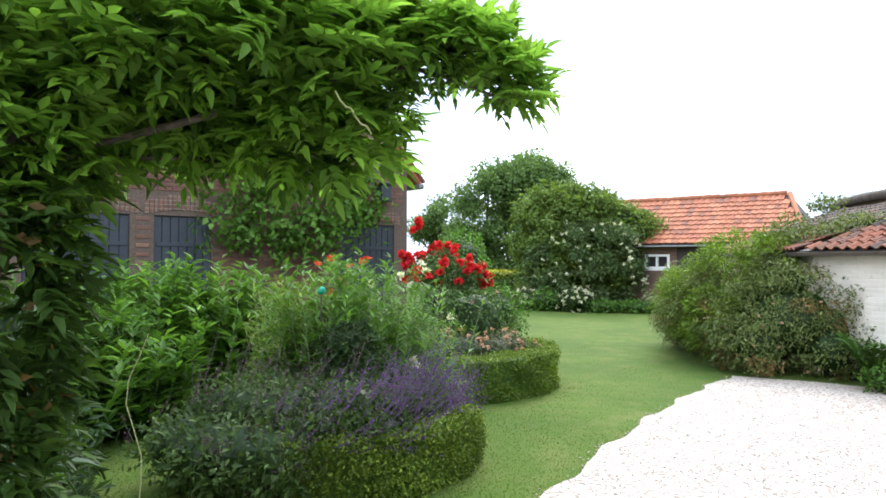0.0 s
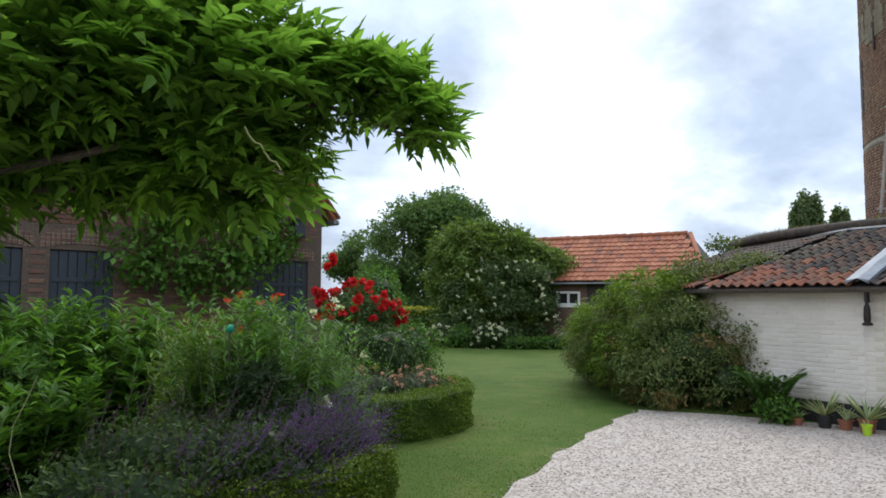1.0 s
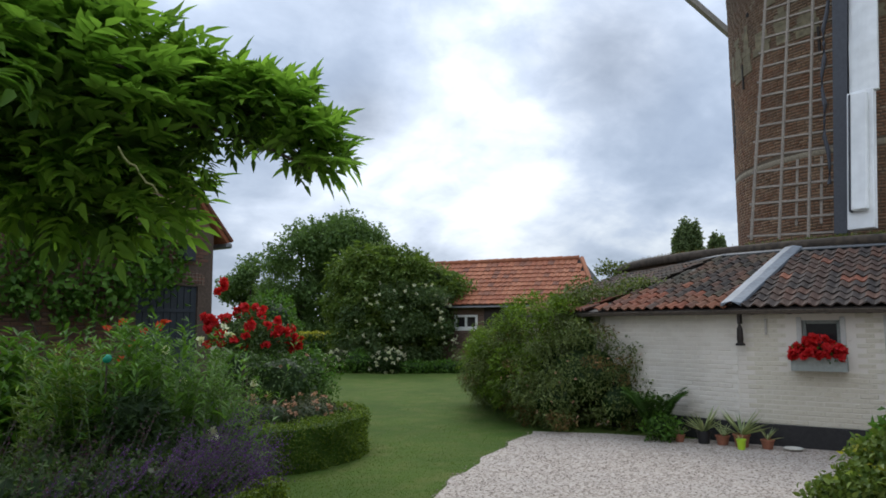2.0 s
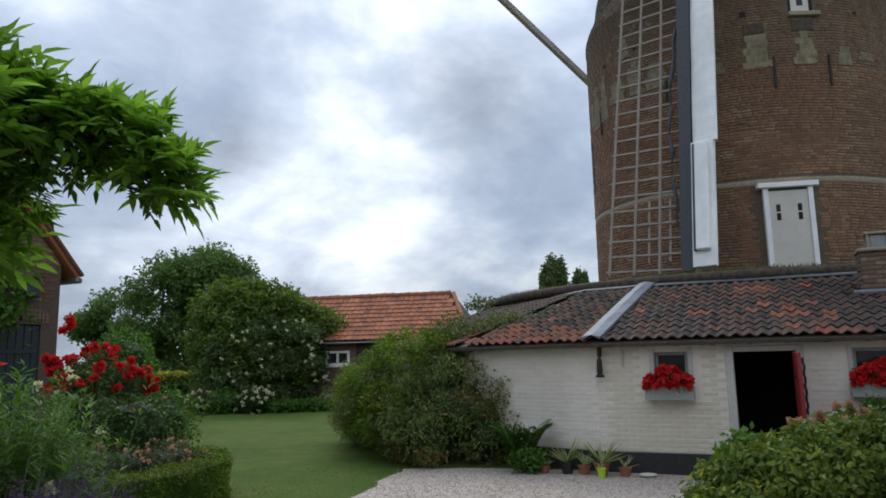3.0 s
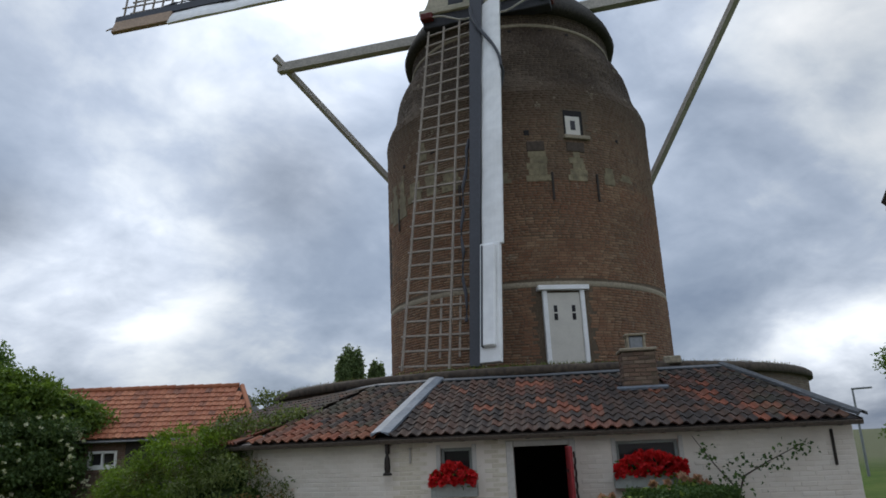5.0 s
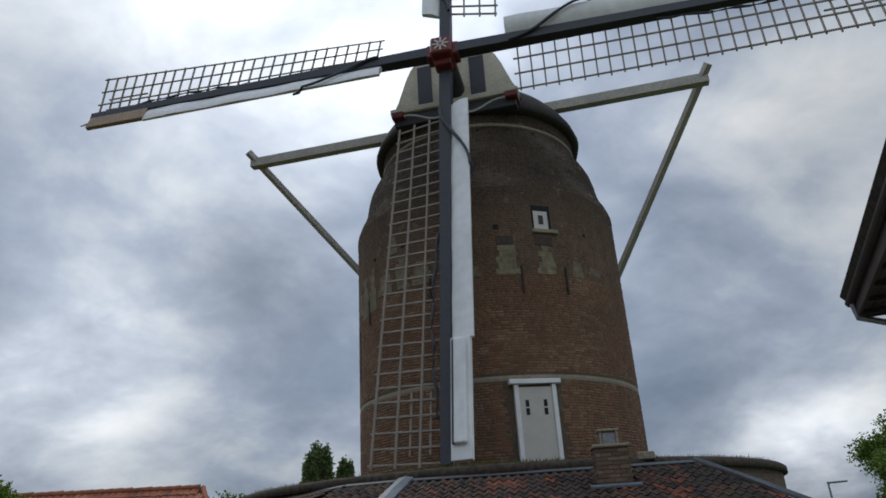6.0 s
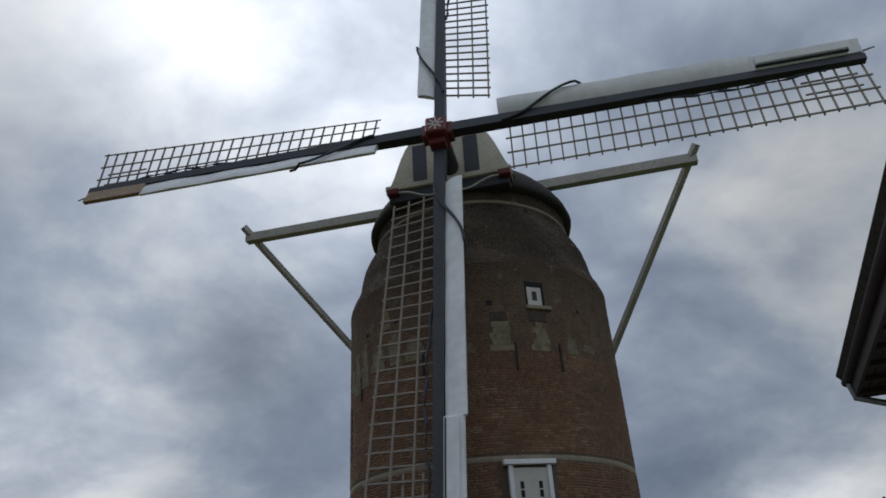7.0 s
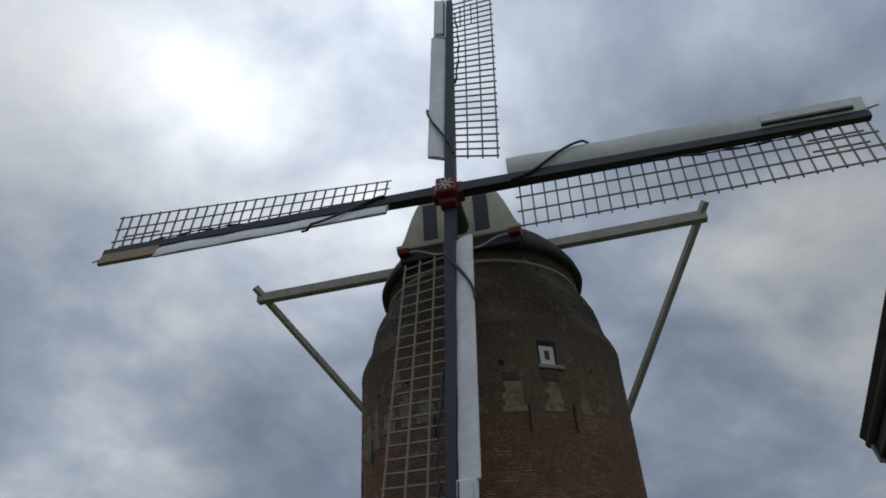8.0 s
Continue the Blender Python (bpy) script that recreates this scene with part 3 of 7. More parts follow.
def blooms(name, pts, size, mat, parent, petals=7, label="", flat_=0.6):
    """Each flower head is a mesh of overlapping petals of its own."""
    obs = []
    for p in pts:
        k = petals
        d = unit(RNG.normal(size=(k, 3)) + np.array([0, 0, 0.3]))
        heart = np.repeat(np.asarray(p, float)[None], k, 0)
        v, f = leaf_arrays(heart, d + RNG.normal(size=(k, 3)) * 0.35, d, size * RNG.uniform(0.6, 0.95, k), size * flat_ * RNG.uniform(0.8, 1.2, k), 0.35)
        v = np.concatenate([heart[:1], v.reshape(k, 4, 3)[:, 1:].reshape(-1, 3)])
        f = np.concatenate([[(0, 1 + 3 * i, 2 + 3 * i), (0, 2 + 3 * i, 3 + 3 * i)] for i in range(k)])
        obs.append(raw_mesh(name, v, f, mat, parent, label))
    return obs

# ---- ground ----
gm = bmesh.new()
bmesh.ops.create_circle(gm, cap_ends=True, radius=1500.0, segments=64)
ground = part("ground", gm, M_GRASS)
tagged(ground, "mown green lawn with paler worn patches", "lawn", kind="structure")


def drive_edge(u):
    """The curved border between lawn and drive, from beside the camera to the cottage."""
    a, b, c = (-0.3, 3.5), (2.25, 8.4), (4.95, 11.35)
    return tuple((1 - u) ** 2 * a[i] + 2 * u * (1 - u) * b[i] + u * u * c[i] for i in (0, 1))


def drive_outline():
    edge = []
    for i in range(61):
        x, y = drive_edge(i / 60)
        k = 0.045 * math.sin(i * 0.63) + 0.02 * math.sin(i * 1.37 + 1)
        edge.append((x - k * 0.85, y + k * 0.5))
    return edge + [(6.0, 10.7), (7.4, 9.4), (12.6, 3.0), (13.5, -1.0), (12, -3.0), (-3.0, -3.0), (-1.6, 2.0)]


gm = bmesh.new()
gm.faces.new([gm.verts.new((x, y, 0.012)) for x, y in drive_outline()])
drive = part("gravel_drive", gm, M_GRAVEL)
tagged(drive, "drive of loose white gravel with a ragged edge", "drive", kind="structure")


def in_outline(x, y, outline):
    hit = np.zeros(len(x), bool)
    for (x0, y0), (x1, y1) in zip(outline, outline[1:] + outline[:1]):
        cross = (y0 > y) != (y1 > y)
        hit ^= cross & (x < (x1 - x0) * (y - y0) / (y1 - y0 + 1e-12) + x0)
    return hit


def gravel_stones(n=42000):
    d = RNG.uniform(4.3, 13.2, n)
    a = np.radians(RNG.uniform(0, 62, n))
    x, y = d * np.sin(a), d * np.cos(a)
    j = RNG.normal(size=(2, n)) * 0.05
    ok = in_outline(x + j[0], y + j[1], drive_outline())
    x, y = x[ok], y[ok]
    n = len(x)
    r = RNG.uniform(0.007, 0.014, n) * (0.8 + d[ok] * 0.05)
    base = np.array([(1, 0, 0), (-1, 0, 0), (0, 1, 0), (0, -1, 0), (0, 0, 0.36), (0, 0, -0.4)], float)
    tri = np.array([(0, 2, 4), (2, 1, 4), (1, 3, 4), (3, 0, 4), (2, 0, 5), (1, 2, 5), (3, 1, 5), (0, 3, 5)])
    spin = RNG.uniform(0, 6.28, n)
    c, s = np.cos(spin)[:, None], np.sin(spin)[:, None]
    b = base[None] * RNG.uniform(0.65, 1.35, (n, 6, 3))
    v = np.stack([b[..., 0] * c - b[..., 1] * s, b[..., 0] * s + b[..., 1] * c, b[..., 2]], -1) * r[:, None, None]
    v += np.stack([x, y, 0.012 + r * 0.06], -1)[:, None]
    f = (np.arange(n)[:, None, None] * 6 + tri[None]).reshape(-1, 3)
    ob = raw_mesh("gravel_stones", v.reshape(-1, 3), f, M_STONE)
    tagged(ob, "loose pale gravel stones on the drive", "gravel", kind="stuff")


gravel_stones()


def grass_blades(n=90000):
    d = 4.6 + RNG.exponential(3.6, n)
    a = np.radians(RNG.uniform(-28, 33, n))
    x, y = d * np.sin(a), d * np.cos(a)
    ok = ~in_outline(x, y, drive_outline())
    x, y, d = x[ok], y[ok], d[ok]
    n = len(x)
    tall = RNG.uniform(0.008, 0.018, n) * (1 + 0.25 * np.sin(x * 2.1) * np.sin(y * 1.7))
    p = np.stack([x, y, np.zeros(n)], -1)
    lean_ = RNG.normal(size=(n, 3)) * 0.45 + np.array([0, 0, 1.0])
    side = unit(np.cross(lean_, RNG.normal(size=(n, 3)))) * (0.003 + 0.0002 * d)[:, None]
    v = np.stack([p - side, p + side, p + unit(lean_) * tall[:, None]], 1)
    f = np.arange(3 * n).reshape(-1, 3)
    tagged(raw_mesh("lawn_blades", v.reshape(-1, 3), f, L_BLADE), "short mown grass blades of the lawn", "grass", kind="stuff")


grass_blades()

# ---- the windmill: a round brick tower mill with four lattice sails ----
MILL = thing("windmill", 17.424, 14.236, 0, -60, "tall round brick tower windmill with four lattice sails", "windmill")
TR = 4.32

prof = [(TR, 0), (TR, 3), (TR, 6), (TR, 9), (TR, 11.2), (4.335, 11.5), (4.25, 11.75), (4.08, 12.1), (4.0, 12.4), (3.96, 12.7), (3.88, 13.05), (3.73, 13.4), (3.52, 13.75), (3.40, 14.05), (3.40, 14.75)]
tower = part("tower", lathe(bmesh.new(), prof, 128), M_MORTAR, MILL, "weathered brown brick drum, greyer above", smooth=True)


def hoop(name, r, z0, z1, mat, label="", bulge=0.01):
    return part(name, lathe(bmesh.new(), [(r, z0), (r + bulge, z0 + 0.015), (r + bulge, z1 - 0.015), (r, z1)], 128), mat, MILL, label, smooth=True)


hoop("stone_band", TR - 0.005, 5.80, 5.95, M_BAND, "pale stone band")
hoop("top_band", 3.415, 14.12, 14.22, M_BAND, "pale stone band under the cap")


def on_tower(phi, r=TR):
    a = radians(phi)
    return pose(r * math.sin(a), -r * math.cos(a), 0, 0, 0, phi)


# upper door
dm = on_tower(22.4)
door = box("door", -0.44, 0.44, -0.05, 0.25, 3.0, 5.62, M_PAINT, MILL, "tall cream-painted door with small lights", 0.01, dm)
for x0, x1 in ((-0.555, -0.44), (0.44, 0.555)):
    box("door_post", x0, x1, -0.09, 0.25, 3.0, 5.68, M_WHITE, door, "white post", 0.01, dm)
box("lintel", -0.68, 0.68, -0.15, 0.25, 5.685, 5.81, M_WHITE, door, "white lintel", 0.012, dm)
for cx in (-0.24, 0.24):
    for z0 in (4.90, 5.11):
        box("door_light", cx - 0.048, cx + 0.048, -0.058, -0.04, z0, z0 + 0.175, M_GLASS, door, "small dark pane", 0.004, dm)

# upper window: a near-black block paints its opening's shade, with frame and sill
wm = on_tower(32.3, 4.31)
win = box("window", -0.29, 0.29, -0.022, 0.3, 10.12, 10.88, M_DARK, MILL, "near-black block for the shade of a window opening", 0.004, wm)
box("window_frame", -0.25, 0.2, -0.03, 0.02, 10.12, 10.70, M_PAINT, win, "white frame", 0.01, wm)
box("pane", -0.10, 0.05, -0.042, -0.02, 10.28, 10.56, M_GLASS, win, "dark pane", 0.003, wm)
box("window_sill", -0.33, 0.46, -0.10, 0.2, 10.0, 10.115, M_BAND, win, "stone sill", 0.015, wm)

# putlog holes are dark blocks on the brick, coloured as the shade inside
for phi, z, s in ((14.1, 10.18, 0.17), (-24.1, 10.18, 0.16), (-41.8, 10.15, 0.14), (52.2, 10.17, 0.12), (-3, 13.95, 0.1), (11, 13.95, 0.12), (27, 13.95, 0.14), (42, 13.95, 0.12)):
    r = TR if z < 12 else 3.44
    box("putlog_hole", -s / 2, s / 2, -0.021, 0.2, z - s / 2, z + s / 2, M_DARK, MILL, "", 0.02, on_tower(phi, r))
for phi, z0, z1 in ((22.3, 8.19, 8.99), (40.1, 8.20, 9.00), (-12.3, 8.27, 8.91), (-47, 8.2, 8.9)):
    box("wall_anchor", -0.03, 0.03, -0.05, 0.1, z0, z1, M_IRON, MILL, "iron anchor bar", 0.008, on_tower(phi))
# the slit too is only a block in the colour of shade
box("slit", -0.13, 0.13, -0.012, 0.2, 6.8, 8.3, M_DARK, MILL, "near-black block for shade in a slit", 0.01, on_tower(-62))


def tuff_patch(phi, z0, z1, w):
    """A field of pale tuff blocks let into the brick."""
    m = on_tower(phi)
    rows = max(3, int((z1 - z0) / 0.15))
    h = (z1 - z0) / rows
    for j in range(rows):
        k = 1.0 - 0.5 * (j / rows) ** 1.6 - RNG.uniform(0, 0.25)
        x = -w / 2 * k + RNG.uniform(-0.06, 0.06)
        end_ = w / 2 * k + RNG.uniform(-0.06, 0.06)
        while x < end_ - 0.05:
            l = min(RNG.uniform(0.14, 0.3), end_ - x)
            box("tuff_block", x, x + l - 0.004, -0.018 - RNG.uniform(0, 0.003), 0.1, z0 + j * h, z0 + (j + 1) * h - 0.003, M_TUFF, MILL, "", 0.003, m)
            x += l


tuff_patch(17.2, 8.74, 9.62, 0.66)
tuff_patch(32.4, 8.76, 9.62, 0.62)
tuff_patch(46, 8.75, 9.25, 0.42)
tuff_patch(55, 8.95, 9.15, 0.5)
tuff_patch(4, 8.74, 9.05, 0.5)
tuff_patch(-44, 8.55, 9.9, 0.52)
tuff_patch(-51, 8.5, 9.75, 0.62)
tuff_patch(-58, 8.7, 9.4, 0.4)
tuff_patch(-34, 8.85, 9.45, 0.7)
tuff_patch(-25, 8.85, 9.8, 0.62)
tuff_patch(-16, 8.8, 9.5, 0.66)
tuff_patch(-29, 10.0, 10.6, 0.34)
for phi, w in ((17.0, 0.5), (32.3, 0.55)):
    box("dark_stone", -w / 2, w / 2, -0.022, 0.1, 9.62, 9.92, M_DULLSTONE, MILL, "", 0.02, on_tower(phi))

# cap
CAP_LEVELS = [(14.62, 3.42), (14.66, 3.62), (14.80, 3.66), (15.05, 3.58), (15.4, 3.38), (15.75, 3.05), (16.1, 2.6), (16.4, 2.22), (16.8, 1.82), (17.1, 1.4), (17.3, 0.8), (17.36, 0.15)]


def cap_body():
    bm = bmesh.new()
    rings = []
    for z, r in CAP_LEVELS:
        ring = []
        for k in range(56):
            a = 2 * math.pi * k / 56
            x, y = r * math.sin(a), -r * math.cos(a)
            reach = 3.3 if z < 15.6 else 2.9
            y = max(y * (1.0 + max(0.0, z - 15.5) * 0.22), -reach)
            ring.append(bm.verts.new((x + 0.03 * noise.noise(Vector((x, y, z))), y, z)))
        rings.append(ring)
    for r0, r1 in zip(rings, rings[1:]):
        for k in range(56):
            bm.faces.new((r0[k], r0[(k + 1) % 56], r1[(k + 1) % 56], r1[k]))
    bm.faces.new(rings[-1])
    bm.faces.new(rings[0][::-1])
    return part("cap", bm, M_CAP, MILL, "dark rounded turning cap", smooth=True)


cap = cap_body()


def gable_panel():
    """The boarded front of the cap, narrowing upwards with bowed sides."""
    steps = [(15.16, 2.06), (15.5, 1.9), (15.9, 1.76), (16.3, 1.62), (16.7, 1.44), (17.05, 1.16), (17.3, 0.8)]
    bm = bmesh.new()
    front, rear = [], []
    for z, w in steps:
        front.append((bm.verts.new((-w, -3.42, z)), bm.verts.new((w, -3.42, z))))
        rear.append((bm.verts.new((-w * 1.04, -2.4, z)), bm.verts.new((w * 1.04, -2.4, z))))
    for i in range(len(steps) - 1):
        bm.faces.new((front[i][0], front[i][1], front[i + 1][1], front[i + 1][0]))
        bm.faces.new((rear[i][0], front[i][0], front[i + 1][0], rear[i + 1][0]))
        bm.faces.new((front[i][1], rear[i][1], rear[i + 1][1], front[i + 1][1]))
    bm.faces.new((front[-1][0], front[-1][1], rear[-1][1], rear[-1][0]))
    bm.faces.new((front[0][1], front[0][0], rear[0][0], rear[0][1]))
    return part("gable", bm, M_CREAM, cap, "cream boarded cap front")


gable_panel()
for x0, x1, zt in ((-1.20, -0.72, 16.75), (0.56, 1.05, 16.75)):
    box("dark_stripe", x0, x1, -3.45, -3.40, 15.25, zt, M_STOCK, cap, "black painted stripe", 0.004)
box("breast_beam", -2.12, 2.08, -3.62, -3.2, 14.98, 15.17, M_CREAM, cap, "cream breast beam", 0.02)
box("lower_board", -2.02, 1.98, -3.52, -3.1, 14.55, 14.98, M_STOCK, cap, "black board", 0.02)
for sx in (-1, 1):
    box("beam_end", sx * 1.86 - 0.2, sx * 1.86 + 0.2, -3.74, -3.1, 14.76, 14.99, M_REDPAINT, cap, "dark red beam end", 0.03)
bm = bmesh.new()
tube(bm, [(-1.7 + 3.4 * i / 16, -3.66, 14.82 - 0.30 * math.sin(math.pi * i / 16) + 0.06 * math.sin(i)) for i in range(17)], [0.03] * 17, 6)
part("rope", bm, M_PAINT, cap, "pale slack rope")

# cross beams and braces of the winding gear
bm = beam(bmesh.new(), (-8.4, -1.2, 15.68), (8.12, -1.2, 15.68), 0.30, 0.34)
part("tail_beam", bm, M_BEAM, MILL, "long grey horizontal beam through the cap")
for sx in (-1, 1):
    bm = beam(bmesh.new(), (-8.42 if sx < 0 else 8.16, -1.52, 16.05), (-0.25 if sx < 0 else 0.1, 9.3, 5.3), 0.2, 0.2)
    part("brace", bm, M_BEAM, MILL, "long slanting grey brace")
part("tail_pole", beam(bmesh.new(), (0, 2.8, 16.2), (0, 9.6, 4.6), 0.34, 0.34), M_BEAM, MILL, "grey tail pole")

# sails
HUB = Matrix.Translation((0.060, -4.950, 15.900)) @ pose(0, 0, 0, 0, 0, 0.80) @ pose(0, 0, 0, -8.60, 0, 0) @ pose(0, 0, 0, 0, 1.20, 0)
bm = bmesh.new()
block(bm, -0.33, 0.33, -0.42, 0.5, -0.33, 0.33, 0.05)
block(bm, -0.5, 0.5, -0.2, 0.28, -0.26, 0.26, 0.04)
block(bm, -0.26, 0.26, -0.14, 0.3, -0.55, 0.55, 0.04)
hub = part("hub", bm, M_REDPAINT, MILL, "dark red iron hub block")
hub.matrix_basis = HUB
for k in range(8):
    box("star_ray", -0.025, 0.025, -0.435, -0.415, 0.05, 0.26, M_PAINT, hub, "white star ray", 0.0, pose(0, 0, 0, 0, 45 * k, 0))
bm = tube(bmesh.new(), [(0, 0.3, 0), (0, 2.2, -0.1)], [0.3, 0.34], 14)
shaft = part("windshaft", bm, M_STOCK, MILL)
shaft.matrix_basis = HUB


def twist(r):
    """How far the lattice leans back at a distance r from the hub, in radians."""
    return radians(13 - 16 * (r - 2) / 10.4)


SPLAY = pose(0, 0, 0, 0, 0, -11)


def sail_meshes(split=9.42):
    """The parts of one sail that points down from the hub: name, mesh, label. The boards meet at split."""
    made = []

    def keep(name, bm, mat, label=""):
        me = bpy.data.meshes.new(name)
        bm.to_mesh(me)
        bm.free()
        me.materials.append(mat)
        made.append((name, me, label))

    keep("stock", beam(bmesh.new(), (0, 0, 0.0), (0, 0, -12.4), 0.36, 0.36, 0.24, 0.22), M_STOCK, "black tapering stock")
    count = 28
    for i in range(count):
        r = 2.25 + 10.05 * i / (count - 1)
        a = twist(r)
        wide = 1.60 + 0.18 * (r - 2) / 10.4
        x1, y1 = -wide * math.cos(a), wide * math.sin(a)
        over = 1.05 if i % 2 else 1.03
        bm = beam(bmesh.new(), (0.12 * math.cos(a), 0.12 - 0.12 * math.sin(a), -r), (x1 * over, 0.12 + y1 * over, -r), 0.05, 0.045)
        keep("lattice_bar", bm, M_LATH)
    for share in (0.36, 0.68, 1.0):
        bm = bmesh.new()
        pts = []
        for i in range(12):
            r = 2.1 + 10.3 * i / 11
            a = twist(r)
            wide = 1.60 + 0.18 * (r - 2) / 10.4
            pts.append((-wide * share * math.cos(a), 0.09 + wide * share * math.sin(a), -r))
        for p, q in zip(pts, pts[1:]):
            beam(bm, p, q, 0.05, 0.04)
        keep("lattice_rail", bm, M_LATH)
    for i, x in ((0, -0.9), (1, -0.42)):
        keep("short_rail", beam(bmesh.new(), (x, 0.17, -10.6), (x, 0.14, -12.1), 0.045, 0.04), M_LATH)
    # leading board with a rolled canvas along it
    bm = bmesh.new()
    prev = None
    for i in range(15):
        r = 1.95 + (split - 1.92) * i / 14
        a = radians(26 - 16 * i / 14)
        ring = []
        for k in range(7):
            u = k / 6
            x = 0.16 + 0.56 * u
            y = -0.08 - 0.07 * math.sin(math.pi * u) * (1 - 0.4 * i / 14) - 0.02 * math.sin(i * 1.7)
            y -= (x - 0.16) * (0.20 + 0.5 * math.sin(a))
            ring.append(bm.verts.new((x, y, -r)))
        for k in range(7):
            u = 1 - k / 6
            x = 0.16 + 0.56 * u
            ring.append(bm.verts.new((x, 0.02 - (x - 0.16) * (0.20 + 0.5 * math.sin(a)), -r)))
        if prev:
            for k in range(14):
                bm.faces.new((prev[k], prev[(k + 1) % 14], ring[(k + 1) % 14], ring[k]))
        else:
            bm.faces.new(ring[::-1])
        prev = ring
    bm.faces.new(prev)
    keep("leading_board", bm, M_SAILWHITE, "white leading board with furled canvas")
    keep("tip_board", block(bmesh.new(), 0.15, 0.66, -0.12, 0.03, -12.35, -split, 0.015, SPLAY), M_SAILWHITE, "white tip board")
    bm = block(bmesh.new(), 0.27, 0.58, -0.25, -0.12, -12.0, -9.5, 0.03, SPLAY)
    keep("tip_flap", bm, M_SAILWHITE, "raised white flap")
    keep("flap_edge", block(bmesh.new(), 0.22, 0.265, -0.22, -0.12, -12.0, -9.5, 0.01, SPLAY), M_STOCK)
    lash = []
    for i in range(19):
        u = i / 18
        x = -0.14 + 0.90 * (u * u * (3 - 2 * u))
        lash.append((x, -0.20 - 0.34 * max(0.0, x - 0.14) - 0.03 * math.sin(math.pi * u), -2.05 - 2.35 * u))
    lash += [(0.79, -0.30, -4.50), (0.76, -0.18, -4.62), (0.68, -0.08, -4.85)]
    keep("sail_rope", tube(bmesh.new(), lash, [0.05] * 12 + [0.042] * 10, 7), M_STOCK, "dark lashing rope")
    bm = tube(bmesh.new(), [(-0.20 - 0.16 * math.sin(math.pi * i / 14) - 0.03 * math.sin(i * 1.9), 0.0, -6.3 - 5.0 * i / 14) for i in range(15)], [0.04 + 0.012 * math.sin(i * 2.3) for i in range(15)], 6)
    keep("slack_rope", bm, M_STOCK, "dark slack rope")
    keep("tip_peg", beam(bmesh.new(), (0.20, -0.05, -12.2), (0.34, -0.05, -12.75), 0.05, 0.05, 0.03, 0.03), M_LATH, "thin wooden peg")
    return made


SAIL, BARE_SAIL = sail_meshes(), sail_meshes(10.15)
for quarter in range(4):
    stock = None
    for name, me, label in (BARE_SAIL if quarter == 3 else SAIL):
        if quarter == 3 and name in ("tip_flap", "flap_edge"):
            continue
        if quarter == 3 and name == "tip_board":
            label = "bare tan tip board"
            me.materials.clear()
            me.materials.append(M_TAN)
        ob = new(name, me)
        tagged(ob, label)
        if stock is None:
            stock = ob
            ob.parent = MILL
            ob.matrix_basis = HUB @ pose(0, 0.32 if quarter % 2 == 0 else -0.02, 0) @ pose(0, 0, 0, 0, -90 * quarter, 0)
            ob.name = "sail"
            tagged(ob, "black stock carrying a wooden lattice sail")
        else:
            ob.parent = stock

# ring wall round the foot of the mill, filled level
ring = thing("ring_wall", 17.424, 14.236, 0, -60, "low round brick retaining wall with mossy coping", "wall", kind="structure")
part("wall_face", lathe(bmesh.new(), [(7.7, 0), (7.7, 3.24)], 96), M_RING, ring, smooth=True)
part("coping", lathe(bmesh.new(), [(7.68, 3.22), (7.82, 3.23), (7.82, 3.37), (7.74, 3.43), (7.3, 3.43), (7.28, 3.3)], 96), M_MOSS, ring, "mossy dark coping", smooth=True)
part("terrace", lathe(bmesh.new(), [(7.3, 3.31), (4.25, 3.31)], 96), M_MOSS, ring)
n_ = 1500
a_ = RNG.uniform(-1.2, 1.2, n_)
r_ = RNG.uniform(7.35, 7.8, n_)
b_ = np.stack([r_ * np.sin(a_), -r_ * np.cos(a_), np.full(n_, 3.42)], -1)
tall_ = RNG.uniform(0.02, 0.06, n_) * (0.4 + 0.9 * (np.sin(a_ * 9) > -0.2))
v_, f_ = leaf_arrays(b_, RNG.normal(size=(n_, 3)) * 0.5 + [0, -0.2, 1], RNG.normal(size=(n_, 3)), tall_, 0.012)
tagged(raw_mesh("coping_moss", v_, f_, L_BROWN, ring, "dry grass and moss tufts"), kind="stuff")
n_ = 1100
a_ = np.concatenate([RNG.normal(0.12, 0.16, n_ // 2), RNG.uniform(-1.2, 1.2, n_ - n_ // 2)])
b_ = np.stack([7.6 * np.sin(a_), -7.6 * np.cos(a_), np.full(n_, 3.42)], -1) + RNG.normal(size=(n_, 3)) * [0.08, 0.08, 0.0]
v_, f_ = leaf_arrays(b_, RNG.normal(size=(n_, 3)) * 0.5 + [0, -0.3, 1], RNG.normal(size=(n_, 3)), RNG.uniform(0.03, 0.12, n_), 0.014)
tagged(raw_mesh("coping_weeds", v_, f_, L_BUSH, ring, "green weeds on the coping"), kind="stuff")
box("coping_stone", 3.9, 4.25, -6.75, -6.4, 3.36, 3.52, M_BAND, ring, "loose stone on the coping", 0.02)

# ---- the low cottage against the ring wall ----
COT = thing("cottage", 9.015, 7.300, 0, -51, "low whitewashed brick cottage with an old pantile roof", "cottage")
XL, XR = -2.47, 4.67
TURN_L, TURN_R, HIP_R = 16.0, 80.0, 17.0
EAVE_Z, RIDGE_Z, OUT, DEEP = 2.06, 3.20, 0.25, 3.12
WIN1, DOOR, WIN2 = (-1.56, -1.06), (-0.40, 0.46), (1.18, 2.12)
DOOR_TOP, WIN_TOP = 1.85, 1.87


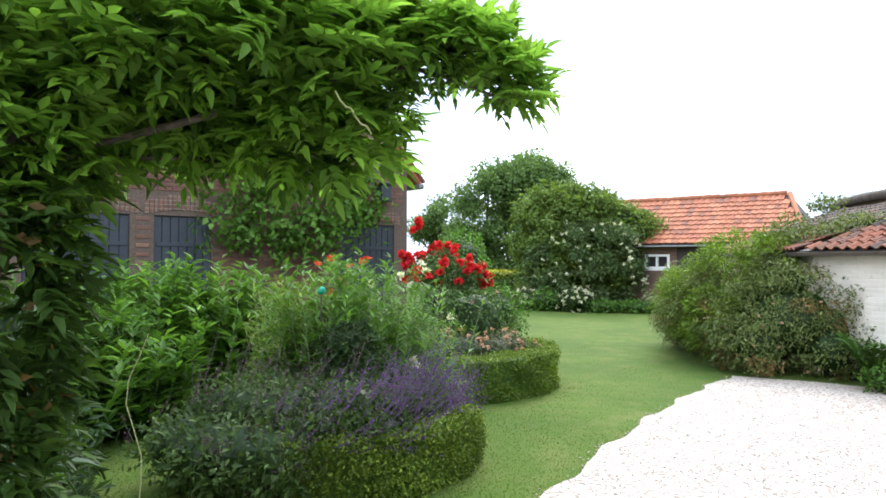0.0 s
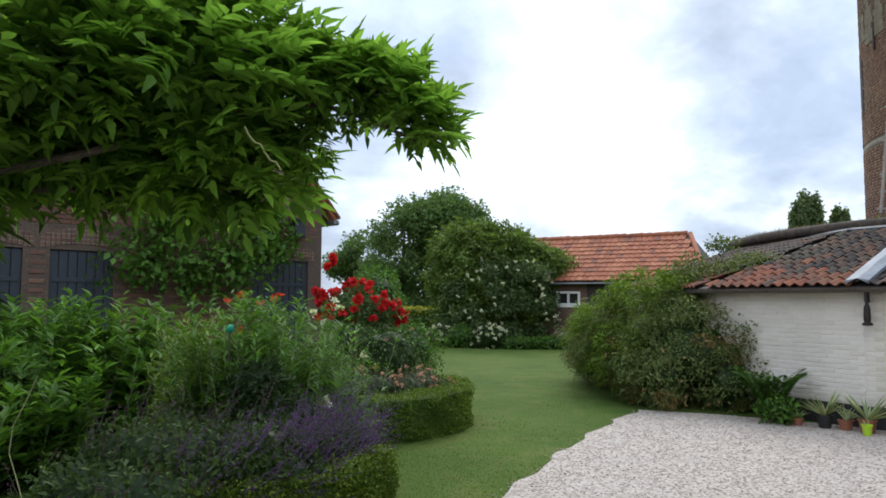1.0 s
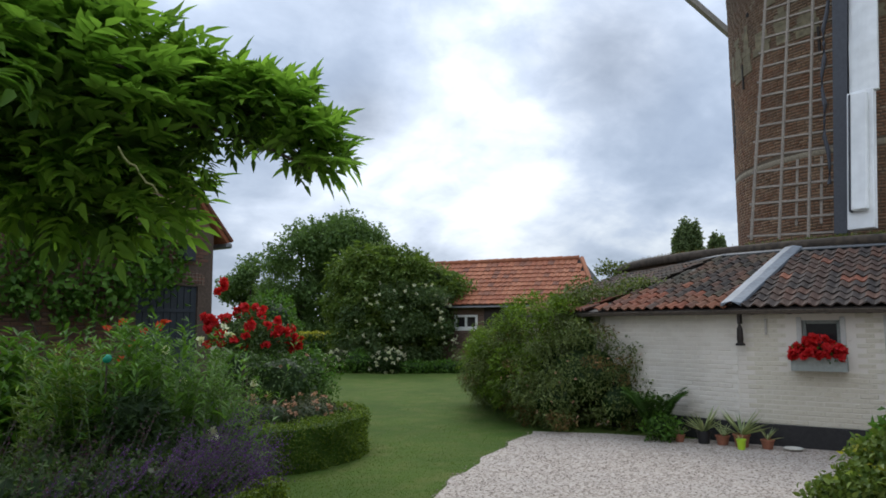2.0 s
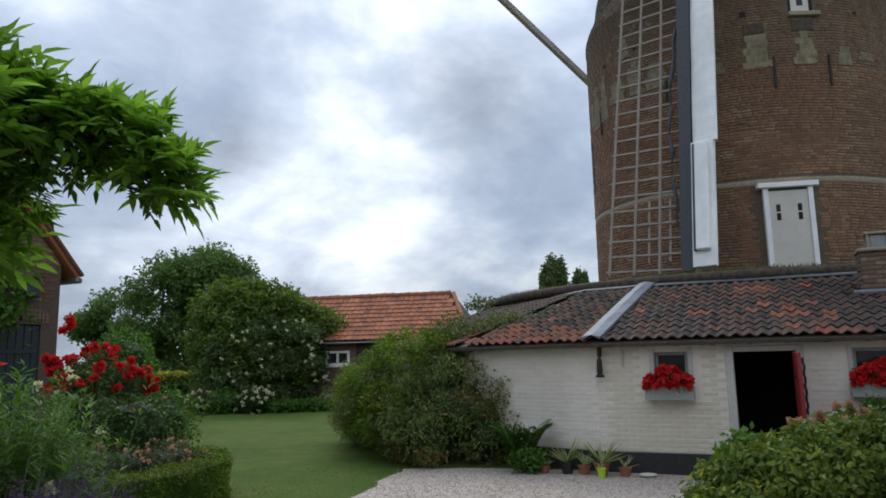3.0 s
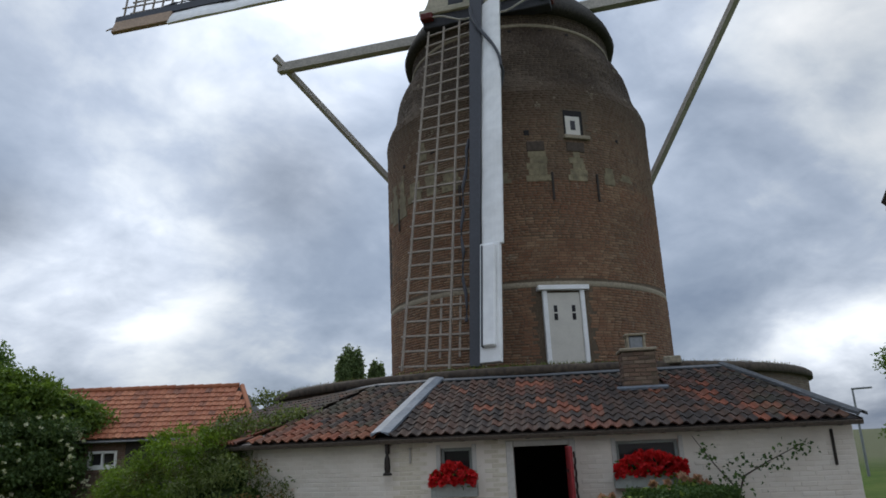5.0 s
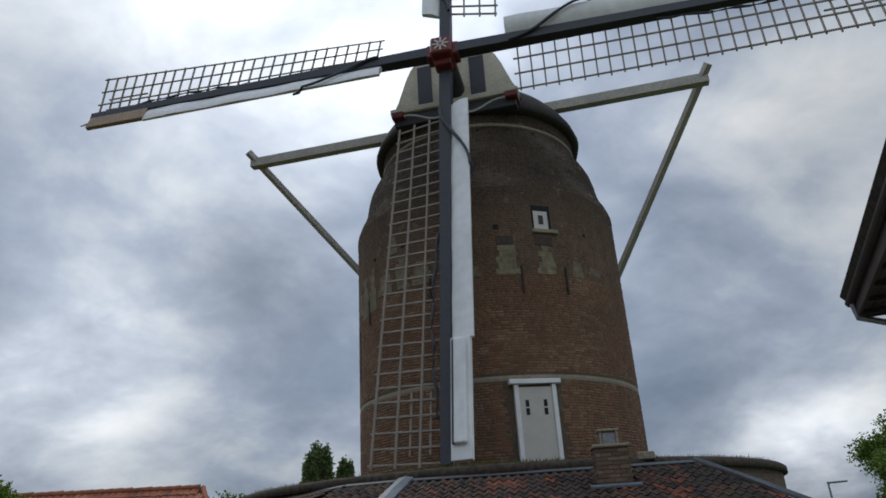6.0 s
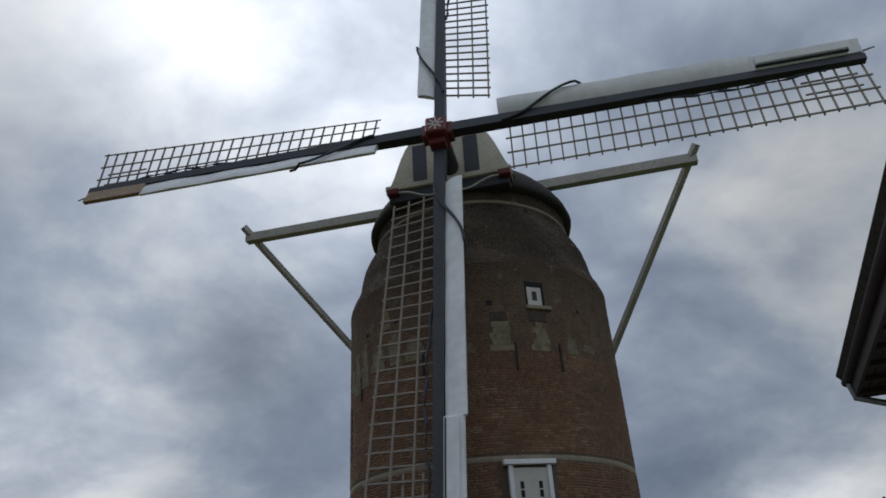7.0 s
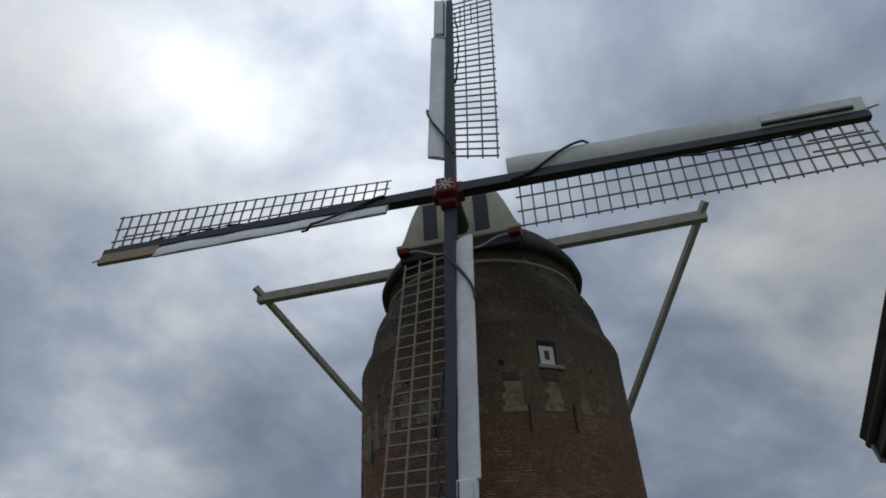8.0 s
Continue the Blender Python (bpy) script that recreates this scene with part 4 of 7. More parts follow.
def wall_blocks(bm, x0, x1, holes, z0, z1, y0=0.0, y1=0.3):
    """A wall along x with rectangular openings (x0, x1, z0, z1) cut clean through."""
    xs = sorted({x0, x1, *[h[0] for h in holes], *[h[1] for h in holes]})
    zs = sorted({z0, z1, *[max(h[2], z0) for h in holes], *[min(h[3], z1) for h in holes]})

    def solid(i, j):
        if not (0 <= i < len(xs) - 1 and 0 <= j < len(zs) - 1):
            return False
        cx_, cz_ = (xs[i] + xs[i + 1]) / 2, (zs[j] + zs[j + 1]) / 2
        return not any(h[0] < cx_ < h[1] and h[2] < cz_ < h[3] for h in holes)

    grid = {}

    def corner(i, k, j):
        if (i, k, j) not in grid:
            grid[i, k, j] = bm.verts.new((xs[i], (y0, y1)[k], zs[j]))
        return grid[i, k, j]

    for i in range(len(xs) - 1):
        for j in range(len(zs) - 1):
            if not solid(i, j):
                continue
            bm.faces.new([corner(*c) for c in ((i, 0, j), (i + 1, 0, j), (i + 1, 0, j + 1), (i, 0, j + 1))])
            bm.faces.new([corner(*c) for c in ((i, 1, j + 1), (i + 1, 1, j + 1), (i + 1, 1, j), (i, 1, j))])
            for di, dj, cs in ((-1, 0, ((i, 0, j), (i, 0, j + 1), (i, 1, j + 1), (i, 1, j))), (1, 0, ((i + 1, 0, j), (i + 1, 1, j), (i + 1, 1, j + 1), (i + 1, 0, j + 1))),
                               (0, -1, ((i, 0, j), (i, 1, j), (i + 1, 1, j), (i + 1, 0, j))), (0, 1, ((i, 0, j + 1), (i + 1, 0, j + 1), (i + 1, 1, j + 1), (i, 1, j + 1)))):
                if not solid(i + di, j + dj):
                    bm.faces.new([corner(*c) for c in cs])
    return bm


HOLES = [(*WIN1, 1.18, WIN_TOP), (*DOOR, 0.0, DOOR_TOP), (*WIN2, 1.25, WIN_TOP)]
facade = part("wall", wall_blocks(bmesh.new(), XL, XR, HOLES, 0.0, EAVE_Z - 0.02), M_WASH, COT, "whitewashed brick wall")
LM = Matrix.Translation((XL, 0, 0)) @ pose(0, 0, 0, 0, 0, -TURN_L)
RM = Matrix.Translation((XR, 0, 0)) @ pose(0, 0, 0, 0, 0, TURN_R)
L2M = LM @ Matrix.Translation((-2.6, 0, 0)) @ pose(0, 0, 0, 0, 0, -30)
part("side_wall", block(bmesh.new(), -5.2, -0.003, 0, 0.3, 0, EAVE_Z - 0.02, 0.0, L2M), M_WASH, COT, "whitewashed brick wall")
lwall = part("side_wall", block(bmesh.new(), -2.5, -0.003, 0, 0.3, 0, EAVE_Z - 0.02, 0.0, LM), M_WASH, COT, "whitewashed brick wall")
rwall = part("side_wall", block(bmesh.new(), 0.003, 3.6, 0, 0.3, 0, EAVE_Z - 0.02, 0.0, RM), M_WASH, COT, "whitewashed brick wall")
part("end_wall", block(bmesh.new(), -5.2, -4.9, 0.3, 3.2, 0, EAVE_Z - 0.02, 0.0, L2M), M_WASH, COT)
part("end_wall", block(bmesh.new(), 3.3, 3.6, 0.3, 3.2, 0, EAVE_Z - 0.02, 0.0, RM), M_WASH, COT)
# floor and back wall carry the room's darkness in their colour
box("inner_floor", XL, XR, 0.3, 3.0, 0.0, 0.03, M_DARK, COT, "floor coloured near black for room shade", 0.0)
box("inner_wall", XL + 0.2, XR - 0.9, 2.55, 2.7, 0.03, 2.4, M_DARK, COT, "inner wall coloured near black for room shade", 0.0)
for x0, x1 in ((XL + 0.01, DOOR[0] - 0.12), (DOOR[1] + 0.12, XR - 0.01)):
    box("plinth", x0, x1, -0.035, 0.0, 0.0, 0.33, M_PLINTH, COT, "black tarred plinth", 0.01)
box("plinth", -2.5, -0.02, -0.035, 0.0, 0.0, 0.33, M_PLINTH, COT, "black tarred plinth", 0.01, LM)
box("plinth", 0.02, 3.6, -0.035, 0.0, 0.0, 0.33, M_PLINTH, COT, "black tarred plinth", 0.01, RM)

# door opening: posts, lintel and the red leaf standing open
posts = box("door_casing", DOOR[0] - 0.12, DOOR[0], -0.025, 0.2, 0.0, DOOR_TOP + 0.09, M_CASING, COT, "pale grey door casing", 0.008)
box("door_post", DOOR[1], DOOR[1] + 0.10, -0.025, 0.2, 0.0, DOOR_TOP + 0.09, M_CASING, posts, "", 0.008)
box("door_head", DOOR[0] + 0.002, DOOR[1] - 0.002, -0.022, 0.2, DOOR_TOP, DOOR_TOP + 0.085, M_CASING, posts, "", 0.008)
LEAFM = Matrix.Translation((DOOR[1] - 0.01, -0.02, 0)) @ pose(0, 0, 0, 0, 0, 2)
leaf = box("door", -0.05, 0.0, -0.80, 0.0, 0.05, DOOR_TOP - 0.02, M_REDDOOR, COT, "dark red plank door standing open", 0.01, LEAFM)
for z in (0.4, 1.45):
    box("hinge", -0.06, 0.012, -0.5, -0.02, z, z + 0.05, M_IRON, leaf, "iron strap hinge", 0.004, LEAFM)
bm = bmesh.new()
for k in range(9):
    block(bm, 0.015 + 0.01 * (k % 2), 0.045 + 0.01 * (k % 2), -0.70, -0.64, 0.98 + 0.085 * k, 1.075 + 0.085 * k, 0.01, LEAFM)
part("hung_chain", bm, M_IRON, leaf, "dark chain hanging on the door")


def cottage_window(x0, x1, z0, z1, bars):
    w = box("window", x0, x1, 0.12, 0.14, z0, z1, M_GLASS, COT, "small dark window", 0.0)
    for a, b, c, d in ((x0, x0 + 0.05, z0, z1), (x1 - 0.05, x1, z0, z1), (x0 + 0.052, x1 - 0.052, z1 - 0.05, z1), (x0 + 0.052, x1 - 0.052, z0, z0 + 0.05)):
        box("window_frame", a, b, 0.07, 0.12, c, d, M_GREYBOX, w, "grey frame", 0.005)
    for k in range(bars):
        x = x0 + (x1 - x0) * (k + 1) / (bars + 1)
        box("glazing_bar", x - 0.012, x + 0.012, 0.09, 0.118, z0 + 0.052, z1 - 0.052, M_GREYBOX, w, "", 0.003)
    box("window_sill", x0 - 0.03, x1 + 0.03, -0.04, 0.11, z0 - 0.05, z0, M_GREYBOX, w, "", 0.006)
    for a, b in ((x0 - 0.07, x0), (x1, x1 + 0.07)):
        box("window_casing", a, b, -0.022, 0.1, z0, z1 + 0.05, M_CASING, w, "pale casing", 0.006)


cottage_window(*WIN1, 1.18, WIN_TOP, 0)
cottage_window(*WIN2, 1.25, WIN_TOP, 0)

# roof
SLOPE = math.atan2(RIDGE_Z - EAVE_Z, DEEP + OUT)
LONG = math.hypot(RIDGE_Z - EAVE_Z, DEEP + OUT)
FACETS = []
for m, x0, x1, k0, k1 in (
        (Matrix.Identity(4), XL, XR, math.tan(radians(TURN_L / 2)), -math.tan(radians(HIP_R))),
        (LM, -2.6, 0.0, math.tan(radians(15)), -math.tan(radians(TURN_L / 2))),
        (L2M, -5.4, 0.0, 0.0, -math.tan(radians(15)))):
    x0e, x1e = x0 - OUT * k0, x1 - OUT * k1
    place = m @ Matrix.Translation((0, -OUT, EAVE_Z)) @ pose(0, 0, 0, math.degrees(SLOPE), 0, 0)
    FACETS.append((place, x0e, x1e, k0 * math.cos(SLOPE), k1 * math.cos(SLOPE)))

bm = bmesh.new()
for place, x0, x1, k0, k1 in FACETS:
    low, high = [], []
    for z, row in ((-0.035, low), (-0.005, high)):
        for x, y in ((x0, 0), (x1, 0), (x1 + k1 * LONG, LONG), (x0 + k0 * LONG, LONG)):
            row.append(bm.verts.new(place @ Vector((x, y, z))))
    bm.faces.new(low[::-1])
    bm.faces.new(high)
    for i in range(4):
        bm.faces.new((low[i], low[(i + 1) % 4], high[(i + 1) % 4], high[i]))
# the short end slope beyond the hip, turned away
place, x0, x1, k0, k1 = FACETS[0]
low, high = place @ Vector((x1, 0, 0)), place @ Vector((x1 + k1 * LONG, LONG, 0))
away = Vector((math.cos(radians(TURN_R)), math.sin(radians(TURN_R)), 0)) * 3.4
end_ = [low, low + away, high + away, high]
top_, foot_ = [bm.verts.new(p) for p in end_], [bm.verts.new(p - Vector((0, 0, 0.06))) for p in end_]
bm.faces.new(top_)
bm.faces.new(foot_[::-1])
for i in range(4):
    bm.faces.new((foot_[i], foot_[(i + 1) % 4], top_[(i + 1) % 4], top_[i]))
roof = part("roof", bm, M_SOFFIT, COT, "pantile roof in three slopes")
for place, x0, x1, k0, k1 in FACETS:
    box("eave_board", x0, x1, -0.03, 0.02, -0.09, -0.02, M_BARK, roof, "dark eaves board", 0.01, place)
place, x0, x1, k0, k1 = FACETS[0]
for i in range(14):
    x = x0 + 0.3 + i * (x1 - x0 - 0.6) / 13
    box("rafter_foot", x - 0.035, x + 0.035, 0.05, 0.45, -0.12, -0.04, M_SOFFIT, roof, "", 0.0, place)


def lead_strip(place, xa, xb, w, name, mat, label):
    bm = bmesh.new()
    n = 7
    for i in range(n):
        a, b = i / n, (i + 1) / n
        xs = (xa + (xb - xa) * a, xa + (xb - xa) * b)
        q = [place @ Vector((x + s * w / 2, LONG * u + 0.02 * (u == b), 0.075 + 0.012 * (u == a) + 0.03 * (s == 0))) for u, x in ((a, xs[0]), (b, xs[1])) for s in (-1, 0, 1)]
        v = [bm.verts.new(p) for p in q]
        bm.faces.new((v[0], v[1], v[4], v[3]))
        bm.faces.new((v[1], v[2], v[5], v[4]))
        e = [bm.verts.new(p - Vector((0, 0, 0.05))) for p in (q[0], q[2], q[3], q[5])]
        bm.faces.new((v[0], v[3], e[2], e[0]))
        bm.faces.new((v[2], e[1], e[3], v[5]))
        bm.faces.new((v[1], v[0], e[0]))
        bm.faces.new((v[2], v[1], e[1]))
    bmesh.ops.remove_doubles(bm, verts=bm.verts, dist=0.03)
    return part(name, bm, mat, roof, label)


lead_strip(place, x0 + 0.02, x0 + k0 * LONG + 0.02, 0.30, "lead_flashing", M_LEAD, "pale blue-grey lead covering the joint")
lead_strip(place, x1, x1 + k1 * LONG, 0.13, "hip_cover", M_APRON, "dull grey lead hip")
for place, x0, x1, k0, k1 in FACETS:
    box("ridge_lead", x0 + k0 * LONG, x1 + k1 * LONG, LONG - 0.12, LONG + 0.03, 0.02, 0.05, M_APRON, roof, "dull grey lead apron", 0.01, place)

# chimney
CHX, CHY = 1.93, 1.98
chim = part("chimney", block(bmesh.new(), CHX - 0.30, CHX + 0.30, CHY - 0.25, CHY + 0.25, 2.6, 3.44, 0.015), M_MORTAR, COT, "small mottled brick chimney")
box("chimney_cap", CHX - 0.34, CHX + 0.34, CHY - 0.30, CHY + 0.30, 3.44, 3.50, M_BAND, chim, "stone slab", 0.015)
for i in range(2):
    for j in range(2):
        box("lantern_post", CHX - 0.17 + 0.30 * i, CHX - 0.13 + 0.30 * i, CHY - 0.15 + 0.26 * j, CHY - 0.11 + 0.26 * j, 3.50, 3.74, M_BAND, chim, "", 0.004)
box("lantern_core", CHX - 0.12, CHX + 0.12, CHY - 0.10, CHY + 0.10, 3.50, 3.74, M_ZINC, chim, "grey metal flue", 0.02)
box("lantern_top", CHX - 0.20, CHX + 0.20, CHY - 0.17, CHY + 0.17, 3.74, 3.78, M_BAND, chim, "", 0.01)
box("chimney_apron", CHX - 0.45, CHX + 0.45, 2.05 - 0.08, 2.09, 0.04, 0.09, M_LEAD, chim, "lead apron", 0.005, FACETS[0][0])

# wall furniture
lamp = thing("wall_lantern", 7.396, 9.077, 1.62, -51, "old rusty iron carriage lantern hanging on the white wall", "lantern")
box("bracket", -0.02, 0.02, -0.06, 0.12, 0.20, 0.44, M_IRON, lamp, "", 0.006)
part("body", lathe(bmesh.new(), [(0.015, 0.2), (0.042, 0.13), (0.050, -0.02), (0.042, -0.08), (0.072, -0.10), (0.072, -0.125), (0.015, -0.13)], 12, True, True), M_IRON, lamp, "dark iron body")
anchor = thing("wall_anchor", 9.015 + 4.36 * 0.629, 7.300 - 4.36 * 0.777, 0, -51, "black iron wall anchor bar", "anchor")
box("bar", -0.02, 0.02, -0.03, 0.0, 1.40, 1.92, M_IRON, anchor, "", 0.005)
hook = thing("wall_hook", 9.015 - 2.05 * 0.629, 7.300 + 2.05 * 0.777, 0, -51, "small weathered wooden hook on the white wall", "hook")
box("bar", -0.015, 0.015, -0.05, 0.0, 1.66, 1.9, M_BEAM, hook, "", 0.004)


def cot_xy(x, y):
    return 9.015 + x * 0.6293 + y * 0.7771, 7.300 - x * 0.7771 + y * 0.6293


def flower_box(x0, x1, z, n, label):
    cx, cy = cot_xy((x0 + x1) / 2, -0.14)
    t = thing("flower_box", cx, cy, z, -51, label, "flower box", "flower boxes")
    w = (x1 - x0) / 2
    bm = bmesh.new()
    for a, b, c, d in ((-w, w, -0.105, -0.085), (-w, w, 0.085, 0.105)):
        block(bm, a, b, c, d, 0, 0.2, 0.004)
    for a, b in ((-w, -w + 0.02), (w - 0.02, w)):
        block(bm, a, b, -0.084, 0.084, 0, 0.2, 0.004)
    block(bm, -w + 0.021, w - 0.021, -0.084, 0.084, 0.0, 0.16)
    part("trough", bm, M_GREYBOX, t, "grey-green painted wooden trough")
    pts = np.stack([RNG.uniform(-w, w, n * 5), RNG.uniform(-0.16, 0.1, n * 5), RNG.uniform(0.14, 0.40, n * 5)], -1)
    leaves("foliage", pts, pts * 0 + [0, -0.6, 0.8], 0.05, 0.05, L_HERB, t)
    n *= 2
    at_ = RNG.uniform(-1, 1, n)
    heads = np.stack([at_ * (w - 0.02), RNG.uniform(-0.20, -0.04, n), 0.19 + RNG.uniform(0.0, 1.0, n) * (0.31 - 0.16 * np.abs(at_) ** 2)], -1)
    blooms("flower_head", heads, 0.095, F_RED, t, 12, flat_=0.8)


flower_box(-1.70, -0.98, 1.14, 34, "grey window box full of red geraniums")
flower_box(1.10, 2.16, 1.19, 56, "long grey window box overflowing with red geraniums")

# ---- the tiled shed at the end of the lawn ----
# local x runs along its front from the ivy end to the open end, y inwards
SHX, SHY, SHT = 12.5, 24.81, -39.2
SHED = thing("shed", SHX, SHY, 0, SHT, "long brick shed with an orange tiled roof, half overgrown", "shed")
SL = 9.4
part("wall", wall_blocks(bmesh.new(), -SL, 1.0, [(-4.70, -3.68, 1.58, 2.22)], 0, 2.62), M_SHED, SHED, "dull red-brown brick wall")
for x, peak in ((-SL, 4.45), (0.7, 2.63)):
    bm = bmesh.new()
    vs = [bm.verts.new((xx, y, z)) for xx in (x, x + 0.3) for y, z in ((0.3, 0), (5.0, 0), (5.0, 2.6), (2.6, peak), (0.3, 2.62))]
    bm.faces.new(vs[:5])
    bm.faces.new(vs[5:][::-1])
    for i in range(5):
        bm.faces.new((vs[i], vs[5 + i], vs[5 + (i + 1) % 5], vs[(i + 1) % 5]))
    part("end_wall", bm, M_SHED, SHED)
win = box("window", -4.70, -3.68, 0.1, 0.13, 1.58, 2.22, M_GLASS, SHED, "small two-light window", 0.0)
for a, b, c, d in ((-4.70, -4.60, 1.58, 2.22), (-3.78, -3.68, 1.58, 2.22), (-4.598, -3.782, 2.13, 2.22), (-4.598, -3.782, 1.58, 1.74), (-4.23, -4.15, 1.742, 2.128)):
    box("window_frame", a, b, -0.03, 0.1, c, d, M_WHITE, win, "white frame", 0.01)
box("boarding", -3.4, 1.0, -0.03, 0.0, 1.55, 2.6, M_SOFFIT, SHED, "dark boarding under the eaves", 0.01)
SH_RISE = math.atan2(1.95, 2.9)
SH_LONG = math.hypot(1.95, 2.9)
SH_PLACE = Matrix.Translation((0, -0.3, 2.62)) @ pose(0, 0, 0, math.degrees(SH_RISE), 0, 0)
bm = bmesh.new()
HIP_X, RIDGE_END = 1.25, 0.12
slopes = [[(-SL - 0.1, -0.3, 2.62), (HIP_X, -0.3, 2.62), (RIDGE_END, 2.6, 4.57), (-SL - 0.1, 2.6, 4.57)], [(HIP_X, 5.5, 2.62), (-SL - 0.1, 5.5, 2.62), (-SL - 0.1, 2.6, 4.57), (RIDGE_END, 2.6, 4.57)], [(HIP_X, -0.3, 2.62), (HIP_X, 5.5, 2.62), (RIDGE_END, 2.6, 4.57)]]
for pts in slopes:
    top_, foot_ = [bm.verts.new((x, y, z - 0.012)) for x, y, z in pts], [bm.verts.new((x, y, z - 0.06)) for x, y, z in pts]
    bm.faces.new(top_)
    bm.faces.new(foot_[::-1])
    for i in range(len(pts)):
        bm.faces.new((foot_[i], foot_[(i + 1) % len(pts)], top_[(i + 1) % len(pts)], top_[i]))
sroof = part("roof", bm, M_SOFFIT, SHED, "orange tile roof")
box("gutter", -SL, 1.2, -0.1, 0.0, -0.1, -0.03, M_ZINC, sroof, "grey gutter", 0.02, SH_PLACE)
part("hip_tiles", tube(bmesh.new(), [(HIP_X, -0.3, 2.66), (RIDGE_END, 2.6, 4.60)], [0.09, 0.10], 8), M_SHEDTILE, sroof, "orange hip tiles")

# ---- the barn with dark doors ----
BARN = thing("barn", -0.43, 15.0, 0, 36.87, "old brick barn with dark plank doors", "barn")
BH = 3.75
DOORS = [(-7.1, -5.58), (-5.2, -4.22), (-1.62, -0.33)]
part("wall", wall_blocks(bmesh.new(), -9.2, 0, [(a, b, 0.0, 2.62) for a, b in DOORS], 0, BH, 0, 0.35), M_BARNMORTAR, BARN, "weathered red-brown brick wall")
bm = bmesh.new()
vs = [bm.verts.new((x, y, z)) for y in (0.0, 0.35) for x, z in ((-9.2, BH), (0, BH), (-4.6, BH + 5.2))]
bm.faces.new(vs[:3])
bm.faces.new(vs[3:][::-1])
for i in range(3):
    bm.faces.new((vs[i], vs[3 + i], vs[3 + (i + 1) % 3], vs[(i + 1) % 3]))
part("gable_wall", bm, M_BARN, BARN)
box("flank_wall", -0.35, -0.002, 0.35, 12, 0, BH, M_BARN, BARN, "", 0.0)
box("flank_wall", -9.198, -8.85, 0.35, 12, 0, BH, M_BARN, BARN, "", 0.0)
bdeg = math.degrees(math.atan2(5.2, 4.6))
for name, m in (("roof", Matrix.Translation((0.28, -0.12, BH - 0.22)) @ pose(0, 0, 0, 0, bdeg, 0)), ("roof", Matrix.Translation((-9.48, -0.12, BH - 0.22)) @ pose(0, 0, 0, 0, 180 - bdeg, 0))):
    r = box(name, -7.4, 0.0, 0, 12.3, -0.03 if m[2][2] > 0 else -0.07, 0.07 if m[2][2] > 0 else 0.03, M_SHEDTILE, BARN, "orange tiled slope", 0.01, m)
box("verge_tiles", -7.4, 0.03, -0.06, 0.16, 0.04, 0.11, M_SHEDTILE, r, "orange verge tiles", 0.02, Matrix.Translation((0.28, -0.12, BH - 0.22)) @ pose(0, 0, 0, 0, bdeg, 0))
box("gutter", 0.22, 0.36, -0.16, 12.2, BH - 0.33, BH - 0.22, M_ZINC, r, "zinc gutter", 0.03)
for a, b in DOORS:
    d = box("door", a, b, 0.06, 0.1, 0.0, 2.62, M_DOORBLUE, BARN, "blue-black plank door", 0.0)
    k = int((b - a) / 0.14)
    for i in range(k):
        w = (b - a) / k
        box("plank", a + i * w + 0.006, a + (i + 1) * w - 0.006, 0.035, 0.06, 0.02, 2.60, M_DOORBLUE, d, "", 0.006)
    for z in (0.5, 2.1):
        box("strap", a + 0.05, b - 0.05, 0.02, 0.035, z, z + 0.07, M_DOORBLUE, d, "", 0.004)
    n = int((b - a + 0.3) / 0.075)
    for i in range(n):
        x = a - 0.15 + i * (b - a + 0.3) / n
        rise = 0.14 * math.sin(math.pi * (i + 0.5) / n)
        box("arch_brick", x, x + 0.064, -0.012, 0.1, 2.63 + rise * 0.6, 2.84 + rise, M_BARN, d, "", 0.006)
nest = thing("nest_box", -0.43 - 0.66 * 0.8 + 0.1 * 0.6, 15.0 - 0.66 * 0.6 - 0.1 * 0.8, 3.1, 36.87, "dark wooden nest box high on the barn wall", "nest box")
box("body", -0.13, 0.13, -0.1, 0.1, 0, 0.34, M_DOORBLUE, nest, "", 0.01)
box("lid", -0.16, 0.16, -0.15, 0.1, 0.34, 0.38, M_DOORBLUE, nest, "sloping lid", 0.008)

# ---- the white house beside the camera ----
# local x runs along its eaves away from the camera, y towards the garden
HOUSE = thing("house", 9.775, 2.085, 0, 20.9, "white rendered house with dark overhanging eaves", "house")
HE = 4.30
part("wall", block(bmesh.new(), -16, -0.35, -7.5, -0.55, 0, HE + 0.15), M_RENDER, HOUSE, "white rendered wall")
roof_h = part("roof", block(bmesh.new(), -0.0, 16.3, -0.02, 5.2, 0.02, 0.14, 0.01, Matrix.Translation((0, 0.0, HE + 0.2)) @ pose(0, 0, 0, 0, 0, 180) @ pose(0, 0, 0, 38, 0, 0)), M_CAP, HOUSE, "dark tiled roof slope")
box("fascia", -16.3, 0.0, -0.06, -0.02, HE - 0.02, HE + 0.22, M_SOFFIT, roof_h, "dark brown fascia", 0.006)
for i in range(5):
    box("soffit_board", -16.3, -0.02, -0.56 + i * 0.1, -0.468 + i * 0.1, HE + 0.015, HE + 0.04, M_SOFFIT, roof_h, "dark soffit board", 0.006)
box("barge_board", -0.04, 0.0, -0.56, -0.065, HE - 0.02, HE + 0.3, M_SOFFIT, roof_h, "", 0.006)
for i in range(28):
    box("rafter_end", -0.3 - i * 0.58, -0.22 - i * 0.58, -0.55, -0.06, HE - 0.045, HE + 0.014, M_SOFFIT, roof_h, "", 0.006)
bm = bmesh.new()
prev = None
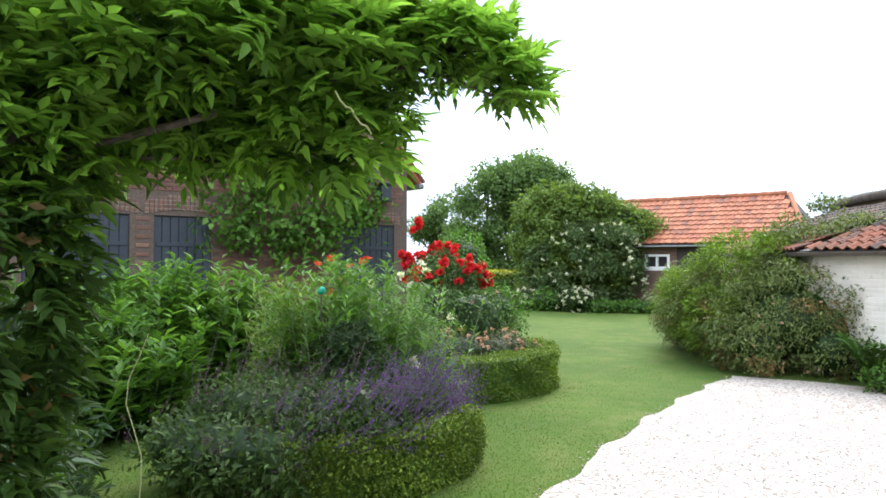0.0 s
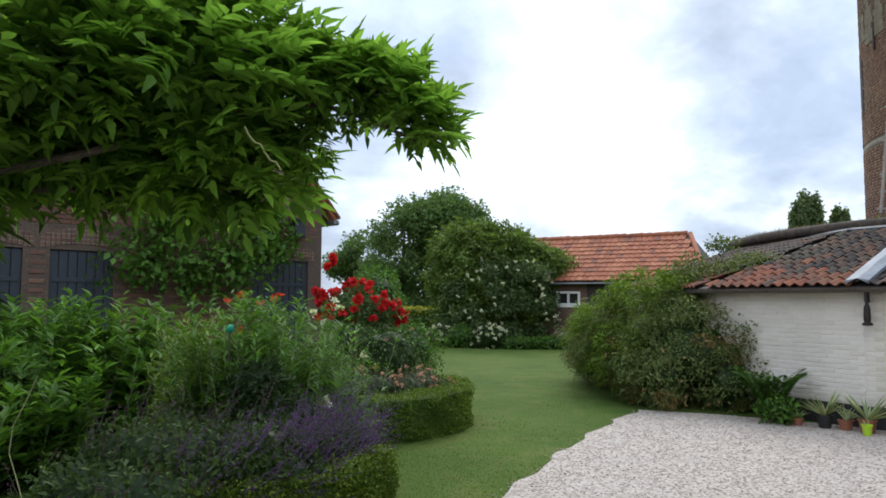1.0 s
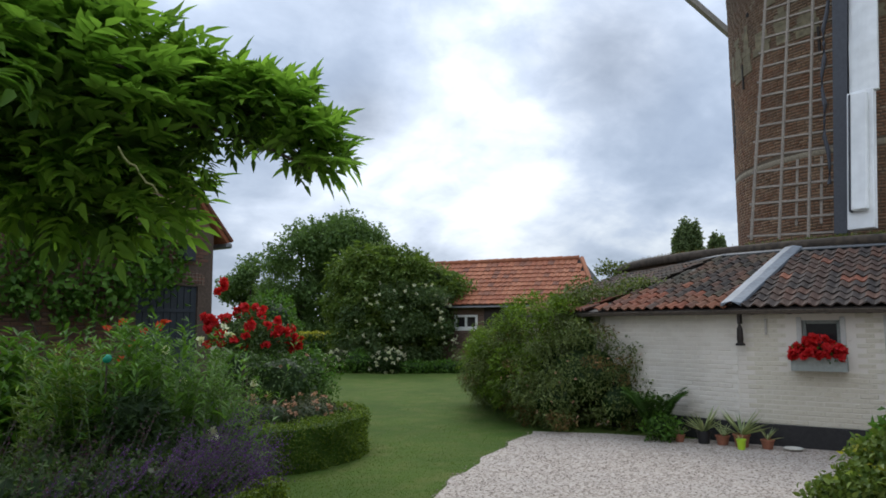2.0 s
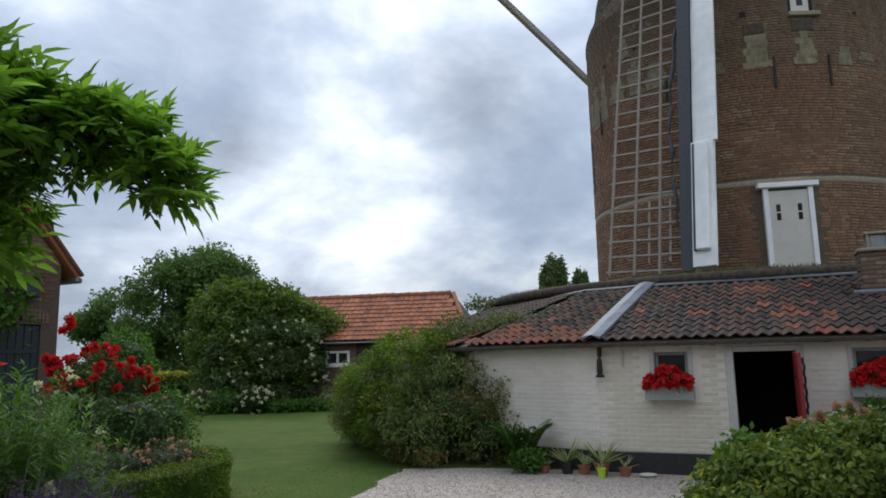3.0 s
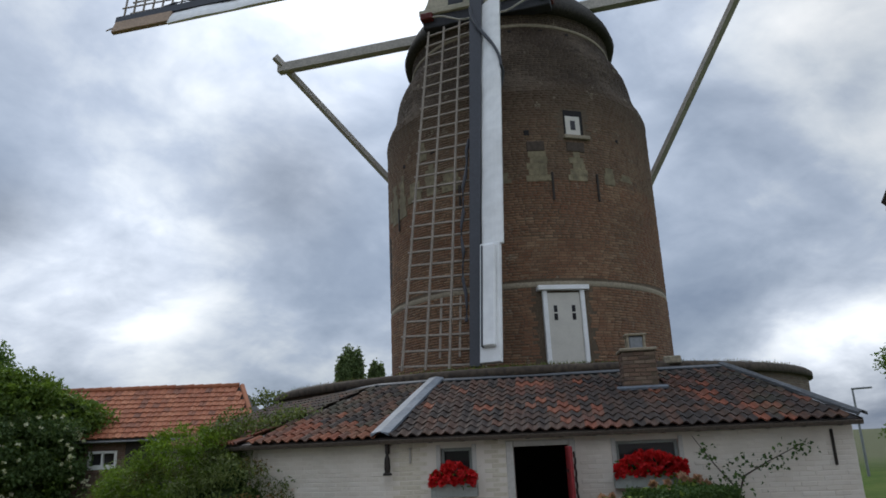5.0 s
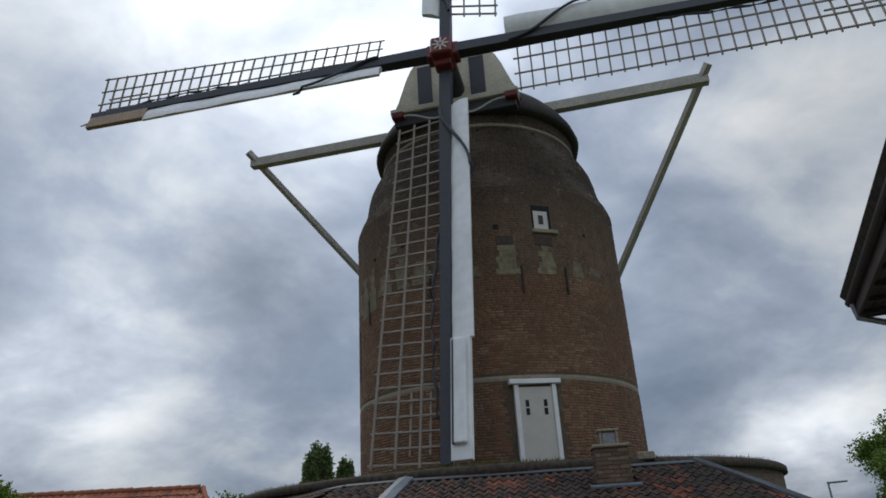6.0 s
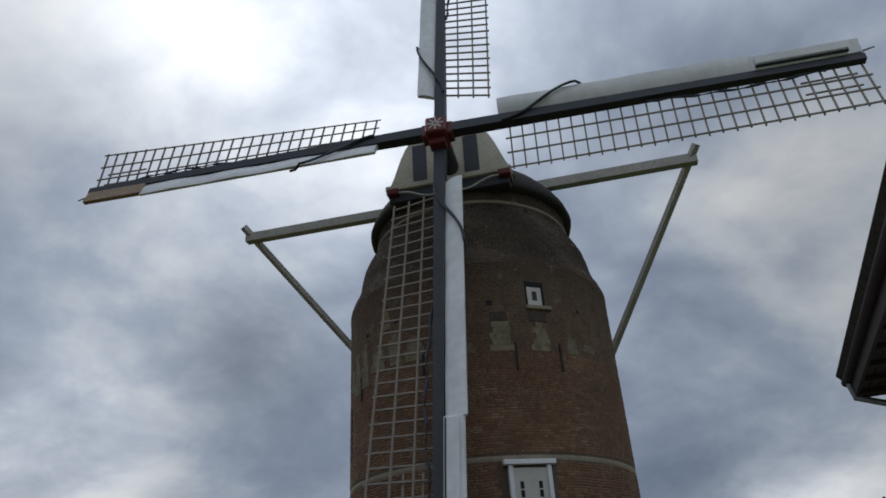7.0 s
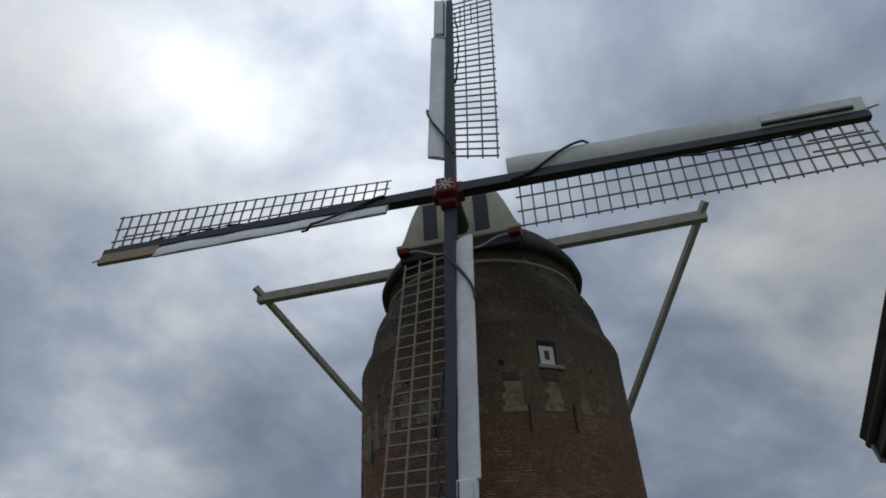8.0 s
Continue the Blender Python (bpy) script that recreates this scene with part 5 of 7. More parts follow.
for x in (-16.3, -0.01):
    row = []
    for k in range(9):
        a = math.pi * k / 8
        row.append(bm.verts.new((x, 0.005 - 0.06 * math.cos(a) + 0.0, HE + 0.2 - 0.065 * math.sin(a))))
    if prev:
        for k in range(8):
            bm.faces.new((prev[k], prev[k + 1], row[k + 1], row[k]))
    prev = row
bm.faces.new(prev)
part("gutter", bm, M_SOFFIT, roof_h, "dark half-round gutter")
bm = tube(bmesh.new(), [(-0.16, 0.0, HE + 0.14), (-0.16, -0.02, HE - 0.04), (-0.22, -0.28, HE - 0.16), (-0.30, -0.50, HE - 0.26), (-0.32, -0.51, HE - 0.4), (-0.32, -0.51, 0.1)], [0.04] * 6, 10)
part("downpipe", bm, M_ZINC, HOUSE, "grey downpipe")

# dark gate between cottage and house
gate = thing("gate", 12.75, 3.25, 0, -75, "black tarred plank gate", "gate")
for i in range(8):
    box("board", i * 0.15, i * 0.15 + 0.142, -0.02, 0.02, 0.06, 1.32, M_BLACK, gate, "", 0.006)
for z in (0.3, 1.05):
    box("rail", 0, 1.2, 0.02, 0.06, z, z + 0.1, M_BLACK, gate, "", 0.006)
box("post", -0.12, -0.005, -0.05, 0.07, 0, 1.4, M_BLACK, gate, "", 0.01)

# ---- plants ----


def pinnate(name, pts, out, rachis, leaflet, pairs, mat, parent, bias=(0.3, -0.15, 0.0), sag=0.22, slim=0.46):
    """Compound leaves: pairs of pointed leaflets along a drooping stalk, with one at its end."""
    n = len(pts)
    d = unit(out * np.array([1, 1, 0.5]) + RNG.normal(size=(n, 3)) * 0.5 + np.array(bias))
    ln = rachis * RNG.uniform(0.7, 1.2, n)
    face = unit(np.array([[0, 0, 1.0]]) + RNG.normal(size=(n, 3)) * 0.35)
    side = unit(np.cross(d, face))
    V, F, nv = [], [], 0
    for k in range(pairs):
        u = 0.25 + 0.75 * k / pairs
        base = pts + d * (ln * u)[:, None] + np.array([0, 0, -1.0]) * (ln * sag * u * u)[:, None]
        for sg in (-1, 1):
            ah = side * sg + d * 0.75 + np.array([0, 0, -0.18]) + RNG.normal(size=(n, 3)) * 0.15
            v, f = leaf_arrays(base, ah, face, leaflet * RNG.uniform(0.8, 1.15, n), leaflet * slim, 0.22, True)
            V.append(v)
            F.append(f + nv)
            nv += len(v)
    base = pts + d * ln[:, None] + np.array([0, 0, -1.0]) * (ln * sag)[:, None]
    v, f = leaf_arrays(base, d + np.array([0, 0, -0.25]), face, leaflet * 1.15, leaflet * slim, 0.22, True)
    V.append(v)
    F.append(f + nv)
    return raw_mesh(name, np.concatenate(V), np.concatenate(F), mat, parent)




def hedge_row(name, path, wide, tall, n, leaf_mat, label, size=0.024, category="hedge", group=""):
    """A clipped hedge along a path: a dense block with uneven leafy faces."""
    x0, y0 = path[0]
    t = thing(name, x0, y0, 0, 0, label, category, group)
    pts = [Vector((x - x0, y - y0, 0)) for x, y in path]
    bm = bmesh.new()
    prev = None
    for i, p in enumerate(pts):
        d = (pts[min(i + 1, len(pts) - 1)] - pts[max(i - 1, 0)]).normalized()
        s = Vector((-d.y, d.x, 0)) * (wide / 2 - 0.03)
        row = [bm.verts.new(p + s * k + Vector((0, 0, z))) for k, z in ((-1, 0), (-1, tall * 0.93), (-0.8, tall - 0.03), (0.8, tall - 0.03), (1, tall * 0.93), (1, 0))]
        if prev:
            for k in range(5):
                bm.faces.new((prev[k], prev[k + 1], row[k + 1], row[k]))
        else:
            bm.faces.new(row)
        prev = row
    bm.faces.new(prev[::-1])
    # the dark leaf colour of this block stands for shade inside the hedge
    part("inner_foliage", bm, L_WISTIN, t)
    seg = [(a, b, (b - a).length) for a, b in zip(pts, pts[1:])]
    total_ = sum(s[2] for s in seg)
    P, O = [], []
    for j, (a, b, l) in enumerate(seg):
        k = int(n * l / total_)
        u = RNG.random(k)
        d = np.array((b - a).normalized())
        s = np.array((-d[1], d[0], 0))
        base = np.array(a)[None] + u[:, None] * np.array(b - a)[None]
        where = RNG.random(k) * (2 * tall + wide)
        side = where < tall
        other = (where >= tall) & (where < 2 * tall)
        h = np.where(side, where, np.where(other, where - tall, tall))
        acr = np.where(side, -wide / 2, np.where(other, wide / 2, where - 2 * tall - wide / 2))
        lump = 0.02 * np.sin(base[:, 0] * 9 + h * 7) + 0.015 * np.sin(base[:, 1] * 13 + h * 11)
        o = np.where(side[:, None], -s[None], np.where(other[:, None], s[None], np.array([[0, 0, 1.0]])))
        p = base + s[None] * acr[:, None] + np.array([0, 0, 1.0]) * h[:, None] + o * (lump + RNG.normal(size=k) * 0.018)[:, None]
        P.append(p)
        O.append(o)
    for end, sgn in ((0, -1), (-1, 1)):
        k = int(n * wide / total_ * 0.7)
        a, b, l = seg[end]
        d = np.array((b - a).normalized()) * sgn
        s = np.array((-d[1], d[0], 0))
        q = np.array(a if end == 0 else b)
        P.append(q[None] + s[None] * RNG.uniform(-wide / 2, wide / 2, (k, 1)) + np.array([0, 0, 1.0]) * RNG.uniform(0, tall, (k, 1)) + d * RNG.normal(size=(k, 1)) * 0.02)
        O.append(np.repeat(d[None], k, 0))
    leaves("foliage", np.concatenate(P), np.concatenate(O), size, size * 0.6, leaf_mat, t, wild=0.8, droop=0.0)
    return t


def arc(cx, cy, r, a0, a1, n=12):
    return [(cx + r * math.sin(radians(a0 + (a1 - a0) * i / n)), cy + r * math.cos(radians(a0 + (a1 - a0) * i / n))) for i in range(n + 1)]


hedge_row("box_hedge", arc(0.0, 10.95, 1.72, 205, 62, 30), 0.42, 0.57, 26000, L_BOX, "low clipped box hedge curving round a flower bed", 0.032, group="box hedges")
hedge_row("box_hedge", arc(-1.15, 6.75, 1.33, 98, 182, 24), 0.40, 0.50, 24000, L_BOX, "low clipped box hedge half hidden by purple sage", 0.03, group="box hedges")

bm = bmesh.new()
for cx, cy, r in ((0.05, 10.95, 1.72), (-1.05, 7.0, 1.25), (-4.6, 9.4, 1.5)):
    bm.faces.new([bm.verts.new((cx + r * math.sin(a), cy + r * math.cos(a), 0.008 + 0.002 * cx)) for a in [2 * math.pi * k / 40 for k in range(40)]][::-1])
tagged(part("flower_bed_soil", bm, M_SOIL), "dark bare soil of the flower beds", "soil", kind="structure")


def spikes(name, pts, tops, florets, mat, parent, size=0.014, label=""):
    """Flower spikes: florets strung along slanting stems."""
    pts, tops = np.asarray(pts), np.asarray(tops)
    n = len(pts)
    u = RNG.uniform(0.15, 1, (n, florets))
    p = pts[:, None] + (tops - pts)[:, None] * u[..., None] + RNG.normal(size=(n, florets, 3)) * 0.006
    p = p.reshape(-1, 3)
    v, f = leaf_arrays(p, RNG.normal(size=p.shape), RNG.normal(size=p.shape), size * RNG.uniform(0.7, 1.3, len(p)), size * 0.8)
    return tagged(raw_mesh(name, v, f, mat, parent, label), kind="stuff")


def stalks(name, bases, tops, mat, parent, w=0.006):
    b, t = np.asarray(bases, float), np.asarray(tops, float)
    n = len(b)
    d = unit(t - b)
    s1 = unit(np.cross(d, RNG.normal(size=(n, 3)))) * w
    s2 = np.cross(d, s1)
    v = np.stack([b + s1, b - s1 * 0.5 + s2 * 0.87, b - s1 * 0.5 - s2 * 0.87, t], 1).reshape(-1, 3)
    tri = np.array([(0, 1, 3), (1, 2, 3), (2, 0, 3)])
    return tagged(raw_mesh(name, v, (np.arange(n)[:, None, None] * 4 + tri[None]).reshape(-1, 3), mat, parent), kind="stuff")


def sage_clump(x, y, blobs, n, lean_x, mat, label, rise=0.22):
    t = bush("sage_clump", x, y, blobs, int(n * 3) + 2600, 0.07, L_SAGE, label, "sage", 0.4, L_DARKHERB, "purple sage")
    p, o = blob_points(blobs, n, 0.1)
    keep = p[:, 2] > 0.15
    p, o = p[keep], o[keep]
    tops = p + o * 0.10 + np.stack([lean_x + RNG.normal(size=len(p)) * 0.05, RNG.normal(size=len(p)) * 0.05, RNG.uniform(0.06, rise, len(p))], -1)
    stalks("stem", p, tops, M_DARKSTEM, t, 0.003)
    spikes("floret_mass", p, tops, 13, mat, t, 0.016, "small flower spikes")
    return t


def along_hedge(a0, a1, k, r, z, s):
    return [(x + 1.15, y - 6.75, z, s, s, s * 0.75) for x, y in arc(-1.15, 6.75, r, a0, a1, k)]


sage_clump(-1.15, 6.75, along_hedge(100, 146, 5, 1.06, 0.52, 0.23), 520, 0.20, F_PURPLE, "violet-flowering sage leaning over the box hedge", 0.42)
sage_clump(-1.15, 6.75, along_hedge(150, 176, 3, 1.20, 0.46, 0.30), 230, 0.2, F_PURPLE, "violet and faded sage spilling over the box hedge", 0.30)
sage_clump(-1.15, 6.75, along_hedge(184, 226, 4, 1.30, 0.34, 0.42), 70, 0.10, F_MAUVE, "dark leafy sage with few mauve flowers", 0.26)
sage_clump(-1.15, 6.75, along_hedge(150, 230, 4, 0.85, 0.56, 0.40), 120, 0.12, F_MAUVE, "grey-green sage gone over in the bed", 0.40)
sage_clump(-1.15, 6.75, along_hedge(182, 200, 2, 1.36, 0.22, 0.26), 60, 0.10, F_MAUVE, "low sage trailing onto the grass", 0.2)


def perennial(x, y, blobs, n, size, mat, label, flowers=0, flower_mat=None, fl_size=0.07, aspect=0.25, name="perennial", group="border perennials"):
    t = bush(name, x, y, blobs, n, size, mat, label, "plant", aspect, L_DARKHERB, group, 0.5, 0.2)
    if flowers:
        p, o = blob_points(blobs, flowers, 0.05, 0.12)
        blooms("flower_head", p + o * 0.04, fl_size, flower_mat, t, 9)
    return t


def tall_stems(x, y, n, spread, tall, mat, label, leaf=0.10, flower=None, slim=0.22):
    """A clump of upright leafy stems."""
    t = thing("tall_perennial", x, y, 0, 0, label, "plant", "border perennials")
    b = np.stack([RNG.normal(size=n) * spread * 0.45, RNG.normal(size=n) * spread * 0.45, np.zeros(n)], -1)
    tip = b * 1.7 + np.stack([RNG.normal(size=n) * 0.08, RNG.normal(size=n) * 0.08, tall * RNG.uniform(0.7, 1.05, n)], -1)
    stalks("stem", b, tip, M_STEM, t, 0.007)
    k = 44
    u = RNG.uniform(0.12, 1.0, (n, k))
    p = (b[:, None] + (tip - b)[:, None] * u[..., None]).reshape(-1, 3)
    a = RNG.uniform(0, 6.28, n * k)
    out = np.stack([np.cos(a), np.sin(a), RNG.uniform(0.1, 0.9, n * k)], -1)
    ln = leaf * RNG.uniform(0.75, 1.4, n * k) * (1.15 - 0.55 * u.ravel())
    v, f = leaf_arrays(p, out, np.array([[0, 0, 1.0]]) - out * 0.2, ln, ln * slim)
    tagged(raw_mesh("foliage", v, f, mat, t), kind="stuff")
    if flower is not None:
        blooms("flower_head", tip[: n // 18], 0.08, flower, t, 9)


tall_stems(-1.0, 7.35, 120, 0.46, 1.86, L_FRESH, "tall upright perennial with narrow light green leaves", 0.18)
tall_stems(-0.52, 7.7, 120, 0.42, 1.74, L_FRESH, "tall upright perennial with white flower heads", 0.12, F_WHITE)
tall_stems(-1.5, 7.5, 70, 0.40, 1.62, L_BUSHLIT, "upright light green grassy perennial", 0.14)
tall_stems(-0.2, 8.2, 40, 0.35, 1.35, L_HERB, "upright green perennial beside the hedge", 0.10)
for x, y, h, m, k in ((-3.05, 9.0, 1.84, L_FRESH, 66), (-3.6, 8.75, 1.74, L_FRESH, 60), (-2.65, 9.4, 1.66, L_HERB, 54), (-4.1, 8.5, 1.7, L_HERB, 54), (-3.35, 7.9, 1.25, L_FRESH, 46), (-3.75, 7.2, 1.35, L_FRESH, 46)):
    tall_stems(x, y, k, 0.55, h, m, "lush bright green feathery border plant", 0.24, None, 0.32)
for x, y, h, m in ((-2.6, 10.3, 1.35, L_HERB), (-3.3, 9.7, 1.5, L_HERB), (-1.9, 11.0, 1.3, L_BUSHLIT), (-4.2, 9.0, 1.5, L_HERB), (-1.1, 10.6, 1.15, L_HERB), (-2.4, 11.6, 1.6, L_BROWN), (-0.5, 9.9, 1.05, L_BUSHLIT)):
    tall_stems(x, y, 40, 0.5, h, m, "upright leafy border plant before the barn", 0.14)
perennial(-1.0, 7.2, [(0, 0, 0.55, 0.5, 0.45, 0.6), (-0.35, 0.2, 0.6, 0.4, 0.4, 0.5)], 4000, 0.10, L_DARKHERB, "tall bushy perennial with narrow green leaves")
perennial(-0.55, 7.9, [(0, 0, 0.55, 0.4, 0.4, 0.6)], 3000, 0.12, L_HERB, "tall leafy perennial with white flower clusters", 9, F_WHITE, 0.09)
perennial(-0.75, 6.75, [(0, 0, 0.6, 0.42, 0.35, 0.55), (-0.1, 0, 1.05, 0.28, 0.28, 0.25)], 3600, 0.10, L_DARKHERB, "dark leafy clump of perennial", 0)
perennial(-0.15, 7.6, [(0, 0, 0.45, 0.4, 0.4, 0.5)], 2200, 0.11, L_HERB, "light green leafy perennial with white blooms", 4, F_WHITE, 0.08)
perennial(-1.55, 7.1, [(0, 0, 0.45, 0.42, 0.42, 0.5)], 2400, 0.07, L_GREY, "silvery grey-green perennial in the bed")
# border in front of the barn
for x, y, h, m, txt in ((-2.9, 10.0, 1.25, L_HERB, "lush bright green border plant"), (-3.7, 9.2, 1.35, L_HERB, "tall bright green leafy border plant"), (-4.6, 8.6, 1.3, L_DARKHERB, "dark green leafy border plant"),
                        (-2.2, 10.6, 1.15, L_HERB, "fresh green leafy border plant"), (-1.6, 10.9, 0.9, L_BROWN, "bronze-tinted leafy border plant"), (-3.2, 11.2, 1.35, L_BROWN, "reddish-brown seedy border plant"), (-1.3, 10.2, 0.95, L_HERB, "grassy fresh green border plant"), (-0.75, 9.6, 1.0, L_HERB, "grassy light green border plant"), (-0.35, 10.4, 0.9, L_DARKHERB, "deep green leafy border plant")):
    perennial(x, y, [(0, 0, h * 0.5, 0.5, 0.45, h * 0.52), (0.2, 0.1, h * 0.55, 0.35, 0.35, h * 0.3)], 2000, 0.12, m, txt)
lily = perennial(-1.45, 11.3, [(0, 0, 0.6, 0.5, 0.4, 0.6)], 1600, 0.13, L_BROWN, "tall bronze perennial with orange-red flowers")
bp = np.array([(RNG.uniform(-0.35, 0.5), RNG.uniform(-0.2, 0.2), 0.8) for _ in range(9)])
tp = bp + np.stack([RNG.normal(size=9) * 0.06, RNG.normal(size=9) * 0.05, RNG.uniform(0.5, 1.1, 9)], -1)
stalks("stem", bp, tp, M_STEM, lily, 0.008)
blooms("flower_head", tp, 0.11, F_ORANGE, lily, 8)


def big_leaf_plant(x, y, n, size, label, tall=0.5):
    t = thing("hosta", x, y, 0, 0, label, "plant", "broad-leaved plants")
    a = RNG.uniform(0, 6.28, n)
    rise = RNG.uniform(0.15, 1.0, n)
    out = np.stack([np.cos(a), np.sin(a), rise], -1)
    p = unit(out) * RNG.uniform(0.05, 0.28, (n, 1)) + np.array([0, 0, 1]) * RNG.uniform(0.05, tall, (n, 1))
    ahead = out * np.array([1, 1, 0.1]) - np.array([0, 0, 0.25])
    v, f = leaf_arrays(p, ahead, np.array([[0, 0, 1.0]]) + out * 0.3, size * RNG.uniform(0.7, 1.2, n), size * 0.55, 0.2, True)
    for k in range(n):
        raw_mesh("leaf", v[7 * k:7 * k + 7], f[:6], L_HOSTA, t)
    stalks("stalk", p * 0.1, p, M_STEM, t, 0.008)


for x, y, s in ((-3.45, 6.6, 0.26), (-3.15, 8.3, 0.28), (-2.75, 4.7, 0.26), (-3.3, 7.5, 0.24)):
    big_leaf_plant(x, y, 24, s, "broad-leaved dark green plant beside the grass path")
perennial(-3.6, 7.6, [(0, 0, 0.5, 0.5, 0.5, 0.6), (0.1, 0.1, 1.0, 0.4, 0.4, 0.4)], 3200, 0.15, L_HERB, "leafy bright green border plant")
perennial(-3.1, 5.4, [(0, 0, 0.3, 0.45, 0.6, 0.4)], 1800, 0.12, L_DARKHERB, "dark shaded foliage below the wisteria")
perennial(-2.35, 4.0, [(0, 0, 0.25, 0.35, 0.5, 0.35)], 1500, 0.11, L_DARKHERB, "dark low foliage below the wisteria")
perennial(-3.9, 6.4, [(0, 0, 0.5, 0.6, 0.6, 0.65), (0, 0, 1.1, 0.4, 0.4, 0.45)], 3000, 0.15, L_DARKHERB, "shaded leafy dark border plant")

# rose bed behind the far hedge
perennial(0.35, 10.2, [(0, 0, 0.55, 0.6, 0.35, 0.3), (0.6, 0.2, 0.5, 0.4, 0.35, 0.28)], 3000, 0.05, L_GREY, "low grey-green rose with faded pink flowers", 55, F_PINK, 0.06, 0.6, "low_rose")
perennial(1.1, 10.7, [(0, 0, 0.5, 0.5, 0.45, 0.3)], 2000, 0.05, L_GREY, "low rose with clusters of faded pink flowers", 40, F_PINK, 0.055, 0.6, "low_rose")
perennial(-0.2, 10.9, [(0, 0, 0.5, 0.5, 0.45, 0.5)], 2600, 0.05, L_GREY, "airy silver-leaved plant among roses", 0, None, 0.05, 0.3)
perennial(0.75, 12.3, [(0, 0, 0.75, 0.75, 0.5, 0.75), (-0.6, 0.5, 0.8, 0.5, 0.4, 0.8)], 4200, 0.07, L_ROSE, "green rose bush in the bed", 8, F_PINK, 0.05, 0.6, "rose_bush")

SR = thing("standard_rose", 0.12, 11.0, 0, 0, "standard rose tree with bright red blooms on a bare stem", "rose tree")
part("stem", tube(bmesh.new(), [(0, 0, 0), (0.02, 0, 0.6), (-0.02, 0.02, 1.1), (0.08, 0, 1.55)], [0.022, 0.02, 0.018, 0.02], 7), M_BARK, SR)
part("stake", tube(bmesh.new(), [(0.05, 0.04, 0), (0.05, 0.04, 1.3)], [0.015, 0.013], 6), M_BARK, SR, "thin stake")
rb = [(0.1, 0, 1.75, 0.5, 0.42, 0.3), (0.45, 0, 1.62, 0.3, 0.3, 0.25), (-0.25, 0, 1.68, 0.28, 0.3, 0.22)]
p, o = blob_points(rb, 2400, 0.7)
leaves("foliage", p, o, 0.055, 0.04, L_ROSE, SR)
p, o = blob_points(rb, 64, 0.08)
keep_ = (p[:, 2] > 1.55) & (p[:, 1] < 0.3)
blooms("rose_bloom", p[keep_] + o[keep_] * 0.05, 0.105, F_RED, SR, 14, flat_=0.85)
blooms("rose_bloom", [(-0.32 + RNG.normal() * 0.05, 0, 2.42 + RNG.normal() * 0.05) for _ in range(4)] + [(-0.55 + RNG.normal() * 0.05, 0, 1.95 + RNG.normal() * 0.04) for _ in range(5)] + [(0.74 + RNG.normal() * 0.04, 0, 1.62 + RNG.normal() * 0.12) for _ in range(7)], 0.105, F_RED, SR, 14, flat_=0.85)
stalks("shoot", [(0.05, 0, 1.6), (0, 0, 1.6)], [(-0.32, 0, 2.45), (-0.55, 0, 1.95)], M_STEM, SR, 0.008)

# climber on the barn, and the green behind its corner
def barn_xy(x, y):
    return -0.43 + 0.8 * x - 0.6 * y, 15.0 + 0.6 * x + 0.8 * y


cx, cy = barn_xy(-2.9, -0.25)
vine = thing("wall_climber", cx, cy, 0, 36.87, "light green climbing shrub trained on the barn wall", "climber")
vb = [(-0.9, 0, 2.5, 0.8, 0.22, 0.6), (0.1, 0, 2.3, 0.9, 0.25, 0.55), (0.9, 0, 2.6, 0.7, 0.25, 0.7), (1.7, 0, 2.9, 0.6, 0.22, 0.6), (-0.3, 0, 3.2, 1.4, 0.22, 0.5), (1.4, 0, 3.5, 0.7, 0.2, 0.5)]
p, o = blob_points(vb, 2300, 0.9, 0.3)
leaves("foliage", p, o, 0.14, 0.09, L_FRESH, vine)
for k in range(4):
    part("stem", tube(bmesh.new(), [(0.2 * k, 0.15, 0), (0.3 * k - 0.2, 0.12, 1.1), (0.7 * k - 0.9, 0.1, 2.6)], [0.03, 0.025, 0.015], 6), M_BARK, vine)
bush("corner_shrub", 0.55, 15.2, [(0, 0, 1.0, 0.8, 0.8, 1.0), (0.2, 0.3, 1.9, 0.6, 0.6, 0.65), (0.9, 0.2, 0.7, 0.7, 0.6, 0.7)], 6000, 0.09, L_HERB, "fresh green shrub beside the barn corner", inner=L_DARKHERB)

# big spreading shrub before the cottage
BB = [(0, 0, 0.85, 1.2, 1.15, 0.88), (-0.55, 1.2, 0.95, 1.05, 1.5, 0.95), (0.35, -0.5, 0.70, 0.6, 0.6, 0.72), (0.2, 0.4, 1.5, 0.75, 0.8, 0.5), (-0.3, 3.0, 0.75, 1.0, 1.5, 0.85), (0.75, 0.0, 1.15, 0.5, 0.8, 0.55), (-0.8, -0.2, 0.5, 0.55, 0.7, 0.55), (0.1, -0.9, 0.45, 0.5, 0.4, 0.5)]
bs = thing("spreading_shrub", 6.3, 11.9, 0, 0, "large spreading shrub with drooping dull green twigs", "shrub")
core("inner_foliage", BB, L_DARKHERB, bs, 0.60)
TUFTS = clumps(BB, 420, 0.14, 0.30, 0.62)
p, o = blob_points(TUFTS, 30000, 0.75, 0.15)
q, r = blob_points(BB, 14000, 0.35, 0.2)
p, o = np.concatenate([p, q]), np.concatenate([o, r])
leaves("foliage", p, o, 0.062, 0.030, L_BUSH, bs, droop=0.9)
p, o = blob_points(clumps(BB, 70, 0.12, 0.26, 0.6), 6000, 0.6, 0.15)
leaves("bronze_growth", p, o, 0.06, 0.026, L_BROWN, bs, "bronze-tinted twigs going over", droop=0.9)
p, o = blob_points(TUFTS[:150], 1500, 0.2, 0.2)
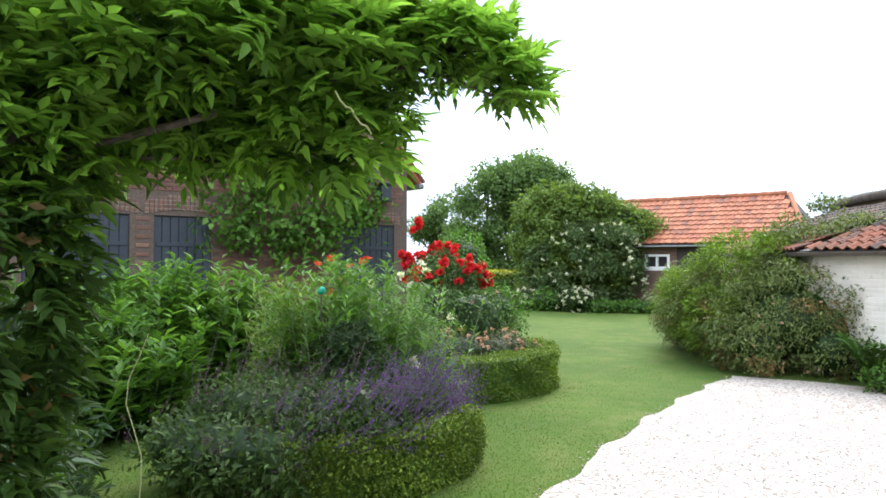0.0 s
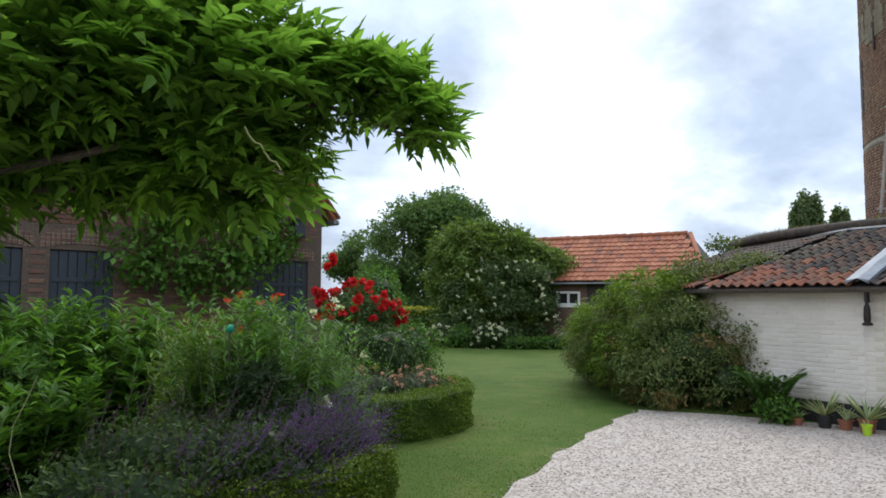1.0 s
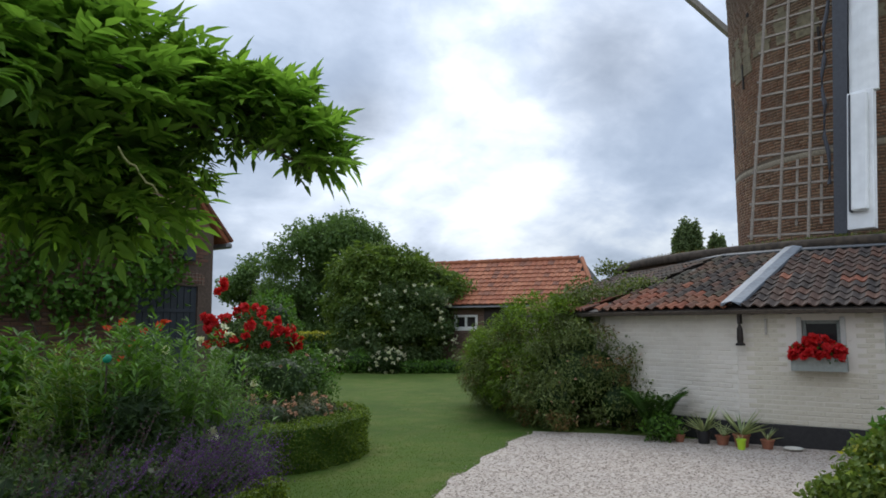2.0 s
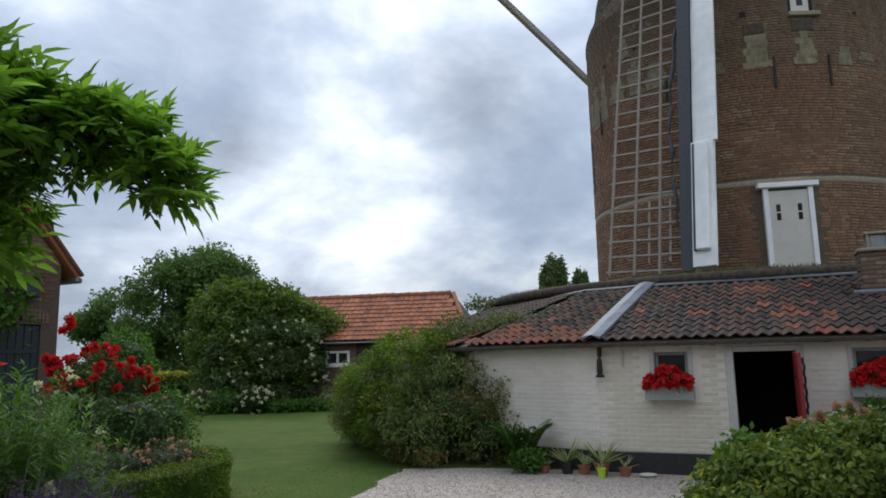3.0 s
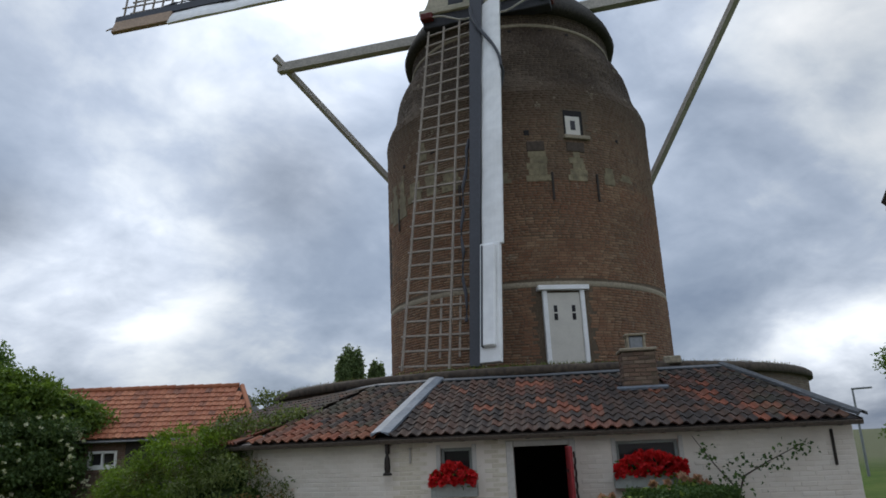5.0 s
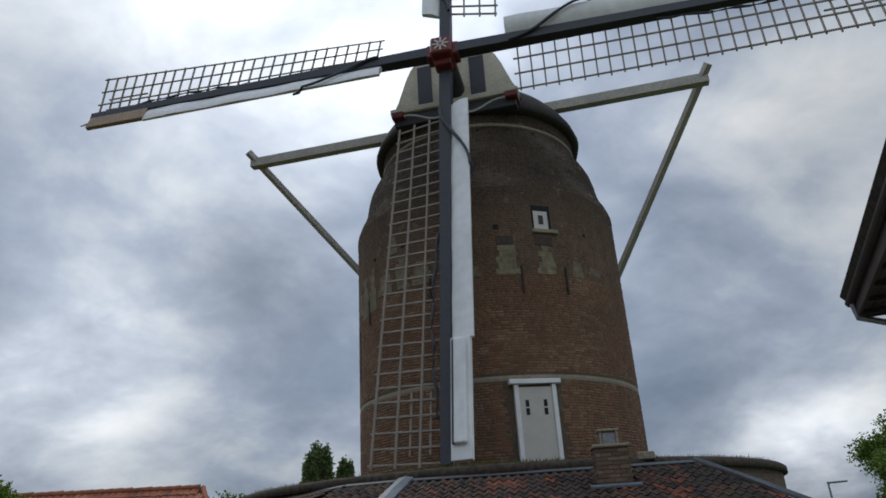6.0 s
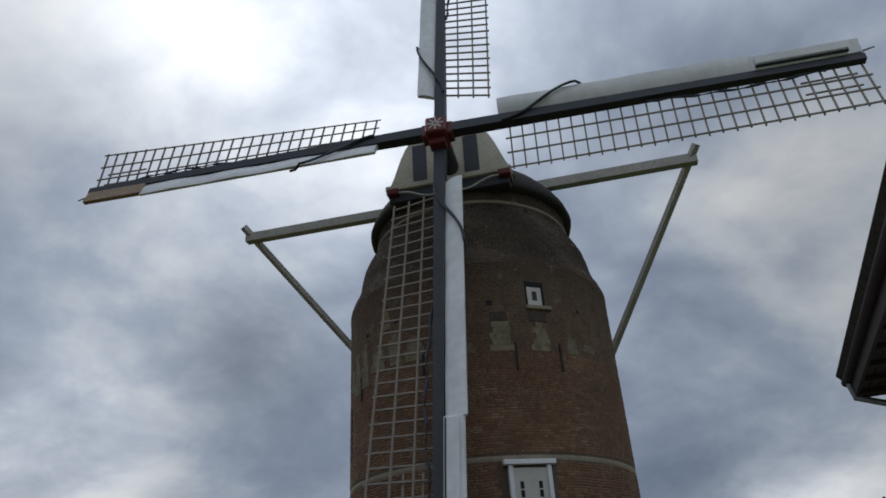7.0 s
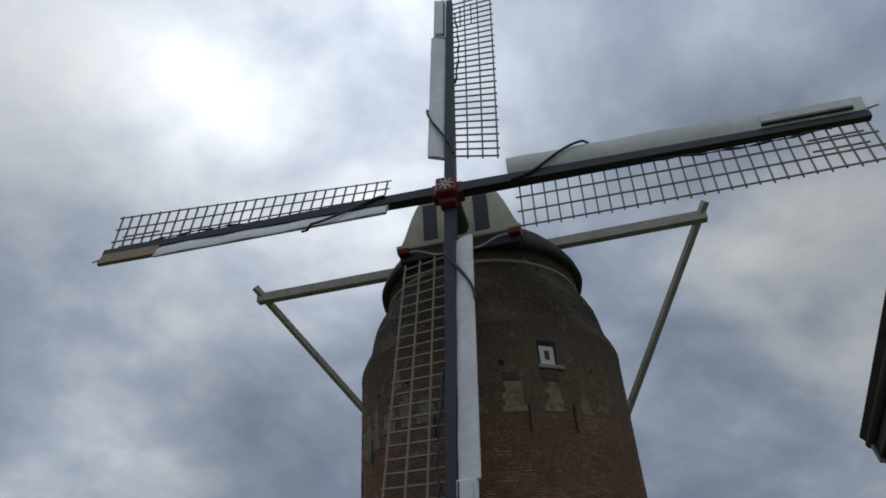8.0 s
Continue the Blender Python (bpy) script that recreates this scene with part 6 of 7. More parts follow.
tagged(pinnate("spray", p, o, 0.16, 0.045, 5, L_BUSHPALE, bs, (0, 0, -0.35), 0.6, 0.5), kind="stuff")
LIME = [(-0.75, 1.0, 1.80, 0.65, 0.8, 0.5), (-0.1, 0.7, 1.98, 0.5, 0.6, 0.36), (-1.3, 1.6, 1.2, 0.45, 0.7, 0.6), (-0.6, 0.9, 2.15, 0.4, 0.5, 0.25), (-1.25, 0.6, 0.8, 0.4, 0.6, 0.6)]
p, o = blob_points(clumps(LIME, 60, 0.14, 0.26, 0.8), 9000, 0.7)
leaves("fresh_growth", p, o, 0.075, 0.030, L_BUSHLIT, bs, "bright lime green fresh shoots", droop=0.2)
p, o = blob_points(LIME, 900, 0.3)
tagged(pinnate("lime_spray", p, o, 0.2, 0.05, 6, L_BUSHLIT, bs, (0, 0, 0.1), 0.4, 0.4), kind="stuff")
p, o = blob_points(BB, 260, 0.02)
ok_ = (p[:, 2] < 1.5) & (p[:, 1] < 0.6)
blooms("seed_head", (p + o * 0.05)[ok_][:70], 0.05, F_PINK, bs, 4)
tw = blob_points(BB, 120, 0.05)
stalks("twig", tw[0], tw[0] + tw[1] * 0.22 + np.array([0, 0, -0.12]), M_BARK, bs, 0.004)
# climber sprawling over the left end of the cottage roof
cr = thing("roof_climber", 7.0, 12.0, 0, 0, "thin climber sprawling over the end of the tiled roof", "climber")
p, o = blob_points([(0, 0, 2.35, 0.6, 0.5, 0.25), (0.5, -0.1, 2.55, 0.6, 0.4, 0.2), (-0.4, 0.6, 2.4, 0.5, 0.6, 0.35), (0.3, 0.7, 2.95, 0.35, 0.35, 0.18)], 2200, 0.8)
leaves("foliage", p, o, 0.08, 0.045, L_BUSH, cr)
part("stem", tube(bmesh.new(), [(-0.5, -0.1, 0), (-0.45, 0, 1.2), (-0.1, 0.1, 2.3), (0.3, 0.6, 2.9)], [0.03, 0.026, 0.02, 0.01], 6), M_BARK, cr)

# fern at the wall
fern = thing("fern", 6.45, 10.0, 0, 0, "big green fern at the foot of the white wall", "fern")
V, F, nv = [], [], 0
for k in range(40):
    a = RNG.uniform(0, 6.28)
    L_ = RNG.uniform(0.85, 1.15)
    s = np.linspace(0.05, 1, 22)
    r_ = L_ * 0.5 * s
    z_ = L_ * (1.2 * s - 0.5 * s ** 2.4)
    p = np.stack([np.cos(a) * r_, np.sin(a) * r_, z_], -1)
    side = np.array([-math.sin(a), math.cos(a), 0])
    for sg in (-1, 1):
        ln = 0.16 * np.sin(np.pi * (0.12 + 0.88 * s)) + 0.015
        v, f = leaf_arrays(p, side[None] * sg + np.array([0, 0, -0.15]) + unit(np.gradient(p, axis=0)) * 0.4, np.repeat([[0, 0, 1.0]], 22, 0), ln, 0.045)
        V.append(v)
        F.append(f + nv)
        nv += len(v)
raw_mesh("fronds", np.concatenate(V), np.concatenate(F), L_FERN, fern)


def pot(x, y, r, h, mat, label, blades, blade_len, wide=0.03):
    r, h, blade_len, wide = r * 0.78, h * 0.78, blade_len * 0.8, wide * 0.8
    t = thing("potted_plant", x, y, 0.012, 0, label, "potted plant", "pots along the wall")
    part("pot", lathe(bmesh.new(), [(r * 0.72, 0), (r * 0.98, h * 0.88), (r * 1.08, h * 0.88), (r * 1.08, h), (r * 0.92, h), (r * 0.88, h * 0.86), (0.01, h * 0.85)], 18, True), mat, t, smooth=False)
    n = blades
    a = RNG.uniform(0, 6.28, n)
    rise = RNG.uniform(0.3, 1.6, n)
    d = unit(np.stack([np.cos(a), np.sin(a), rise], -1))
    p = np.repeat([[0, 0, h * 0.85]], n, 0) + d * 0.02
    tris_v, tris_f = [], []
    v, f = leaf_arrays(p, d, np.array([[0, 0, 1.0]]) + d * 0.1, blade_len * RNG.uniform(0.7, 1.15, n), wide, 0.4, True)
    raw_mesh("leaf_rosette", v, f, L_AGAVE, t, "stiff striped blades")
    return t


def pot_xy(x, y=-0.3):
    return cot_xy(x, y)


pot(*pot_xy(-2.95, -0.35), 0.14, 0.24, M_BLACKPOT, "striped spiky plant in a black plastic pot", 26, 0.55, 0.05)
pot(*pot_xy(-2.40, -0.38), 0.15, 0.24, M_TERRA, "striped spiky plant in a terracotta pot", 28, 0.6, 0.05)
pot(*pot_xy(-2.36, -0.62), 0.085, 0.19, M_LIME, "small lime green glazed pot", 6, 0.12, 0.02)
pot(*pot_xy(-2.05, -0.36), 0.12, 0.17, M_TERRA, "small spiky plant in a terracotta pot", 14, 0.28, 0.03)
pot(*pot_xy(-3.3, -0.4), 0.1, 0.15, M_TERRA, "small green plant in a dark pot", 16, 0.22, 0.03)
pot(*pot_xy(-2.68, -0.34), 0.13, 0.18, M_TERRA, "leafy plant in a worn terracotta pot", 14, 0.3, 0.03)
bm = lathe(bmesh.new(), [(0.02, 0), (0.11, 0.01), (0.14, 0.035), (0.13, 0.04), (0.1, 0.02), (0.02, 0.015)], 18)
dish = part("feeding_dish", bm, M_PAINT)
dish.location = (*pot_xy(-1.72, -0.32), 0.012)
tagged(dish, "shallow white dish on the gravel by the wall", "dish")
perennial(*pot_xy(-3.55, -0.45), [(0, 0, 0.22, 0.3, 0.25, 0.25)], 500, 0.09, L_HERB, "low green plant at the foot of the wall", 0, None, 0.05, 0.5)

# the near hedge with hydrangea and rose
HP = [(-0.6, 0.1, 0.16, 0.42, 0.45, 0.36), (-0.28, 0.05, 0.30, 0.48, 0.5, 0.46), (0.12, 0.0, 0.44, 0.55, 0.5, 0.50), (0.7, 0.0, 0.50, 0.6, 0.5, 0.52), (1.35, 0.0, 0.53, 0.62, 0.5, 0.53), (2.0, 0.02, 0.56, 0.62, 0.5, 0.54), (2.6, 0.05, 0.56, 0.5, 0.5, 0.54)]
hedge = thing("privet_hedge", 6.0, 5.0, 0, 0, "loose leafy green hedge with yellowed leaves", "hedge")
core("inner_foliage", HP, L_WISTIN, hedge, 0.68)
p, o = blob_points(clumps(HP, 300, 0.10, 0.20, 0.6, 0.1), 13000, 0.7, 0.12)
q, r = blob_points(HP, 4000, 0.3, 0.1)
p, o = np.concatenate([p, q]), np.concatenate([o, r])
leaves("foliage", p, o, 0.085, 0.055, L_HEDGE, hedge, wild=0.6, droop=0.4, fine=True)
p, o = blob_points(clumps(HP, 40, 0.08, 0.14, 0.6, 0.1), 700, 0.4, 0.12)
leaves("yellowed_leaves", p, o, 0.07, 0.045, L_YELLOW, hedge, "yellowed leaves among the green", wild=0.6, droop=0.4, fine=True)
hedge_row("clipped_hedge_end", [(8.6 + 0.09 * k, 5.2 - 0.02 * k) for k in range(15)], 0.85, 1.20, 16000, L_ROSE, "taller dark clipped hedge with a square end", 0.045)
bush("hedge_shrub", 5.75, 5.0, [(0.22, 0.25, 0.64, 0.22, 0.24, 0.38), (0.45, 0.3, 0.66, 0.22, 0.24, 0.38)], 760, 0.11, L_HERB, "light green shrub with lobed leaves before the hedge", inner=L_DARKHERB)
hy = thing("hydrangea", 8.2, 5.35, 0, 0, "hydrangea with fading pink heads behind the hedge", "hydrangea")
hb = [(-0.4, 0, 0.70, 0.7, 0.4, 0.45), (0.9, 0.0, 0.74, 0.6, 0.4, 0.5), (1.7, 0.0, 0.8, 0.5, 0.4, 0.5)]
p, o = blob_points(hb, 2600, 0.6)
leaves("foliage", p, o, 0.11, 0.08, L_HEDGE, hy)
p, o = blob_points(hb, 170, 0.02)
ok_ = p[:, 2] > 0.92
blooms("flower_head", p[ok_] + o[ok_] * 0.05, 0.10, F_PINK, hy, 22, flat_=0.6)
cr = thing("climbing_rose", *cot_xy(2.75, -0.25), 0, -51, "sparse climbing rose against the white wall", "rose")
part("stem", tube(bmesh.new(), [(0, 0, 0), (0.05, 0, 0.9), (0.2, 0, 1.3), (0.6, 0.05, 1.5), (1.1, 0.1, 1.72)], [0.02, 0.018, 0.014, 0.01, 0.006], 6), M_BARK, cr)
part("shoot", tube(bmesh.new(), [(0.1, 0, 1.1), (-0.2, 0, 1.5), (-0.45, 0.05, 1.9)], [0.012, 0.01, 0.006], 6), M_BARK, cr)
p, o = blob_points([(0.1, 0, 1.25, 0.4, 0.15, 0.35), (0.55, 0, 1.5, 0.4, 0.15, 0.15), (1.05, 0.05, 1.68, 0.35, 0.12, 0.13), (-0.3, 0, 1.65, 0.2, 0.1, 0.25)], 210, 0.9)
leaves("foliage", p, o, 0.07, 0.05, L_ROSE, cr)

# ivy and rambling rose over the end of the shed
IV = [(0.0, -0.3, 2.2, 1.0, 1.1, 2.3), (1.2, -0.6, 2.4, 1.35, 1.2, 2.4), (2.4, -1.1, 2.2, 1.15, 1.1, 2.2), (0.45, 0.4, 3.95, 1.1, 1.1, 0.95), (1.6, -0.1, 4.2, 1.1, 1.0, 0.8), (2.6, -0.7, 3.8, 0.95, 0.9, 0.75), (3.2, -1.2, 3.6, 0.85, 0.8, 0.65), (3.7, -1.7, 3.2, 0.6, 0.6, 0.4)]
ivy = thing("ivy_and_rose", 5.05, 29.85, 0, 0, "dense mound of ivy and rambling rose over the shed", "climber")
core("inner_foliage", IV, L_DARKHERB, ivy, 0.66)
p, o = blob_points(clumps(IV, 330, 0.22, 0.62, 0.7, 0.24), 36000, 0.8, 0.25)
q, r = blob_points(IV, 16000, 0.4, 0.24)
p, o = np.concatenate([p, q]), np.concatenate([o, r])
leaves("foliage", p, o, 0.15, 0.10, L_IVY, ivy, droop=0.6)
RB = [(0.3, -1.4, 1.4, 0.9, 0.7, 1.2), (1.3, -1.8, 1.8, 1.15, 0.8, 1.5), (2.4, -2.2, 1.9, 0.95, 0.8, 1.4), (3.0, -2.3, 1.5, 0.6, 0.7, 1.1)]
p, o = blob_points(clumps(RB, 150, 0.2, 0.50, 0.7, 0.28), 17000, 0.8, 0.25)
leaves("rose_foliage", p, o, 0.13, 0.08, L_ROSEPALE, ivy, "grey-green rambling rose leaves", droop=0.5)
SHOOTS = [(0.4, -0.2, 4.3, 1.3, 1.0, 0.8), (1.9, -0.7, 4.1, 1.3, 1.0, 0.8), (3.3, -1.5, 3.5, 0.9, 0.7, 0.45)]
p, o = blob_points(SHOOTS, 700, 0.3, 0.3)
tagged(pinnate("shoot_mass", p, o, 0.42, 0.12, 5, L_IVYLIT, ivy, (0, 0, 0.15), 0.5, 0.6), kind="stuff")
p, o = blob_points(RB, 400, 0.03)
ok_ = (p[:, 1] < -1.4) & (p[:, 2] > 1.0)
blooms("white_bloom", (p + o * 0.24)[ok_][:72], 0.13, F_WHITE, ivy, 7)
for k in range(3):
    part("stem", tube(bmesh.new(), [(1.0 * k, -1.5, 0), (0.9 * k + 0.2, -1.4, 1.0), (1.1 * k, -1.0, 2.2)], [0.07, 0.06, 0.04], 7), M_BARK, ivy)
for x, y, w, m, nf in ((4.1, 28.0, 0.5, L_GREY, 50), (4.8, 27.4, 0.7, L_HERB, 0), (5.9, 26.7, 0.7, L_DARKHERB, 45), (6.9, 26.4, 0.8, L_HERB, 0), (8.0, 26.2, 0.9, L_HERB, 0), (9.0, 26.4, 0.6, L_DARKHERB, 0)):
    h = 0.8 if x < 6.5 else 0.42
    perennial(x, y, [(0, 0, h * 0.5, w, 0.6, h * 0.6)], 1100, 0.13, m, "low border plant before the ivy", nf, F_WHITE, 0.13, 0.4)

# golden hedge and trees beyond
hedge_row("golden_hedge", [(0.6, 33.5), (3.0, 33.0), (5.6, 32.6)], 1.2, 1.45, 4200, L_YELLOW, "clipped golden hedge behind the lawn", 0.12)
hedge_row("dark_hedge", [(0.4, 32.4), (3.6, 32.0), (5.2, 31.8)], 1.0, 1.05, 4200, L_DARKHERB, "dark green clipped hedge behind the lawn", 0.12)


def tree(x, y, tall, crown, n, size, mat, label, bole=0.25, name="tree", group="", trunk_share=0.35):
    t = thing(name, x, y, 0, 0, label, "tree", group)
    part("trunk", tube(bmesh.new(), [(0, 0, 0), (0.05, 0.02, tall * 0.2), (-0.05, 0, tall * trunk_share), (0.05, 0.1, tall * 0.75)], [bole, bole * 0.8, bole * 0.65, bole * 0.2], 10), M_BARK, t)
    for cx, cy, cz, rx, ry, rz in crown[:6]:
        part("limb", tube(bmesh.new(), [(0, 0, tall * trunk_share * 0.9), (cx * 0.5, cy * 0.5, (tall * trunk_share + cz) / 2), (cx, cy, cz)], [bole * 0.4, bole * 0.25, bole * 0.08], 7), M_BARK, t)
    p, o = blob_points(crown, n, 0.75, 0.28)
    leaves("crown", p, o, size, size * 0.65, mat, t, wild=1.0)
    return t


def crown_of(tall, w, k, low=0.35):
    out = []
    for i in range(k):
        a = 6.28 * i / k + RNG.uniform(-0.4, 0.4)
        h = RNG.uniform(low, 0.86)
        r = w * (1.05 - 0.75 * abs(h - 0.55)) * RNG.uniform(0.4, 0.75)
        out.append((r * math.cos(a), r * math.sin(a), tall * h, w * RNG.uniform(0.3, 0.45), w * RNG.uniform(0.3, 0.45), tall * RNG.uniform(0.09, 0.14)))
    out.append((0, 0, tall * 0.87, w * 0.38, w * 0.38, tall * 0.13))
    return out


tree(7.2, 45.0, 9.1, crown_of(9.2, 3.4, 17, 0.14), 22000, 0.22, L_TREE, "tall round-headed green garden tree", 0.28)
tree(4.4, 46.0, 8.3, crown_of(8.6, 3.2, 17, 0.12), 21000, 0.22, L_TREE, "broad leafy green garden tree", 0.26)
tree(1.4, 49.0, 6.6, crown_of(6.6, 2.4, 14, 0.12), 10000, 0.22, L_TREE, "slighter pale green garden tree", 0.2)
tree(9.5, 52.0, 8.0, crown_of(8.0, 3.4, 11), 9000, 0.24, L_TREE, "leafy tree beyond the shed", 0.26)
tree(-6.0, 40.0, 9.5, crown_of(9.5, 4.0, 11), 8000, 0.26, L_TREE, "big green tree behind the barn", 0.3)
for az, d, h, w in ((36.2, 120, 18.6, 2.7), (38.3, 122, 16.2, 1.6)):
    x, y = d * math.sin(radians(az)), d * math.cos(radians(az))
    cr_ = [(0, 0, h * 0.5, w * 0.85, w * 0.85, h * 0.42), (0, 0, h * 0.82, w * 0.62, w * 0.62, h * 0.16)] + [(w * 0.5 * math.cos(2.4 * k), w * 0.5 * math.sin(2.4 * k), h * (0.38 + 0.07 * k), w * 0.42, w * 0.42, h * 0.22) for k in range(6)]
    tree(x, y, h, cr_, 30000, 0.5, L_POPLAR, "tall dark column-shaped poplar in the distance", 0.4, "poplar", "poplars")
tree(41.6, 8.3, 7.0, crown_of(7.0, 3.2, 18, 0.15), 34000, 0.17, L_IVY, "dense dark green tree beyond the house", 0.25)
tree(40.0, 8.2, 3.4, crown_of(3.8, 2.0, 9, 0.25), 6000, 0.2, L_BUSHLIT, "rounded light green tree beyond the cottage", 0.2)
tree(15.5, 2.0, 3.2, [(0, 0, 1.3, 0.9, 0.9, 1.0), (0.4, 0.2, 1.9, 0.6, 0.6, 0.6)], 4000, 0.1, L_DARKHERB, "dark evergreen shrub behind the gate", 0.1, "evergreen_shrub")
sl = thing("street_lamp", 33.4, 10.0, 0, 0, "grey street lamp with a flat head", "street lamp")
part("pole", tube(bmesh.new(), [(0, 0, 0), (0, 0, 3.5)], [0.06, 0.04], 8), M_ZINC, sl)
box("lamp_head", -0.05, 0.05, -0.75, 0.05, 3.48, 3.56, M_ZINC, sl, "flat grey head", 0.02)

# ---- the wisteria over the camera's left ----
WIS = thing("wisteria", -1.95, 2.75, 0, 0, "big leafy wisteria arching overhead with drooping pinnate leaves", "wisteria")
part("trunk", tube(bmesh.new(), [(0, 0, 0), (0.06, 0.02, 0.7), (-0.05, 0.05, 1.4), (0.1, 0.1, 2.2), (0.3, 0.2, 2.6)], [0.09, 0.08, 0.07, 0.06, 0.05], 10), M_BARK, WIS, "twisted woody trunk")
BOUGHS = [[(0.1, 0.1, 2.2), (0.7, 0.3, 2.42), (1.3, 0.3, 2.60), (1.68, 0.23, 2.66), (1.9, 0.22, 2.60), (2.17, 0.2, 2.48)], [(0.2, 0.2, 2.25), (0.6, 0.6, 2.32), (1.0, 0.75, 2.30), (1.35, 0.85, 2.36)], [(0.2, 0.15, 2.5), (0.8, 0.1, 2.85), (1.4, 0.2, 2.86), (1.8, 0.23, 2.72), (2.1, 0.2, 2.72)], [(0.9, 0.7, 2.30), (0.75, 0.85, 2.26), (0.45, 0.95, 2.3)]]
for pts in BOUGHS:
    part("branch", tube(bmesh.new(), pts, [0.019 * (1 - 0.7 * i / (len(pts) - 1)) for i in range(len(pts))], 8), M_BARK, WIS)
WB = [(0.30, 0.25, 2.84, 0.80, 0.6, 0.40), (1.0, 0.35, 2.82, 0.52, 0.55, 0.32), (1.36, 0.35, 2.72, 0.26, 0.45, 0.34), (0.45, 0.5, 2.56, 0.6, 0.45, 0.20), (1.28, 0.45, 2.48, 0.32, 0.35, 0.22),
      (0.02, 0.1, 1.7, 0.30, 0.3, 0.75), (0.05, 0.2, 2.35, 0.4, 0.4, 0.4), (0.0, 0.05, 0.75, 0.28, 0.3, 0.7), (-0.6, 0.3, 2.9, 0.8, 0.6, 0.6), (1.12, 0.7, 2.44, 0.38, 0.35, 0.18), (0.55, 0.8, 2.48, 0.5, 0.3, 0.16)]


p, o = blob_points([b_ for b_ in WB if b_[2] > 2.0], 3000, 0.6, 0.15)
tagged(pinnate("foliage", p, o, 0.15, 0.095, 4, L_WIST, WIS, (0.35, -0.2, 0.4), 0.16, 0.46), kind="stuff")
SPUR = [(1.62, 0.25, 2.84, 0.16, 0.14, 0.09), (1.76, 0.25, 2.80, 0.15, 0.14, 0.08), (1.90, 0.25, 2.78, 0.13, 0.14, 0.08), (2.02, 0.23, 2.74, 0.11, 0.13, 0.07), (2.10, 0.22, 2.66, 0.09, 0.12, 0.06), (2.17, 0.2, 2.58, 0.07, 0.10, 0.05), (2.23, 0.19, 2.51, 0.04, 0.07, 0.03)]
p, o = blob_points(SPUR, 270, 0.8, 0.15)
tagged(pinnate("spur_leaves", p, o, 0.12, 0.082, 4, L_WIST, WIS, (0.35, -0.1, 0.35), 0.2, 0.46), kind="stuff")
p, o = blob_points([(1.80, 0.24, 2.66, 0.18, 0.1, 0.06), (2.02, 0.22, 2.56, 0.14, 0.08, 0.05), (1.66, 0.24, 2.56, 0.06, 0.1, 0.12)], 80, 0.8, 0.15)
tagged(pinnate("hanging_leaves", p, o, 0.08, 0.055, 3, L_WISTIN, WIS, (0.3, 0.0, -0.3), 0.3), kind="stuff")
# low leaves take the darkest copy, coloured for the shade under the canopy
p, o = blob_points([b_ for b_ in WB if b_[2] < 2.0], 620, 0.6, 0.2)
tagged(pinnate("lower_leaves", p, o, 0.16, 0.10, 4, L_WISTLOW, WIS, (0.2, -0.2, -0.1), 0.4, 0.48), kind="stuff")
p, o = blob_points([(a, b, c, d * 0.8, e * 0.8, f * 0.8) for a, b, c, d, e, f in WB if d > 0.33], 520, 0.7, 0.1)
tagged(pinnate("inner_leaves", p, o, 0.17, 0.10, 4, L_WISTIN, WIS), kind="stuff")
p, o = blob_points([b_ for b_ in WB if b_[2] < 2.0], 160, 0.3, 0.2)
leaves("withered_leaves", p, o, 0.07, 0.035, L_BROWN, WIS, "withered brown leaves among the green")
for x, y, z0, pts in ((0.28, 0.6, 0.0, 12), (-0.35, -0.1, 0.0, 12)):
    bm = tube(bmesh.new(), [(x + 0.16 * math.sin(i * 0.42 + 0.4) * (1 - i / 15) + 0.03 * math.sin(i * 1.3), y + 0.05 * i, 0.12 + 0.12 * i) for i in range(pts)], [0.0026] * pts, 5)
    part("tendril", bm, M_TENDRIL, WIS, "thin pale hanging tendril")
bm = tube(bmesh.new(), [(1.55 - 0.02 * i, -0.05, 2.32 + 0.022 * i + 0.01 * math.sin(i * 2)) for i in range(8)], [0.0035] * 8, 5)
part("tendril", bm, M_TENDRIL, WIS)

orn = thing("garden_ball", -1.15, 6.9, 0, 0, "small teal glazed ball on a stick among the plants", "ornament")
part("stick", tube(bmesh.new(), [(0, 0, 0), (0, 0, 1.55)], [0.008, 0.008], 6), M_BARK, orn)
bm = bmesh.new()
bmesh.ops.create_uvsphere(bm, u_segments=14, v_segments=9, radius=0.042, matrix=Matrix.Translation((0, 0, 1.56)))
part("ball", bm, M_TEAL, orn, "", True)

# ---- pieces: tiles and bricks, last ----


def tile_mesh(name, w, l, wave, mat, flat_share=0.0, seg=7, lip=0.024):
    """One S-shaped roof tile, lower edge at y = 0, with a thick front lip."""
    verts, faces = [], []
    for y, lift in ((-0.02, lip), (l, 0.0)):
        for i in range(seg):
            u = i / (seg - 1)
            z = wave * math.sin(2 * math.pi * u + 0.5) if u > flat_share else wave * 0.2
            verts.append((w * u, y, z + lift + wave))
    for i in range(seg):
        x, y, z = verts[i]
        verts.append((x, y + 0.004, z - lip * 0.85))
    for i in range(seg - 1):
        faces.append((i, i + 1, seg + i + 1, seg + i))
        faces.append((2 * seg + i, 2 * seg + i + 1, i + 1, i))
    me = bpy.data.meshes.new(name)
    me.from_pydata(verts, [], faces)
    me.materials.append(mat)
    return me


